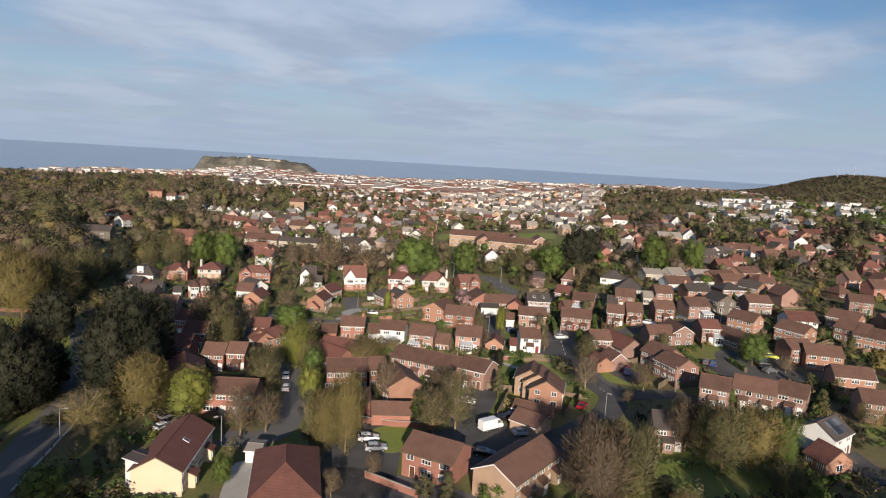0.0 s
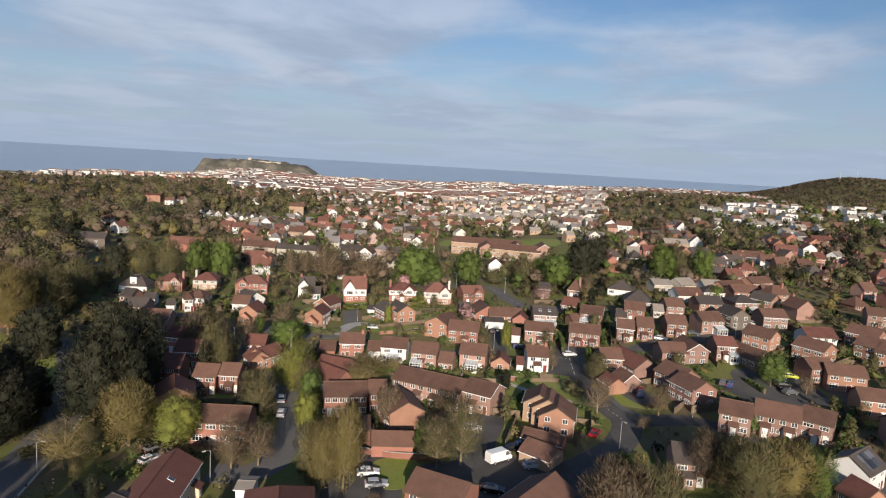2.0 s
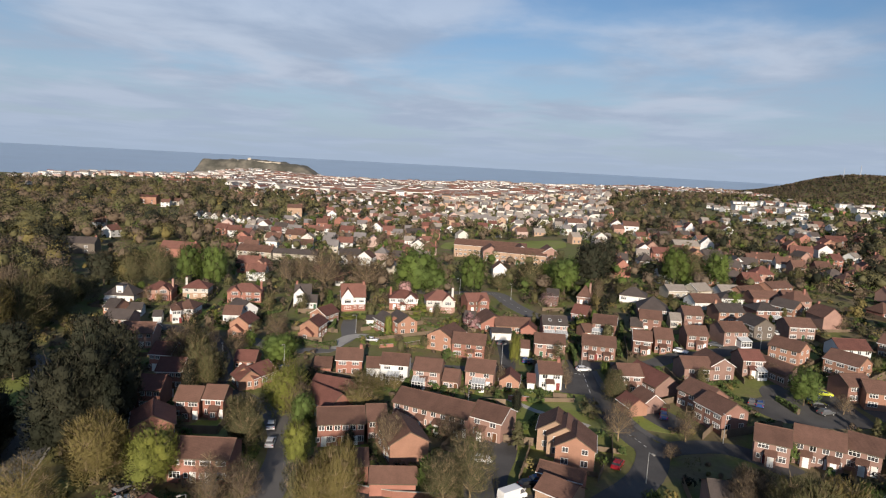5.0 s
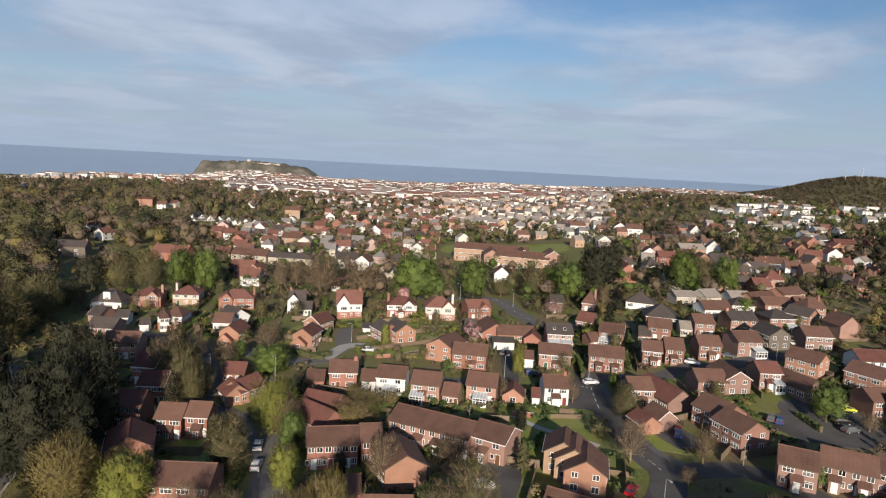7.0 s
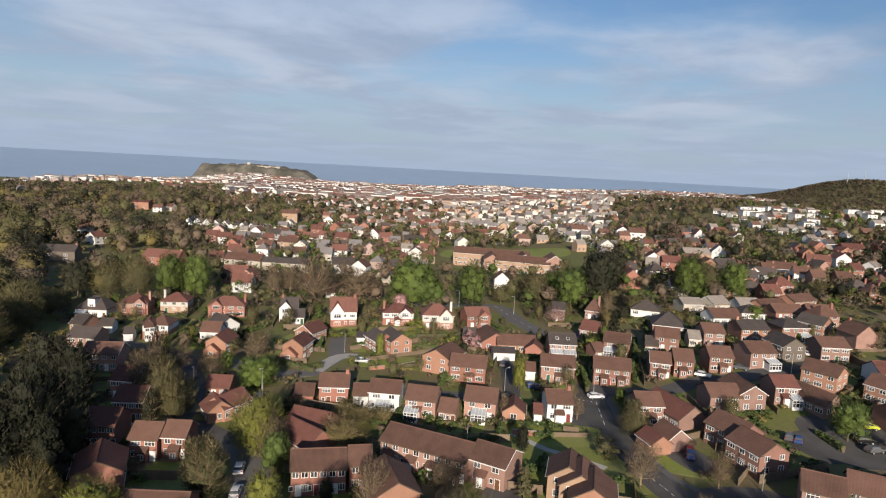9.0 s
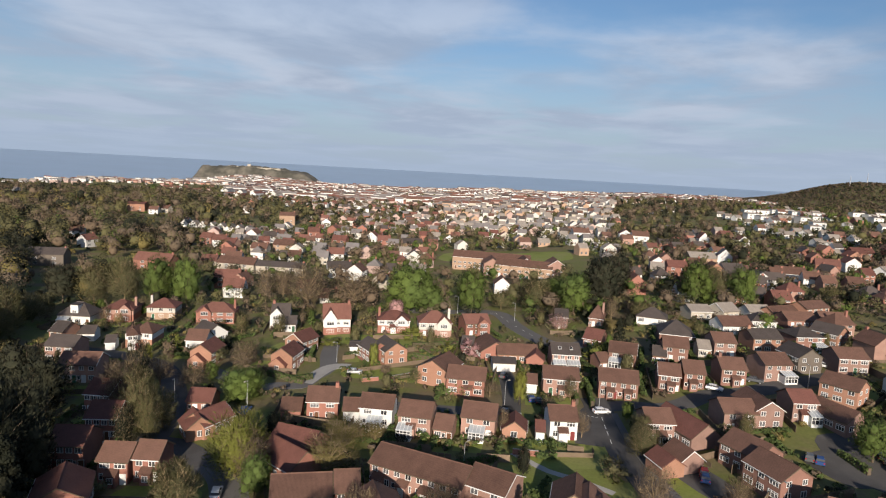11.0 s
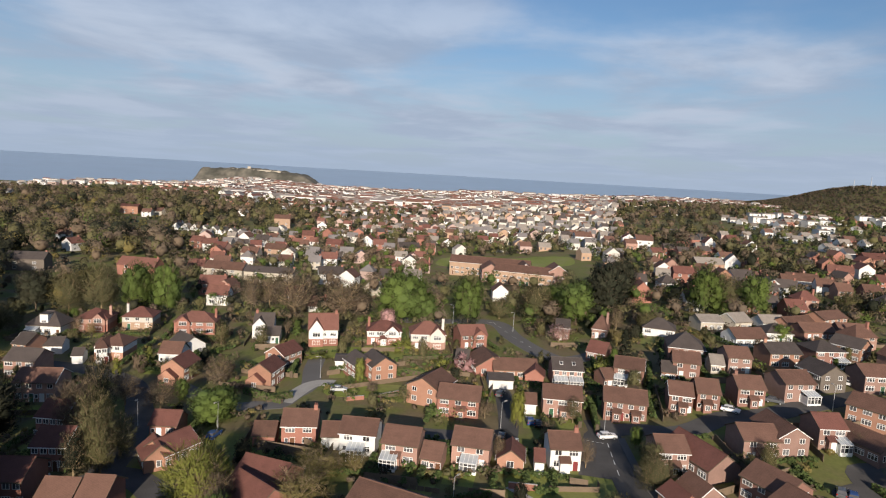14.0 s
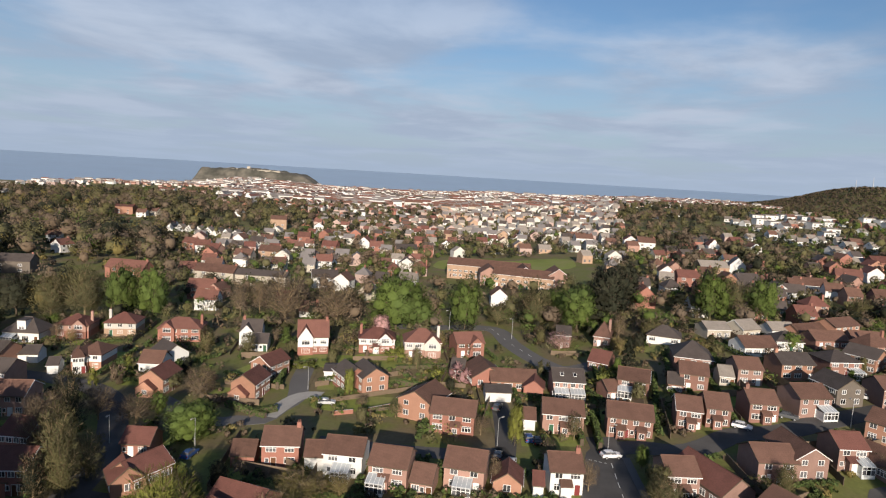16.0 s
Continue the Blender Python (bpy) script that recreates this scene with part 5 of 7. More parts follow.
tree(25.1, 101.3, 7.9, 6.6, 'bare', 'brown')
tree(36.0, 123.4, 4.2, 4.6, 'shrub', 'green')
tree(49.9, 119.3, 10.5, 8.3, 'twiggy', 'brown')
tree(53.7, 111.6, 13.1, 11.4, 'twiggy', 'olive')
tree(59.1, 112.0, 12.0, 10.4, 'twiggy', 'gold')
tree(64.4, 112.3, 11.0, 7.8, 'twiggy', 'green')
tree(61.1, 103.2, 6.1, 6.7, 'twiggy', 'olive')
tree(65.0, 101.6, 5.0, 5.7, 'shrub', 'green')
tree(37.9, 152.0, 8.8, 7.0, 'bare', 'brown')
tree(52.4, 152.4, 7.3, 5.6, 'bare', 'brown')
tree(46.1, 143.6, 3.5, 4.0, 'bare', 'brown')
tree(89.6, 173.8, 9.2, 8.7, 'leafy', 'green')
tree(96.9, 169.5, 4.9, 5.4, 'bare', 'brown')
tree(3.4, 96.7, 6.2, 3.6, 'conifer', 'olive')
tree(-0.3, 99.0, 4.4, 3.7, 'shrub', 'olive')
tree(10.7, 98.8, 3.9, 5.5, 'shrub', 'green')
tree(-9.3, 105.9, 4.6, 3.4, 'bare', 'brown')
tree(-15.5, 99.1, 4.8, 3.7, 'bare', 'brown')
tree(-18.5, 163.9, 7.1, 10.5, 'bare', 'gold')
tree(2.4, 149.1, 5.7, 6.8, 'bare', 'brown')
tree(85.7, 124.1, 5.4, 5.2, 'shrub', 'dark')
tree(15.8, 146.5, 6.4, 3.5, 'conifer', 'olive')
tree(69.7, 143.6, 4.2, 4.0, 'shrub', 'green')
tree(-75.6, 125.2, 1.2, 6.9, 'shrub', 'olive')
tree(-50.7, 115.3, 3.4, 4.2, 'shrub', 'lime')
tree(-45.6, 199.4, 7.7, 10.7, 'round', 'green')
tree(-70.0, 188.8, 12.9, 8.6, 'bare', 'brown')
tree(-62.4, 181.5, 13.7, 7.1, 'tall', 'olive')
tree(-40.1, 145.6, 11.1, 6.3, 'tall', 'olive')
tree(-57.4, 181.9, 8.7, 6.9, 'tall', 'olive')
tree(-26.7, 136.1, 9.2, 5.8, 'leafy', 'lime')
tree(-69.3, 207.3, 7.6, 8.0, 'bare', 'brown')
tree(15.7, 183.1, 5.9, 2.8, 'bare', 'brown')
tree(43.1, 174.4, 6.9, 6.6, 'twiggy', 'olive')
tree(34.8, 164.7, 3.9, 6.1, 'shrub', 'olive')
tree(-70.7, 199.4, 14.5, 5.8, 'tall', 'dark')
tree(-56.8, 173.4, 12.9, 5.8, 'tall', 'olive')
tree(-61.3, 173.1, 8.9, 4.7, 'tall', 'dark')
tree(-46.3, 201.3, 7.0, 10.4, 'round', 'green')
tree(-60.5, 206.1, 6.5, 8.6, 'bare', 'brown')
tree(-57.8, 211.2, 5.4, 4.5, 'leafy', 'green')
tree(-52.6, 222.3, 7.9, 8.2, 'bare', 'brown')
tree(-17.9, 175.8, 5.6, 10.6, 'bare', 'gold')
tree(-11.5, 178.1, 4.1, 5.9, 'bare', 'gold')
tree(-10.9, 294.7, 18.7, 21.1, 'round', 'green')
tree(-2.8, 294.2, 11.6, 12.1, 'round', 'green')
tree(13.7, 297.9, 16.8, 12.7, 'round', 'green')
tree(26.3, 306.3, 7.8, 9.5, 'twiggy', 'olive')
tree(53.9, 296.9, 15.6, 15.2, 'round', 'green')
tree(39.6, 303.5, 13.2, 13.0, 'twiggy', 'olive')
tree(49.3, 311.0, 12.5, 10.8, 'leafy', 'green')
tree(67.0, 305.0, 20.4, 16.8, 'leafy', 'dark')
tree(77.8, 325.6, 18.0, 13.7, 'leafy', 'dark')
tree(61.4, 294.4, 14.8, 10.0, 'conifer', 'dark')
tree(103.7, 302.7, 17.5, 13.5, 'leafy', 'green')
tree(115.8, 313.5, 13.7, 12.0, 'twiggy', 'olive')
tree(123.8, 305.4, 15.5, 12.6, 'leafy', 'green')
tree(-111.7, 300.8, 17.8, 12.4, 'round', 'green')
tree(-101.0, 302.3, 17.5, 12.5, 'round', 'green')
tree(-51.2, 298.5, 17.7, 19.5, 'bare', 'brown')
tree(-33.1, 301.0, 13.9, 19.7, 'bare', 'brown')
tree(-70.2, 306.6, 13.4, 8.5, 'bare', 'brown')
tree(-64.4, 312.1, 12.6, 8.7, 'bare', 'brown')
tree(-124.2, 299.0, 17.3, 14.4, 'twiggy', 'olive')
tree(-135.5, 297.4, 15.0, 14.3, 'twiggy', 'olive')
tree(-146.7, 295.8, 14.9, 14.2, 'leafy', 'dark')
tree(43.7, 273.7, 5.8, 9.1, 'bare', 'pink')
tree(-15.0, 284.9, 7.1, 5.8, 'leafy', 'pink')
tree(10.9, 238.6, 5.6, 6.8, 'shrub', 'pink')
tree(34.0, 245.5, 5.0, 4.7, 'shrub', 'olive')
tree(48.9, 236.0, 5.5, 9.0, 'shrub', 'lime')
tree(21.3, 200.9, 8.7, 3.5, 'leafy', 'lime')
tree(45.2, 192.0, 4.6, 3.1, 'leafy', 'green')
tree(45.0, 181.5, 5.8, 5.1, 'leafy', 'olive')
tree(32.7, 182.8, 5.9, 4.1, 'bare', 'brown')
tree(14.5, 206.0, 4.5, 4.9, 'bare', 'brown')
tree(-17.1, 225.5, 7.4, 3.1, 'leafy', 'lime')
tree(-13.2, 220.2, 2.8, 3.5, 'bare', 'brown')
tree(4.1, 240.3, 4.0, 4.6, 'shrub', 'lime')
tree(-21.2, 235.5, 4.7, 3.9, 'leafy', 'lime')
tree(-51.9, 257.7, 7.1, 5.1, 'tall', 'olive')
tree(-65.1, 259.2, 8.0, 5.1, 'tall', 'olive')
tree(-81.6, 227.6, 5.2, 2.8, 'shrub', 'lime')
tree(-77.3, 236.9, 5.5, 3.3, 'conifer', 'lime')
tree(-77.2, 230.2, 5.3, 4.3, 'shrub', 'brown')
tree(114.6, 267.2, 5.6, 7.1, 'leafy', 'green')
tree(74.3, 279.0, 6.9, 7.5, 'twiggy', 'olive')
tree(95.1, 310.6, 9.1, 8.6, 'conifer', 'dark')
tree(163.9, 310.6, 9.1, 8.6, 'twiggy', 'olive')
tree(58.9, 250.3, 9.4, 4.9, 'conifer', 'dark')
tree(64.9, 281.9, 8.0, 5.7, 'bare', 'brown')
tree(89.7, 188.9, 4.5, 4.3, 'bare', 'brown')
tree(64.6, 183.5, 2.2, 6.2, 'shrub', 'olive')
tree(-12.8, 240.9, 4.9, 4.6, 'shrub', 'olive')
tree(-33.0, 248.8, 1.7, 9.6, 'shrub', 'lime')
tree(-7.9, 256.8, 4.4, 8.4, 'shrub', 'lime')
tree(-62.3, 227.4, 4.5, 7.1, 'leafy', 'olive')
tree(-132.0, 201.0, 21.0, 17.2, 'twiggy', 'gold')
tree(-130.6, 216.8, 18.5, 15.6, 'twiggy', 'olive')
tree(-147.5, 214.5, 20.4, 17.4, 'twiggy', 'gold')
tree(-133.5, 239.6, 17.0, 15.1, 'twiggy', 'olive')
tree(-152.3, 242.0, 17.2, 17.4, 'twiggy', 'brown')
tree(-132.7, 224.5, 14.7, 15.7, 'twiggy', 'olive')
tree(-141.6, 252.5, 12.6, 16.0, 'twiggy', 'gold')
tree(-139.4, 265.8, 10.0, 12.7, 'twiggy', 'olive')
# pines and conifers outside the view, added to shade the foreground
tree(-92, 58, 21, 11, 'pine', 'dark')
tree(-83, 56, 21.5, 11, 'pine', 'dark')
tree(-74, 58, 21.5, 11, 'pine', 'dark')
tree(-65, 57, 21.5, 11, 'pine', 'dark')
tree(-57, 59, 20.5, 10, 'pine', 'dark')
tree(-48, 56, 13.5, 9, 'pine', 'dark')
tree(-40, 54, 13.5, 9, 'pine', 'dark')
tree(-32, 40, 18, 9, 'conifer', 'dark')
tree(-4, 52, 15.5, 9, 'pine', 'dark')
tree(5, 50, 16.5, 9, 'pine', 'dark')
tree(20, 54, 17, 10, 'pine', 'dark')
tree(30, 52, 17.5, 10, 'conifer', 'dark')
tree(52, 60, 18.5, 11, 'pine', 'dark')
tree(62, 61, 19, 12, 'pine', 'dark')
tree(72, 60, 18.5, 11, 'pine', 'dark')
tree(82, 60, 17, 11, 'pine', 'dark')
tree(92, 62, 15, 10, 'conifer', 'dark')
tree(-61.9, 114.9, 3.9, 3.1, 'bare', 'gold')
tree(17.7, 164.5, 5.9, 2.8, 'leafy', 'dark')
tree(96.1, 132.3, 5.1, 4.2, 'bare', 'gold')
tree(-103.7, 211.9, 4.8, 2.6, 'leafy', 'dark')
tree(-43.9, 270.4, 6.1, 4.1, 'conifer', 'green')
tree(-12.1, 210.6, 3.6, 2.9, 'leafy', 'olive')
tree(-115.0, 215.9, 4.8, 3.8, 'bare', 'gold')
tree(36.9, 217.4, 4.3, 4.3, 'bare', 'olive')
tree(-63.9, 242.7, 3.8, 2.9, 'leafy', 'dark')
tree(67.2, 267.9, 5.6, 4.3, 'leafy', 'dark')
tree(-47.1, 281.4, 4.4, 4.3, 'conifer', 'olive')
tree(-21.1, 280.6, 3.5, 3.1, 'bare', 'brown')
tree(-25.7, 250.2, 5.0, 3.2, 'leafy', 'olive')
tree(38.7, 282.3, 4.9, 3.5, 'leafy', 'olive')
tree(-93.8, 197.1, 4.4, 4.4, 'leafy', 'green')
tree(-117.7, 176.3, 5.7, 4.3, 'bare', 'gold')
tree(121.5, 155.7, 4.9, 4.5, 'bare', 'olive')
tree(55.1, 247.6, 4.7, 2.4, 'leafy', 'green')
tree(95.9, 219.0, 4.8, 3.6, 'conifer', 'dark')
tree(-33.2, 170.7, 6.0, 2.8, 'conifer', 'green')
tree(-115.5, 268.5, 5.9, 4.1, 'bare', 'brown')
tree(115.6, 227.8, 4.7, 3.1, 'leafy', 'green')
tree(95.4, 135.8, 5.0, 3.4, 'bare', 'gold')
tree(121.7, 244.3, 4.8, 2.3, 'leafy', 'olive')
tree(8.9, 261.9, 3.5, 3.0, 'conifer', 'olive')
tree(-107.1, 280.3, 3.7, 4.3, 'leafy', 'green')
tree(84.4, 260.1, 3.7, 4.5, 'bare', 'gold')
tree(-109.3, 265.1, 4.3, 4.3, 'bare', 'gold')
tree(-94.9, 202.8, 3.9, 4.1, 'bare', 'gold')
tree(23.7, 269.5, 3.0, 2.9, 'conifer', 'olive')
tree(8.2, 233.1, 3.3, 2.7, 'leafy', 'dark')
tree(-63.8, 129.8, 3.0, 2.3, 'leafy', 'olive')
tree(-4.6, 214.2, 4.1, 4.0, 'bare', 'olive')
tree(-32.8, 178.6, 5.4, 3.6, 'leafy', 'dark')
tree(61.0, 265.5, 5.1, 4.4, 'bare', 'gold')
tree(-122.4, 278.2, 5.8, 4.0, 'leafy', 'green')
tree(-76.9, 285.5, 6.5, 2.4, 'leafy', 'green')
tree(54.4, 225.4, 5.2, 4.0, 'leafy', 'olive')
tree(-1.5, 250.0, 6.4, 2.9, 'twiggy', 'olive')
tree(123.3, 183.5, 5.9, 3.1, 'leafy', 'olive')
tree(-84.3, 108.1, 6.5, 4.2, 'conifer', 'dark')
tree(126.9, 240.8, 5.2, 3.2, 'conifer', 'olive')
tree(-86.4, 141.0, 5.9, 3.3, 'bare', 'olive')
tree(-110.8, 286.6, 5.7, 4.1, 'bare', 'olive')
tree(-86.2, 175.1, 5.3, 3.1, 'bare', 'gold')
tree(26.7, 192.0, 5.6, 3.8, 'bare', 'brown')
tree(121.1, 194.4, 4.1, 3.1, 'leafy', 'olive')
tree(-110.7, 284.2, 5.2, 3.5, 'bare', 'brown')
tree(42.6, 98.0, 3.5, 4.5, 'bare', 'olive')
tree(-76.2, 254.3, 5.5, 4.2, 'conifer', 'olive')
tree(5.0, 269.3, 5.8, 4.3, 'bare', 'gold')
tree(40.0, 102.2, 3.9, 4.1, 'conifer', 'dark')
tree(105.5, 250.8, 4.1, 3.5, 'bare', 'brown')
tree(90.8, 270.3, 3.4, 4.4, 'conifer', 'olive')
tree(-108.0, 138.6, 5.9, 4.4, 'bare', 'brown')
tree(-125.1, 229.7, 4.1, 4.2, 'bare', 'gold')
tree(100.5, 152.5, 5.0, 3.1, 'bare', 'gold')
tree(-69.9, 230.8, 4.0, 3.8, 'bare', 'gold')
tree(-47.6, 271.5, 5.4, 3.1, 'bare', 'brown')
tree(95.3, 156.0, 5.0, 2.5, 'conifer', 'olive')
tree(57.3, 286.8, 5.6, 3.9, 'leafy', 'green')
tree(87.6, 257.9, 3.6, 3.9, 'leafy', 'olive')
tree(138.4, 227.0, 3.2, 4.2, 'conifer', 'olive')
tree(-98.8, 133.5, 4.7, 3.9, 'bare', 'olive')
tree(-37.4, 178.0, 3.6, 4.5, 'bare', 'brown')
tree(-85.2, 137.3, 4.9, 3.3, 'bare', 'olive')
tree(-65.1, 287.2, 4.8, 3.0, 'bare', 'brown')
tree(-42.3, 233.8, 3.8, 3.6, 'bare', 'gold')
tree(67.4, 181.4, 6.2, 3.8, 'twiggy', 'olive')
tree(-110.9, 256.2, 4.3, 3.0, 'bare', 'olive')
tree(-121.6, 179.3, 3.5, 2.3, 'leafy', 'dark')
tree(-62.6, 237.8, 4.3, 3.8, 'conifer', 'dark')
tree(-25.6, 261.5, 4.7, 3.2, 'bare', 'olive')
tree(38.8, 285.6, 5.3, 4.0, 'bare', 'brown')
tree(134.9, 231.9, 5.6, 3.2, 'bare', 'brown')
tree(-54.3, 106.1, 6.0, 2.7, 'leafy', 'dark')
tree(96.2, 247.3, 4.0, 4.1, 'bare', 'brown')
tree(-102.1, 218.6, 5.2, 3.3, 'conifer', 'olive')
tree(65.1, 107.4, 3.5, 2.4, 'conifer', 'dark')
tree(40.5, 96.0, 4.2, 4.0, 'bare', 'gold')
tree(-0.0, 285.2, 6.4, 4.4, 'conifer', 'olive')
tree(34.6, 205.0, 5.9, 4.1, 'bare', 'olive')
tree(110.1, 231.2, 5.2, 2.8, 'conifer', 'green')
tree(-39.7, 261.6, 4.1, 4.0, 'leafy', 'olive')
tree(-101.2, 287.0, 3.5, 4.4, 'bare', 'brown')
tree(117.3, 226.9, 5.8, 3.6, 'bare', 'olive')
tree(-17.8, 141.7, 5.6, 2.8, 'leafy', 'dark')
tree(-127.8, 165.2, 5.0, 3.3, 'conifer', 'olive')
tree(-83.9, 181.6, 5.6, 2.4, 'leafy', 'green')
tree(-92.4, 179.5, 5.8, 3.7, 'bare', 'gold')
tree(59.5, 266.6, 5.8, 3.2, 'bare', 'gold')
tree(104.6, 232.2, 5.5, 4.1, 'conifer', 'green')
tree(-34.1, 101.9, 5.2, 3.7, 'leafy', 'green')
tree(89.1, 139.7, 6.2, 3.2, 'conifer', 'olive')
tree(10.5, 276.8, 4.5, 3.0, 'conifer', 'dark')
# ---- houses farther off ----
far_house(-219, 595, 85, 8, 7, 3, 6.2, 'w', 'g', False, 'houses towards the town')
far_house(-210, 591, 85, 8, 7, 3, 6.2, 'w', 'g', False, 'houses towards the town')
far_house(-201, 588, 85, 8, 7, 3, 6.2, 'w', 'g', False, 'houses towards the town')
far_house(-192, 584, 85, 8, 7, 3, 6.2, 'w', 'g', False, 'houses towards the town')
far_house(-183, 581, 85, 8, 7, 3, 6.2, 'w', 'g', False, 'houses towards the town')
far_house(-174, 576, 85, 8, 7, 3, 6.2, 'w', 'g', False, 'houses towards the town')
far_house(-165, 570, 85, 8, 7, 3, 6.2, 'w', 'g', False, 'houses towards the town')
far_house(-156, 565, 85, 8, 7, 3, 6.2, 'w', 'g', False, 'houses towards the town')
far_house(-254, 493, 20, 9, 8, 5, 8, 'w', 'b', False, 'houses towards the town')
far_house(-223, 450, 70, 9, 8, 5, 8, 'w', 'r', False, 'houses towards the town')
far_house(-630, 992, -20, 14, 9, 5, 8, 'w', 'g', False, 'houses towards the town')
far_house(-324, 727, 5, 18, 12, 8, 10, 'o', 'n', False, 'houses towards the town')
far_house(-294, 700, 5, 9, 8, 5, 8, 'w', 'b', False, 'houses towards the town')
far_house(-290, 720, -15, 9, 8, 5, 8, 'g', 'b', False, 'houses towards the town')
far_house(-148, 380, -8, 20, 9, 5, 8.5, 'r', 'r', False, 'houses towards the town')
far_house(-205, 381, 10, 18, 10, 6, 9, 'd', 'd', False, 'houses towards the town')
far_house(-160, 487, -15, 9, 8, 5, 8, 'r', 'r', False, 'houses towards the town')
far_house(-148, 476, 5, 9, 8, 5, 8, 'w', 'r', False, 'houses towards the town')
far_house(-135, 459, -15, 9, 8, 5, 8, 'p', 'n', False, 'houses towards the town')
far_house(-139, 522, 80, 9, 8, 5, 8, 'w', 'b', False, 'houses towards the town')
far_house(-122, 506, -10, 10, 8, 5, 8, 'w', 'd', False, 'houses towards the town')
far_house(-119, 519, -15, 9, 8, 5, 8, 'g', 'b', False, 'houses towards the town')
far_house(-104, 378, -8, 20, 9, 5, 8, 'g', 'b', False, 'houses towards the town')
far_house(-110, 438, -5, 10, 8, 5, 8, 'g', 'b', False, 'houses towards the town')
far_house(-100, 458, -5, 13, 9, 5, 8, 't', 'b', False, 'houses towards the town')
far_house(-80, 371, -3, 24, 9, 5, 7, 'g', 'd', False, 'houses towards the town')
far_house(-145, 648, 10, 14, 12, 9, 12, 't', 'b', False, 'houses towards the town')
far_house(-97, 536, 5, 9, 8, 6, 9, 'r', 'r', False, 'houses towards the town')
far_house(-86, 561, 80, 9, 8, 6, 9, 'r', 'r', False, 'houses towards the town')
far_house(-70, 493, -10, 10, 8, 5, 8, 'r', 'n', False, 'houses towards the town')
far_house(-61, 424, 5, 9, 8, 5, 8, 'w', 'r', False, 'houses towards the town')
far_house(-51, 372, 16, 12, 8, 5, 8, 'w', 'd', False, 'houses towards the town')
far_house(-41, 366, 80, 9, 8, 5, 8, 'w', 'b', False, 'houses towards the town')
far_house(-96, 338, 5, 11, 8, 5, 8, 'r', 'r', False, 'houses towards the town')
far_house(-90, 339, 80, 8, 7, 4, 6.5, 'p', 'b', False, 'houses towards the town')
far_house(-27, 346, 85, 7, 7, 4, 7.5, 'g', 'g', False, 'houses towards the town')
far_house(-20, 497, 16, 14, 9, 4, 7, 't', 'd', False, 'houses towards the town')
far_house(-51, 527, 80, 9, 8, 5, 8, 'w', 'r', False, 'houses towards the town')
far_house(-40, 500, 5, 9, 8, 5, 8, 'r', 'r', False, 'houses towards the town')
far_house(109, 545, 5, 13, 9, 6, 9, 'w', 'b', False, 'houses towards the town')
far_house(99, 556, -5, 8, 8, 5, 8, 'w', 'd', False, 'houses towards the town')
far_house(142, 538, 80, 12, 9, 6, 9, 'w', 'n', False, 'houses towards the town')
far_house(148, 521, -5, 12, 9, 6, 9, 'w', 'b', False, 'houses towards the town')
far_house(186, 499, 85, 8, 7, 6, 10, 'w', 'r', False, 'houses towards the town')
far_house(119, 395, 80, 10, 8, 5, 8, 'w', 'b', False, 'houses towards the town')
far_house(153, 421, 5, 16, 10, 4, 7, 't', 'g', False, 'houses towards the town')
far_house(167, 421, 75, 9, 8, 5, 9, 'w', 'g', False, 'houses towards the town')
far_house(149, 372, 8, 11, 8, 5, 8, 'w', 'd', False, 'houses towards the town')
far_house(141, 374, 85, 9, 8, 5, 8, 'o', 'b', False, 'houses towards the town')
far_house(152, 349, 80, 11, 8, 5, 8, 'w', 'd', False, 'houses towards the town')
far_house(157, 345, -15, 8, 7, 5, 8, 'w', 'd', False, 'houses towards the town')
far_house(178, 370, -15, 14, 8, 4, 7, 'w', 'b', False, 'houses towards the town')
far_house(212, 395, -20, 12, 8, 5, 8, 'r', 'r', False, 'houses towards the town')
far_house(123, 378, 0, 10, 8, 5, 8, 'r', 'n', False, 'houses towards the town')
far_house(87, 328, 85, 9, 8, 5, 8.5, 'r', 'r', False, 'houses towards the town')
far_house(231, 405, 80, 10, 8, 5, 8, 'w', 'r', False, 'houses towards the town')
far_house(260, 441, 0, 14, 8, 5, 8, 'r', 'n', False, 'houses towards the town')
# flats and bungalows on the eastern rise
far_house(336, 747, -2, 12, 9, 5.6, 6.4, 'w', 'g', False, 'flats on the eastern rise')
far_house(350, 747, 3, 14, 9, 5.6, 6.4, 'w', 'g', False, 'flats on the eastern rise')
far_house(389, 795, 8, 10, 9, 5.6, 6.4, 'w', 'g', False, 'flats on the eastern rise')
far_house(418, 820, 13, 13, 9, 5.6, 6.4, 'w', 'g', False, 'flats on the eastern rise')
far_house(398, 767, 1, 10, 9, 5.6, 6.4, 'w', 'g', False, 'flats on the eastern rise')
far_house(310, 686, 6, 13, 9, 5.6, 6.4, 'w', 'g', False, 'flats on the eastern rise')
far_house(305, 649, 11, 16, 9, 5.6, 6.4, 'w', 'g', False, 'flats on the eastern rise')
far_house(317, 649, -1, 10, 9, 5.6, 6.4, 'w', 'g', False, 'flats on the eastern rise')
far_house(330, 650, 4, 14, 9, 5.6, 6.4, 'w', 'g', False, 'flats on the eastern rise')
far_house(334, 638, 9, 10, 9, 5.6, 6.4, 'w', 'g', False, 'flats on the eastern rise')
far_house(357, 660, 14, 9, 9, 5.6, 6.4, 'w', 'g', False, 'flats on the eastern rise')
far_house(416, 755, 2, 14, 9, 5.6, 6.4, 'w', 'g', False, 'flats on the eastern rise')
far_house(532, 865, 7, 16, 9, 5.6, 6.4, 'w', 'g', False, 'flats on the eastern rise')
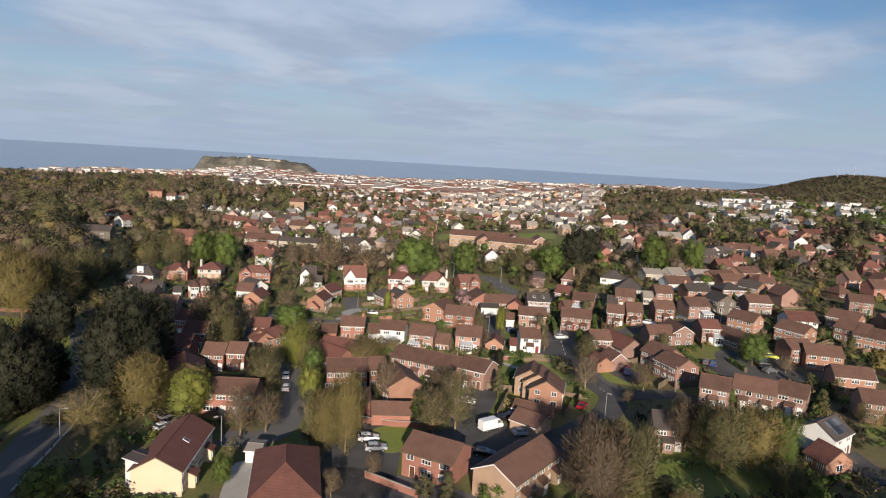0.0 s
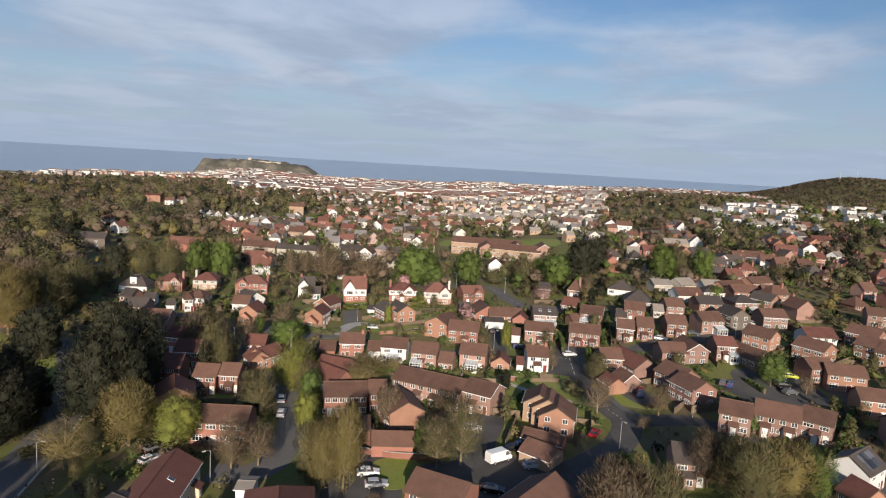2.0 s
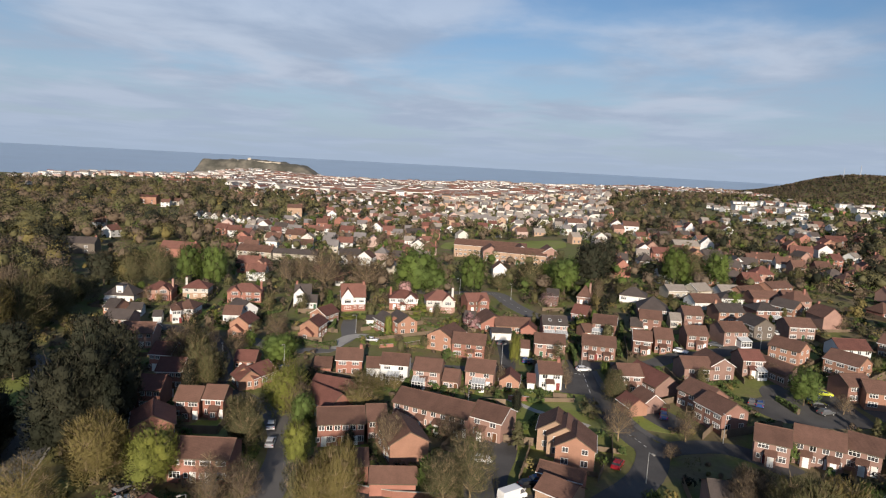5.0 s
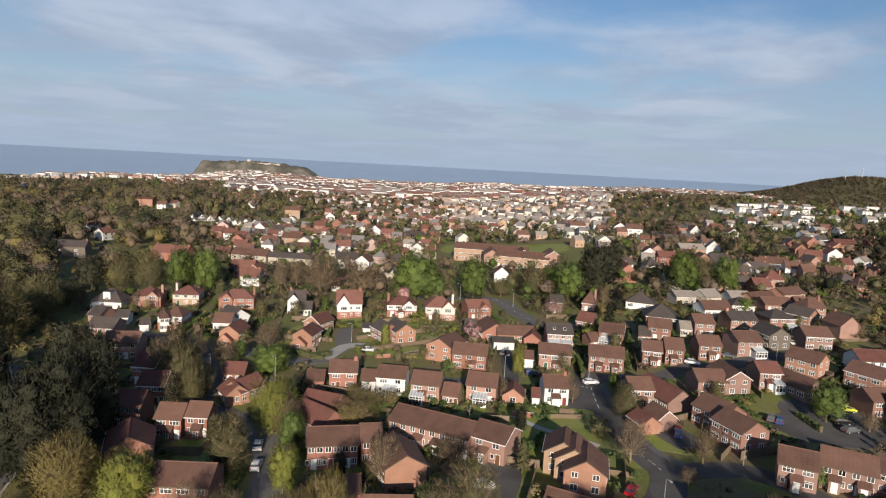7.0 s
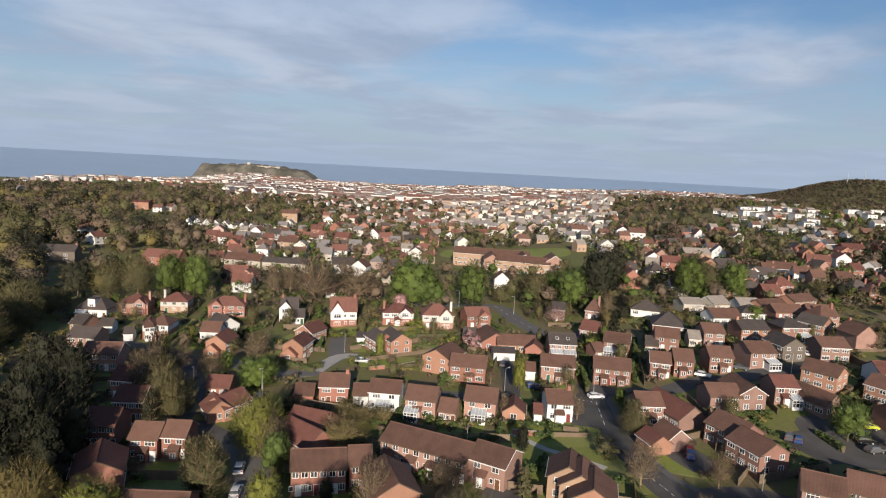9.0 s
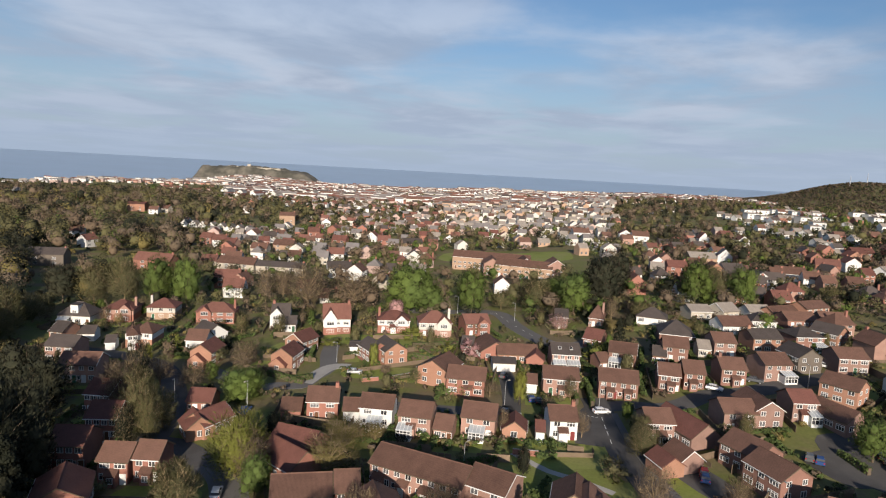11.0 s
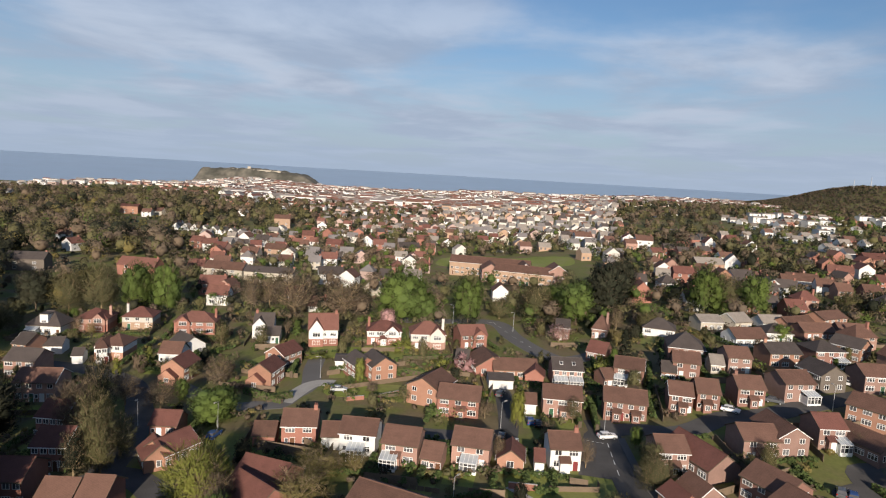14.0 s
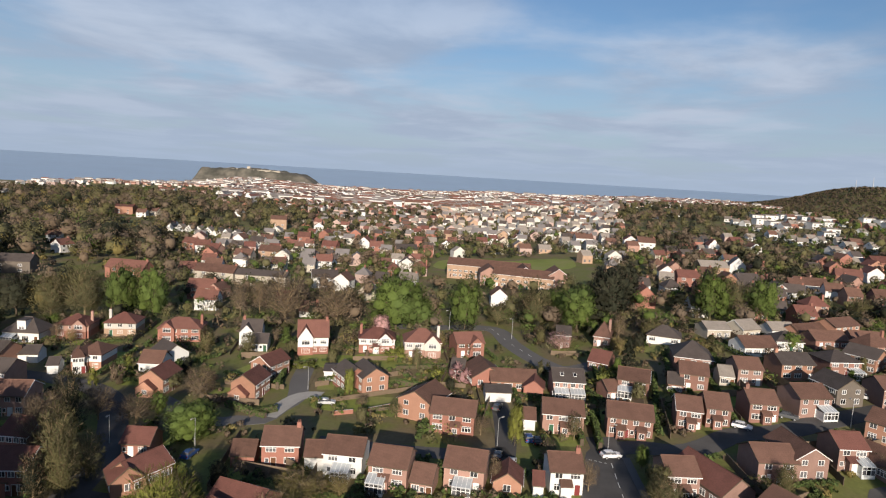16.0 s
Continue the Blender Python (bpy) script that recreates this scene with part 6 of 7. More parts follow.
far_house(509, 803, 12, 15, 9, 5.6, 6.4, 'w', 'g', False, 'flats on the eastern rise')
far_house(594, 910, 0, 17, 9, 5.6, 6.4, 'w', 'g', False, 'flats on the eastern rise')
far_house(451, 709, 5, 11, 9, 5.6, 6.4, 'w', 'g', False, 'flats on the eastern rise')
far_house(452, 680, 10, 9, 9, 5.6, 6.4, 'w', 'g', False, 'flats on the eastern rise')
far_house(315, 582, -2, 11, 9, 5.6, 6.4, 'w', 'g', False, 'flats on the eastern rise')
far_house(298, 559, 3, 9, 9, 5.6, 6.4, 'w', 'g', False, 'flats on the eastern rise')
far_house(296, 724, -25, 7, 7, 3.0, 5.4, 'w', 'g', False, 'bungalows on the eastern rise')
far_house(289, 692, -2, 7, 7, 3.0, 5.4, 'w', 'g', False, 'bungalows on the eastern rise')
far_house(290, 674, 21, 7, 7, 3.0, 5.4, 'w', 'g', False, 'bungalows on the eastern rise')
far_house(277, 624, -16, 7, 7, 3.0, 5.4, 'w', 'g', False, 'bungalows on the eastern rise')
far_house(267, 576, 7, 7, 7, 3.0, 5.4, 'w', 'g', False, 'bungalows on the eastern rise')
far_house(282, 593, 30, 7, 7, 3.0, 5.4, 'w', 'g', False, 'bungalows on the eastern rise')
far_house(266, 561, -7, 7, 7, 3.0, 5.4, 'w', 'g', False, 'bungalows on the eastern rise')
far_house(266, 548, 16, 7, 7, 3.0, 5.4, 'w', 'g', False, 'bungalows on the eastern rise')
far_house(265, 532, -21, 7, 7, 3.0, 5.4, 'w', 'g', False, 'bungalows on the eastern rise')
far_house(280, 549, 2, 7, 7, 3.0, 5.4, 'w', 'g', False, 'bungalows on the eastern rise')
far_house(281, 538, 25, 7, 7, 3.0, 5.4, 'w', 'g', False, 'bungalows on the eastern rise')
far_house(293, 533, -12, 7, 7, 3.0, 5.4, 'w', 'g', False, 'bungalows on the eastern rise')
far_house(265, 495, 11, 7, 7, 3.0, 5.4, 'w', 'g', False, 'bungalows on the eastern rise')
far_house(264, 479, 34, 7, 7, 3.0, 5.4, 'w', 'g', False, 'bungalows on the eastern rise')
far_house(262, 483, -3, 7, 7, 3.0, 5.4, 'w', 'g', False, 'bungalows on the eastern rise')
far_house(345, 590, 20, 7, 7, 3.0, 5.4, 'w', 'g', False, 'bungalows on the eastern rise')
far_house(253, 450, -17, 7, 7, 3.0, 5.4, 'w', 'g', False, 'bungalows on the eastern rise')
far_house(189, 503, 6, 7, 7, 3.0, 5.4, 'w', 'g', False, 'bungalows on the eastern rise')
far_house(241, 392, 29, 7, 7, 3.0, 5.4, 'w', 'g', False, 'bungalows on the eastern rise')
far_house(182, 503, -8, 7, 7, 3.0, 5.4, 'w', 'g', False, 'bungalows on the eastern rise')
# ---- cars and lamps ----
car(-11.8, 120.3, 10, 'white')
car(-9.9, 116.2, 12, 'silver')
car(-15.0, 122.1, 30, 'black')
car(12.7, 127.2, 35, 'white', True)
car(8.2, 141.0, 0, 'white')
car(19.1, 124.9, 15, 'silver')
car(16.3, 131.8, 20, 'black')
car(10.6, 115.4, -10, 'black')
car(18.6, 133.4, 10, 'blue')
car(34.6, 140.3, 60, 'red')
car(52.1, 164.9, 70, 'blue')
car(52.8, 167.2, 70, 'red')
car(-36.2, 154.5, 100, 'white')
car(-34.1, 146.1, 95, 'white')
car(78.5, 173.0, 60, 'blue')
car(77.1, 174.2, 60, 'grey')
car(92.9, 173.2, 0, 'black')
car(92.4, 169.1, 15, 'grey')
car(97.9, 179.5, -10, 'yellow')
car(93.7, 177.2, 20, 'blue')
car(-52.8, 122.7, 60, 'white')
car(-54.0, 126.7, 60, 'black')
car(101.2, 136.9, -60, 'silver')
car(40.4, 196.7, 10, 'white')
car(71.3, 206.8, -30, 'white')
car(83.2, 210.4, -30, 'grey')
car(24.7, 203.9, 90, 'blue')
car(26.3, 202.6, 90, 'black')
car(19.4, 221.2, 70, 'grey')
car(109.2, 224.0, -50, 'white')
car(-21.7, 220.9, 5, 'silver')
car(19.8, 191.9, 80, 'white')
car(17.3, 194.8, 80, 'black')
car(2.0, 304.8, 0, 'black')
car(-106.6, 236.3, 20, 'black')
car(-42.9, 191.5, 80, 'blue')
lamp_post(-70.0, 116.9, 6, 22)
lamp_post(-39.1, 116.0, 6, 224)
lamp_post(11.7, 209.7, 6, 190)
lamp_post(-60.9, 196.1, 6, 278)
lamp_post(-43.6, 196.0, 6, 255)
lamp_post(17.7, 200.6, 6, 40)
lamp_post(40.5, 199.5, 6, 325)
lamp_post(38.2, 134.2, 6, 290)
lamp_post(60.2, 151.9, 6, 85)
lamp_post(-44.2, 197.2, 5, 155)
lamp_post(-28.3, 230.6, 6, 215)
lamp_post(29.6, 286.7, 7, 215)
lamp_post(8.2, 295.6, 7, 165)
lamp_post(94.7, 206.5, 6, 95)
lamp_post(6.7, 167.5, 5, 50)
lamp_post(-22.6, 120.8, 5, 285)
# ---- hedges and fences ----
fence(-33.1, 187.4, -19.1, 183.7, 1.7)
fence(9.4, 170.7, 15.8, 170.2, 1.5)
fence(16.8, 173.8, 21.9, 173.1, 1.2, True)
fence(28.3, 175.8, 31.4, 175.0, 1.4)
fence(-146, 209.3, -133, 208.9, 1.1, True)
fence(-16.4, 129.4, -8.1, 127.1, 1.3, True)
fence(-8.1, 127.1, 1.3, 126.4, 1.3, True)
fence(-10.7, 105.8, -1.3, 99.5, 1.2, True)
fence(13.4, 150.0, 19.4, 148.6, 1.7)
fence(14.6, 133.1, 18.5, 146.7, 1.7)
hedge(5.4, 167.1, 15.7, 171.9, 1.4)
hedge(-37.7, 211.9, -32.3, 215.7, 1.6)
hedge(41.2, 217.4, 38.9, 199.4, 2.0)
hedge(-36.0, 229.8, -37.7, 248.3, 2.0)
hedge(1.0, 206.5, 6.5, 206.9, 1.8)
hedge(87.5, 140.0, 101.1, 157.2, 2.2)
hedge(-6.3, 219.0, -12.7, 216.7, 1.0)
fence(-18.9, 214.4, -14.6, 215.8, 1.0, True)
fence(-11.4, 216.8, -6.4, 220.0, 1.0, True)
hedge(4.2, 233.6, -6.4, 237.0, 1.3)
fence(-82.2, 241.2, -71.2, 234.3, 1.4)
hedge(-30.9, 254.3, -36.2, 248.4, 1.2)
fence(14.7, 209.1, 18.7, 230.8, 1.5)
hedge(-34.8, 268.8, -15.8, 266.5, 1.3)
hedge(-15.8, 266.5, 7.2, 267.3, 1.3)
hedge(8.8, 253.1, -7.3, 248.8, 1.2)
fence(-28.3, 192.1, -21.4, 186.7, 2.0)
hedge(50.3, 255.0, 47.5, 236.2, 1.6)
hedge(84.5, 176.6, 85.6, 168.6, 1.4)
fence(56.5, 153.5, 68.1, 167.2, 1.6)
hedge(37.8, 224.6, 35.7, 202.0, 1.6)
hedge(-44.7, 217.4, -33.7, 211.5, 1.4)

def region(x, y):
    """What stands about a place: chance of a house, walls, roofs, chance of a tree, tree colours, height of the trees."""
    D = y - 40
    u = x / D
    if abs(x - 45) < 50 and 365 < y < 425 or abs(x - 42) < 46 and 425 <= y < 480:
        return 0, "w", "b", 0.0, "green", 8
    if y < 290:
        return (0.0 if x < 0 else 0.8), "oprt", "bbd", 0.4, "olive brown gold", 7
    if u < -0.36:
        return 0.04, "wrr", "brd", 1.0, "olive brown olive dark brown brown gold", 15
    if u < -0.20 and 560 < D < 1000:
        return 0.05, "wr", "bg", 0.95, "olive brown olive dark", 12
    if y < 355 and x < 110:
        return 0.3, "rpwwt", "rbbdn", 1.0, "olive brown olive brown olive", 10
    if u < 0.12 and D < 560:
        return 0.62, "rgmwhmhgw", "rnbsdsgs", 0.95, "olive brown green olive brown", 9
    if u < 0.0 and D < 1100:
        return 0.6, "rmwhmhmw", "rnbsdsg", 0.9, "olive brown olive dark brown", 9
    if u < 0.27 and D < 1200:
        return 0.97, "hhgwhtm", "ggsgdbs", 0.5, "olive brown olive", 6
    if u < 0.46 and u >= 0.17 and 520 < D < 1000:
        return 0.06, "wr", "bg", 1.0, "brown olive brown olive dark", 10
    if u >= 0.44 and 430 < D < 1100:
        return 0.16, "wwr", "gbd", 0.95, "olive dark brown green olive", 8
    if u >= 0.34 and D < 500:
        return 0.6, "rrorwp", "bdnnbd", 1.0, "dark brown dark brown olive", 9
    if D < 620:
        return 0.66, "wrhptmg", "bbdngbs", 0.95, "olive brown dark brown olive", 8
    return 0.6, "whrmt", "brdgs", 0.6, "olive brown dark", 10


def clear(x, y, room):
    """Whether a place is free of houses and roads."""
    for hx, hy, hd, L, W in PLACED:
        dx, dy = x - hx, y - hy
        if dx * dx + dy * dy < 900:
            c, s = math.cos(radians(hd)), math.sin(radians(hd))
            if abs(dx * c + dy * s) < L / 2 + room and abs(-dx * s + dy * c) < W / 2 + room:
                return False
    for px, py, r in PAVED:
        if abs(x - px) < r + room and abs(y - py) < r + room:
            return False
    return True


def scatter():
    rnd = random.Random(11)
    trees = []
    y = 120.0
    row = 0
    while y < 1150:
        step = 14 if y < 300 else 12 + y * 0.004
        half = min(900, (y - 20) * 0.80 + 40)
        x = -half
        lane = rnd.uniform(-12, 12)
        while x < half:
            px, py = x + rnd.uniform(-3, 3), y + rnd.gauss(0, 3.5) + 22 * math.sin(x * 0.013 + row * 0.35)
            x += step + rnd.uniform(0, 3)
            inside = -132 < px < 158 and 60 < py < 292 and (px < 90 or not clear(px, py, 6.5))
            if inside or abs(px) > (py - 20) * 0.80 + 30:
                continue
            if py < 292 and px < 0 and not (px < -135 and py > 205):
                continue
            ph, walls, roofs, pt, tones, tall = region(px, py)
            if py < 760 and not clear(px, py, 5):
                continue
            if rnd.random() < ph and row % 3 < 2:
                wall, roof = rnd.choice(walls), rnd.choice(roofs)
                two = rnd.random() < (0.7 if wall != "w" or py < 500 else 0.45)
                L = rnd.choice((6.5, 7.5, 8.5))
                He, Hr = (4.6, 7.6) if two else (2.5, 5.6)
                hip = rnd.random() < 0.35
                hd = lane + rnd.gauss(0, 4) + (90 if rnd.random() < 0.22 else 0)
                if py < 425:
                    far_house(px, py, hd, L, 7, He, Hr, wall, roof, hip, "houses beyond the estate")
                else:
                    FAR.append((px, py, hd, L, 8.4, He, Hr, wall, roof))
                if rnd.random() < pt * 0.6:
                    trees.append((px + rnd.uniform(-7, 7), py - rnd.uniform(5.5, 9), rnd.choice(tones.split()), tall * 0.75))
            elif rnd.random() < pt:
                trees.append((px, py, rnd.choice(tones.split()), tall))
                if pt < 0.9 and rnd.random() < 0.5:
                    trees.append((px + rnd.uniform(-6, 6), py + rnd.uniform(-6, 6), rnd.choice(tones.split()), tall))
        y += 10 + y * 0.0055
        row += 1
    return trees


def far_town(rnd):
    """Terraces and villas between the woods and the sea."""
    y = 1080.0
    while y < 2900:
        x = -0.62 * y
        while x < 0.62 * y:
            u = x / y
            dens = 1.0 if u > -0.33 else (0.05 if y < 2150 + 900 * (u + 0.62) else 0.8)
            if mount(x, y) > 3 or u > 0.36 and y < 2000:
                dens = 0
            if y > coast(x) - 25:
                dens = 0
            block = noise.noise(Vector((x * 0.004, y * 0.004, 3.3)))
            step = rnd.uniform(11, 19)
            if rnd.random() < dens * (0.8 + 0.5 * block):
                wall = rnd.choice("mmmrphhhwwgt")
                roof = rnd.choice("ssbbdnrg")
                hd = 8 + 75 * round(block * 2) + rnd.gauss(0, 4)
                big = rnd.random() < 0.05
                L = rnd.uniform(7, 19) * (1.8 if big else 1)
                FAR.append((x, y + rnd.uniform(-7, 7), hd, L, 9, 6 * (1.7 if big else 1), 9 * (1.5 if big else 1), rnd.choice("wwh") if big else wall, roof))
                step = max(step, L * 0.85)
            x += step
        y += 17
    # white hotels and terraces on the cliff tops
    x = 200
    while x < 700:
        L = rnd.uniform(16, 40)
        if rnd.random() < 0.9:
            far = coast(x) - rnd.uniform(60, 170)
            FAR.append((x, far, rnd.gauss(0, 8), L, 14, rnd.uniform(8, 14), rnd.uniform(14, 16), rnd.choice("wwh"), "g"))
        x += L + rnd.uniform(2, 9)
    for reach in (60, 150, 230):
        x = -1330
        while x < -760:
            L = rnd.uniform(14, 34)
            if rnd.random() < 0.9:
                FAR.append((x, coast(x) - reach - rnd.uniform(0, 60), rnd.gauss(0, 10), L, 13, rnd.uniform(8, 13), rnd.uniform(13, 15), rnd.choice("wwwhm"), rnd.choice("gs")))
            x += L + rnd.uniform(2, 12)


def far_buildings():
    walls, roofs = sorted(BRICK), sorted(ROOF)
    verts, faces, mats = [], [], []
    for x, y, hd, L, W, He, Hr, wall, roof in FAR:
        c, s = math.cos(radians(hd)), math.sin(radians(hd))
        z = ground_z(x, y)
        n = len(verts)
        for px, py, pz in ((-1, -1, -3), (1, -1, -3), (1, 1, -3), (-1, 1, -3), (-1, -1, He), (1, -1, He), (1, 1, He), (-1, 1, He), (-1, 0, Hr), (1, 0, Hr)):
            a, b = px * L / 2, py * W / 2
            verts.append((x + a * c - b * s, y + a * s + b * c, z + pz))
        wi, ri = walls.index(wall), len(walls) + roofs.index(roof)
        for f, m in (((0, 1, 5, 4), wi), ((1, 2, 6, 9, 5), wi), ((2, 3, 7, 6), wi), ((3, 0, 4, 8, 7), wi), ((4, 5, 9, 8), ri), ((6, 7, 8, 9), ri)):
            faces.append([n + k for k in f])
            mats.append(m)
        # a row of openings on the lit side
        if He > 8 or y < 750:
            for lvl in range(max(1, int((He + 0.6) // 2.7))):
                for k in range(int(L // 3)):
                    a0, a1 = -L / 2 + k * 3 + 0.9, -L / 2 + k * 3 + 2.1
                    m = len(verts)
                    for a, zz in ((a0, 0.9), (a1, 0.9), (a1, 2.4), (a0, 2.4)):
                        b = -W / 2 - 0.05
                        verts.append((x + a * c - b * s, y + a * s + b * c, z + lvl * 2.6 + zz))
                    faces.append([m, m + 1, m + 2, m + 3])
                    mats.append(len(walls) + len(roofs))
    me = bpy.data.meshes.new("distant_town")
    me.from_pydata(verts, [], faces)
    for k in walls:
        me.materials.append(BRICK[k])
    for k in roofs:
        me.materials.append(ROOF[k])
    me.materials.append(GLASS)
    me.polygons.foreach_set("material_index", mats)
    tagged(link("distant_town", me), "dense distant streets of pale and red-brick houses", "town", "", "stuff")


def heart_shape(n=7, m=4):
    pts = [(math.sin(math.pi * j / m) * math.cos(2 * math.pi * i / n), math.sin(math.pi * j / m) * math.sin(2 * math.pi * i / n), math.cos(math.pi * j / m)) for j in range(m + 1) for i in range(n)]
    tri = []
    for j in range(m):
        for i in range(n):
            a, b, c, d = j * n + i, (j + 1) * n + i, (j + 1) * n + (i + 1) % n, j * n + (i + 1) % n
            tri += [(a, b, c)] if j < m - 1 else []
            tri += [(a, c, d)] if j > 0 else []
    return np.array(pts), np.array(tri)


HEART, HEART_FACES = heart_shape(6, 4)


def woodland(trees, name, label, quads, size, low=False):
    """Crowns of many leaf clumps, one mesh for each colour of tree."""
    rs = np.random.RandomState(len(trees))
    groups = {}
    for x, y, tone, tall in trees:
        groups.setdefault(tone, []).append((x, y, tall))
    for tone, places in sorted(groups.items()):
        allv, alln = [], []
        for x, y, tall in places:
            h = tall * rs.uniform(0.55, 1.3)
            w = h * rs.uniform(0.36, 0.55) * (1.5 if low else 1)
            D = math.hypot(x, y)
            k = max(14, int(quads * min(1.0, (330 / D) ** 1.1)))
            sz = size * max(1.0, D / 330) ** 0.7
            n = 5 if D > 900 else 8
            lob = rs.normal(0, 1, (n, 3)) + (0, 0, 0.45)
            lob /= np.linalg.norm(lob, axis=1)[:, None]
            wide = rs.uniform(0.40, 0.58, n)
            pick = rs.randint(0, n, k)
            d = rs.normal(0, 1, (k, 3)) + lob[pick] * 0.7
            d /= np.linalg.norm(d, axis=1)[:, None]
            size3 = np.array([w, w, h * (0.55 if low else 0.42)])
            p = (lob[pick] * 0.56 + d * wide[pick][:, None] * (1 - 0.45 * rs.rand(k, 1) ** 2)) * size3
            dome = p / size3
            heart = np.array((x, y, ground_z(x, y) + h * (0.4 if low else 0.54)))
            p += heart
            out = d + rs.normal(0, 0.3, (k, 3))
            a = np.cross(out, rs.normal(0, 1, (k, 3)))
            a /= np.linalg.norm(a, axis=1)[:, None]
            b = np.cross(out, a)
            b /= np.linalg.norm(b, axis=1)[:, None]
            s = sz * rs.uniform(0.5, 1.2, (k, 1))
            quad = np.stack([p - a * s * 0.6 - b * s * 0.4, p + a * s * 0.65 - b * s * 0.35, p + a * s * 0.05 + b * s * 0.75], 1)
            nor = d * 0.75 + dome * 0.5
            alln.append(np.repeat(nor / np.linalg.norm(nor, axis=1)[:, None], 3, 0))
            allv.append(quad.reshape(-1, 3))
            if not low and h > 8:
                # an inner ball added to fill the dark gaps behind the outer sprays
                ball = HEART * (0.44 + 0.08 * rs.uniform(-1, 1, (len(HEART), 1))) * size3 + heart
                allv.append(ball[HEART_FACES].reshape(-1, 3))
                alln.append(HEART[HEART_FACES].reshape(-1, 3))
        v = np.concatenate(allv)
        me = bpy.data.meshes.new(name)
        nq = len(v) // 3
        me.vertices.add(len(v))
        me.vertices.foreach_set("co", v.ravel())
        me.loops.add(len(v))
        me.loops.foreach_set("vertex_index", np.arange(len(v)))
        me.polygons.add(nq)
        me.polygons.foreach_set("loop_start", np.arange(nq) * 3)
        me.polygons.foreach_set("use_smooth", np.ones(nq, dtype=bool))
        me.update(calc_edges=True)
        me.normals_split_custom_set_from_vertices(np.concatenate(alln).tolist())
        me.materials.append(LEAF[tone])
        tagged(link(name, me), f"{TREE_TONE[tone]} {label}", "woodland", "", "stuff")


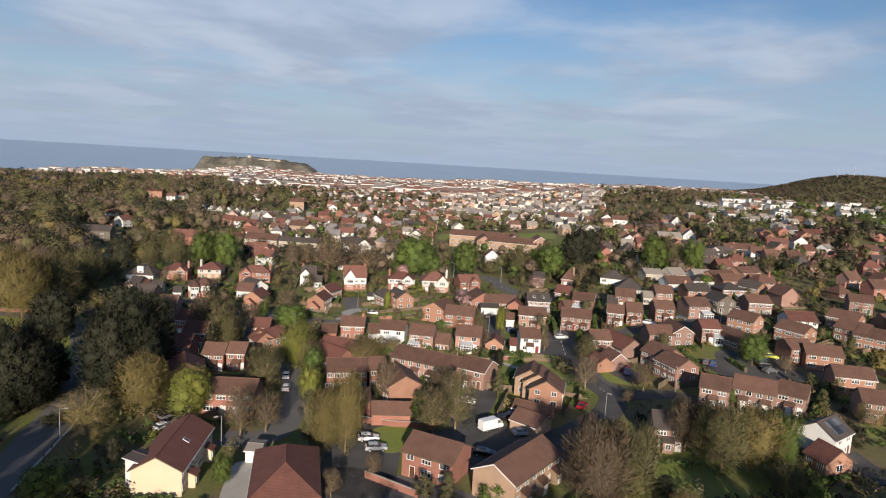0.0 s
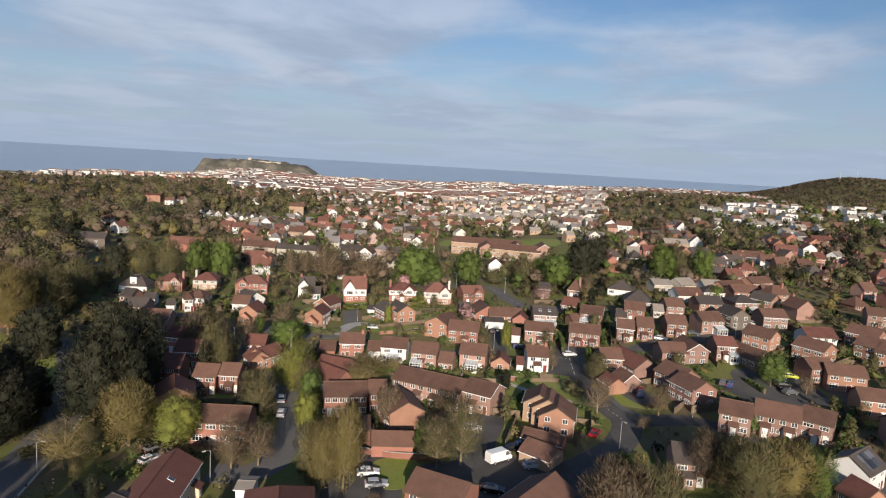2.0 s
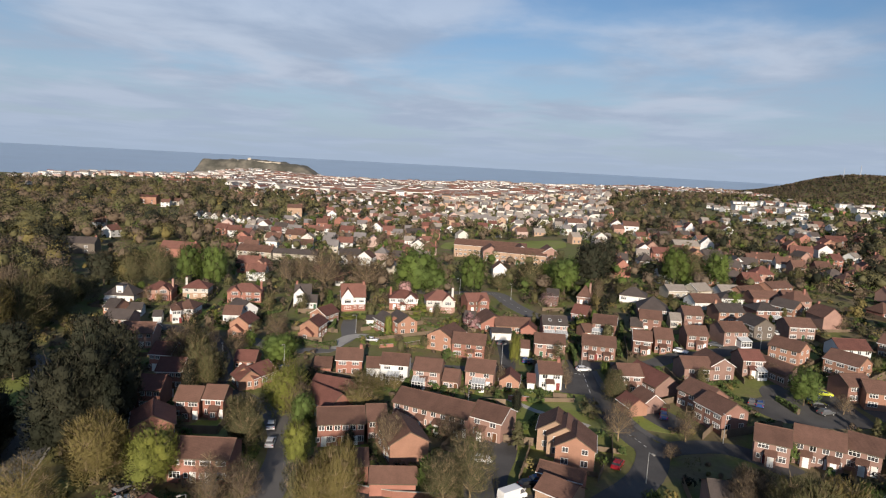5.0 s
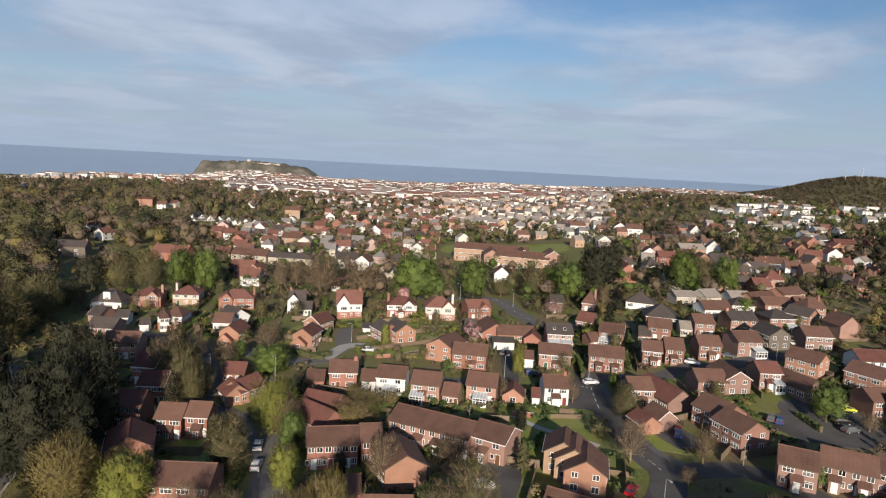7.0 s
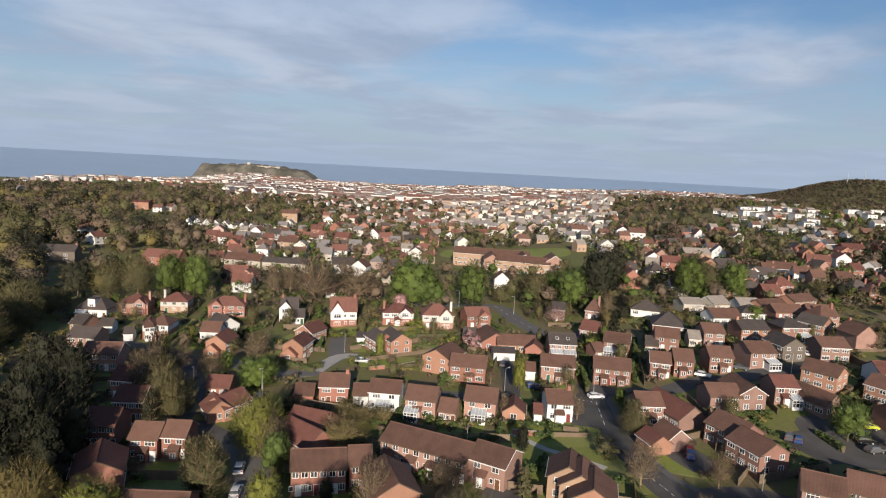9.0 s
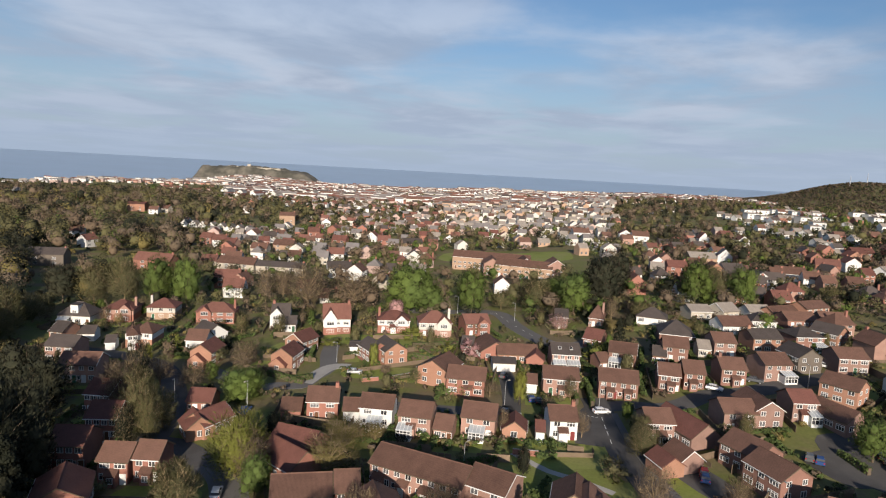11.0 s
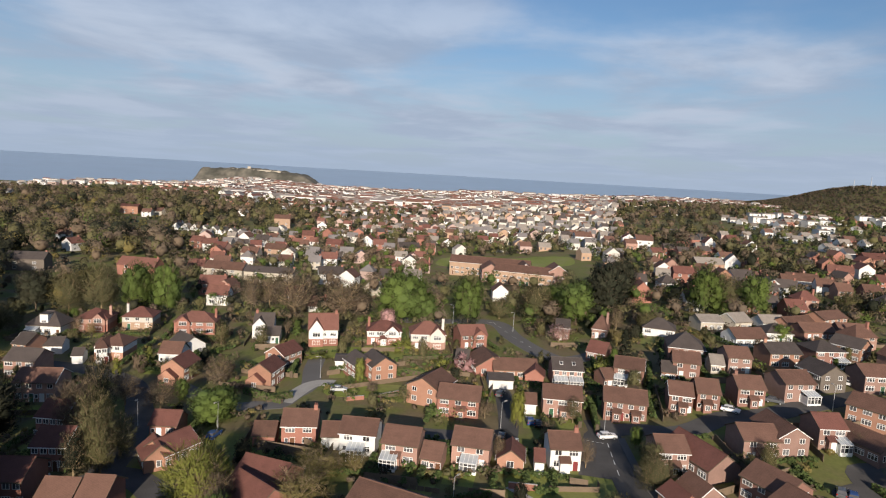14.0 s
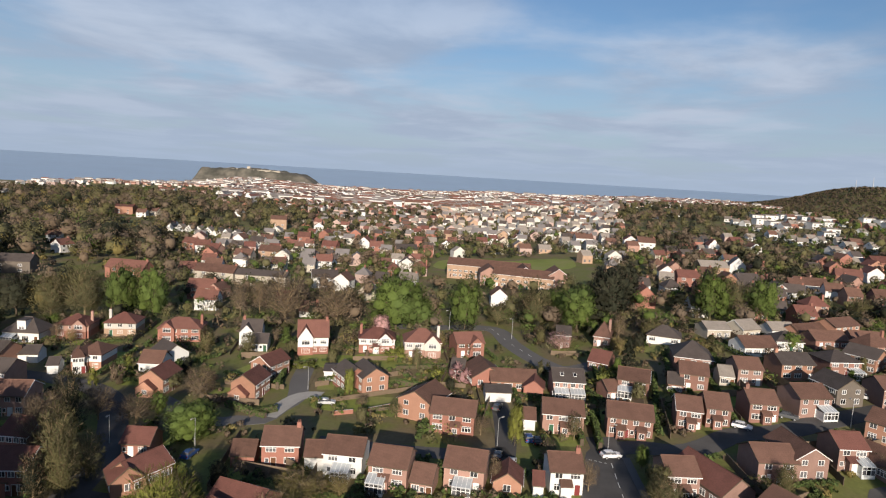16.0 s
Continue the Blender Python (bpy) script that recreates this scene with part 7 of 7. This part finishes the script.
def gardens():
    """Shrubs all over the gardens, and hedges and fences along the plots."""
    rnd = random.Random(77)
    shrubs = []
    while len(shrubs) < 2000:
        x, y = rnd.uniform(-135, 160), rnd.uniform(92, 300)
        if abs(x) < y * 0.75 + 12 and noise.noise(Vector((x * 0.07, y * 0.07, 1.0))) > -0.22 and clear(x, y, 1.0) and not any(abs(x - a) < c and abs(y - b) < d for a, b, c, d in LAWNS):
            big = rnd.random() < 0.12
            shrubs.append((x, y, rnd.choice(("olive", "green", "brown", "gold", "dark", "olive", "brown", "brown")), rnd.uniform(3, 5) if big else rnd.uniform(0.9, 2.3)))
    bm, wood = bmesh.new(), []
    leaves = []
    for hx, hy, hd, L, W in list(PLACED):
        if hy > 300 or L > 25:
            continue
        c, s = math.cos(radians(hd)), math.sin(radians(hd))
        a, b = L / 2 + 1.6, W / 2 + rnd.uniform(6, 9)
        for q0, q1 in (((-a, -b), (-a, b)), ((a, -b), (a, b)), ((-a, -b), (a, -b))):
            k = rnd.random()
            if k < 0.25:
                continue
            n = max(2, int(math.hypot(q1[0] - q0[0], q1[1] - q0[1]) / 1.2))
            h = rnd.uniform(0.9, 1.9)
            for i in range(n):
                t = (i + 0.5) / n
                u, v = q0[0] + (q1[0] - q0[0]) * t, q0[1] + (q1[1] - q0[1]) * t
                x, y = hx + u * c - v * s, hy + u * s + v * c
                if not clear(x, y, 0.7):
                    continue
                if k < 0.65:
                    leaves.append((x, y, h))
                else:
                    wood.append((x, y, hd + math.degrees(math.atan2(q1[1] - q0[1], q1[0] - q0[0])), h))
    for x, y, h in leaves:
        z = ground_z(x, y)
        pts = []
        for _ in range(26):
            d = Vector((rnd.gauss(0, 1), rnd.gauss(0, 1), abs(rnd.gauss(0, 1)))).normalized()
            q = Vector((x, y, z + h * 0.45)) + Vector((d.x * 0.7, d.y * 0.7, d.z * h * 0.55))
            pts.append((q, (x, y, z + h * 0.3)))
        leaf_quads(bm, pts, 0.5, rnd)
    tagged(link("garden_hedges", mesh_of(bm, "garden_hedges", HEDGE)), "rough green hedges along the garden plots", "hedges", "", "stuff")
    bm = bmesh.new()
    for x, y, an, h in wood:
        c, s = math.cos(radians(an)), math.sin(radians(an))
        z = ground_z(x, y)
        v = []
        for zz in (-0.3, h):
            for a, b in ((-0.66, -0.04), (0.66, -0.04), (0.66, 0.04), (-0.66, 0.04)):
                v.append(bm.verts.new((x + a * c - b * s, y + a * s + b * c, z + zz)))
        for q in ((0, 1, 5, 4), (1, 2, 6, 5), (2, 3, 7, 6), (3, 0, 4, 7), (4, 5, 6, 7)):
            bm.faces.new([v[i] for i in q])
    tagged(link("plot_fences", mesh_of(bm, "plot_fences", WOOD)), "weathered timber fences along the garden plots", "fences", "", "stuff")
    # small trees and bushes over the gardens farther off
    more = []
    while len(more) < 2300:
        y = rnd.uniform(285, 620)
        x = rnd.uniform(-0.42, 0.72) * (y - 30)
        if clear(x, y, 2.0) and not (-8 < x < 92 and 368 < y < 480):
            more.append((x, y, rnd.choice(("olive", "brown", "olive", "brown", "green", "dark")), rnd.uniform(3.5, 8.5)))
    # mown lawns before and behind the houses
    verts, faces = [], []
    for hx, hy, hd, L, W in list(PLACED):
        if hy > 300 or L > 25:
            continue
        c, s = math.cos(radians(hd)), math.sin(radians(hd))
        for side in (-1, 1):
            if rnd.random() < 0.3:
                continue
            u0, u1 = -L / 2 - rnd.uniform(0, 1.2), L / 2 + rnd.uniform(-2, 1)
            v0, v1 = W / 2 + rnd.uniform(1, 2.5), W / 2 + rnd.uniform(6, 9.5)
            grid = []
            good = True
            for j in range(4):
                for i in range(5):
                    u, v = u0 + (u1 - u0) * i / 4, side * (v0 + (v1 - v0) * j / 3)
                    x, y = hx + u * c - v * s, hy + u * s + v * c
                    good = good and clear(x, y, -0.4)
                    grid.append((x, y, ground_z(x, y) + 0.028 + rnd.uniform(0, 0.004)))
            if not good:
                continue
            n = len(verts)
            verts += grid
            for j in range(3):
                for i in range(4):
                    q = [n + j * 5 + i, n + j * 5 + i + 1, n + j * 5 + i + 6, n + j * 5 + i + 5]
                    faces.append(q if side > 0 else q[::-1])
    me = bpy.data.meshes.new("garden_lawns")
    me.from_pydata(verts, [], faces)
    me.materials.append(GRASS)
    tagged(link("garden_lawns", me), "mown green lawns before and behind the houses", "lawn", "", "structure")
    woodland(more, "garden_trees", "small trees and bushes between the houses", 130, 0.5, False)
    woodland(shrubs, "garden_shrubs", "shrubs and bushes in the gardens", 70, 0.42, True)


FAR = []
mid_trees = scatter()
rnd_far = random.Random(23)
far_town(rnd_far)
far_buildings()
far_trees = []
for _ in range(3000):
    y = rnd_far.uniform(1000, 2700)
    x = rnd_far.uniform(-0.7, 0.7) * y
    dens = noise.noise(Vector((x * 0.003, y * 0.003, 8.1)))
    u = x / y
    if (dens > 0.18 or u < -0.34 and y < 2100 + 900 * (u + 0.62) or u > 0.38) and y < coast(x) - 40 and mount(x, y) < 8:
        far_trees.append((x, y, rnd_far.choice(("olive", "brown", "dark", "olive")), rnd_far.uniform(8, 15)))
hill_trees = []
for _ in range(13000):
    x, y = rnd_far.uniform(950, 1800), rnd_far.uniform(1480, 2600)
    if mount(x, y) > 2:
        hill_trees.append((x, y, rnd_far.choice(("olive", "brown", "brown", "brown", "dark")), 6.5))
DEEP, LIGHT = ("dark", "dark", "olive", "brown"), ("olive", "brown", "olive", "dark", "olive", "brown", "olive", "green")
for _ in range(1000):
    y = rnd_far.uniform(420, 1150)
    x = -y * rnd_far.uniform(0.33, 0.78)
    mid_trees.append((x, y, rnd_far.choice(DEEP if noise.noise(Vector((x * 0.012, y * 0.012, 5.0))) > -0.05 else LIGHT), rnd_far.uniform(11, 19)))
for _ in range(420):
    y = rnd_far.uniform(130, 430)
    x = -y * rnd_far.uniform(0.55, 0.9)
    if y > 285 or x < -150:
        mid_trees.append((x, y, rnd_far.choice(("olive", "brown", "dark", "dark")), 14))
for _ in range(260):
    y = rnd_far.uniform(300, 500)
    x = (y - 40) * rnd_far.uniform(0.36, 0.74)
    if clear(x, y, 2.5):
        mid_trees.append((x, y, rnd_far.choice(("dark", "brown", "dark", "olive")), rnd_far.uniform(8, 12)))
# trees are cut low where they would hide a landmark from the camera
mid_trees = [(x, y, tone, min(tall, 3.2) if in_sight_line(x, y) else tall) for x, y, tone, tall in mid_trees]
gardens()
woodland(mid_trees, "woodland", "trees between the houses", 310, 0.6)
woodland(hill_trees, "hill_woodland", "trees covering the far hill", 40, 0.7, True)
woodland(far_trees, "distant_woodland", "trees far off", 200, 0.62)
for mx in (1282, 1335):
    mast = new("radio_mast")
    mast.matrix_basis = pose(mx, 2060, ground_z(mx, 2060))
    tagged(mast, "slender steel radio mast on the wooded hill", "mast", "masts on the hill")
    bm = bmesh.new()
    limb(bm, (0, 0, -2), (0, 0, 34 if mx > 1280 else 18), 1.4, 0.5, 4)
    part("lattice", bm, STEEL, mast)
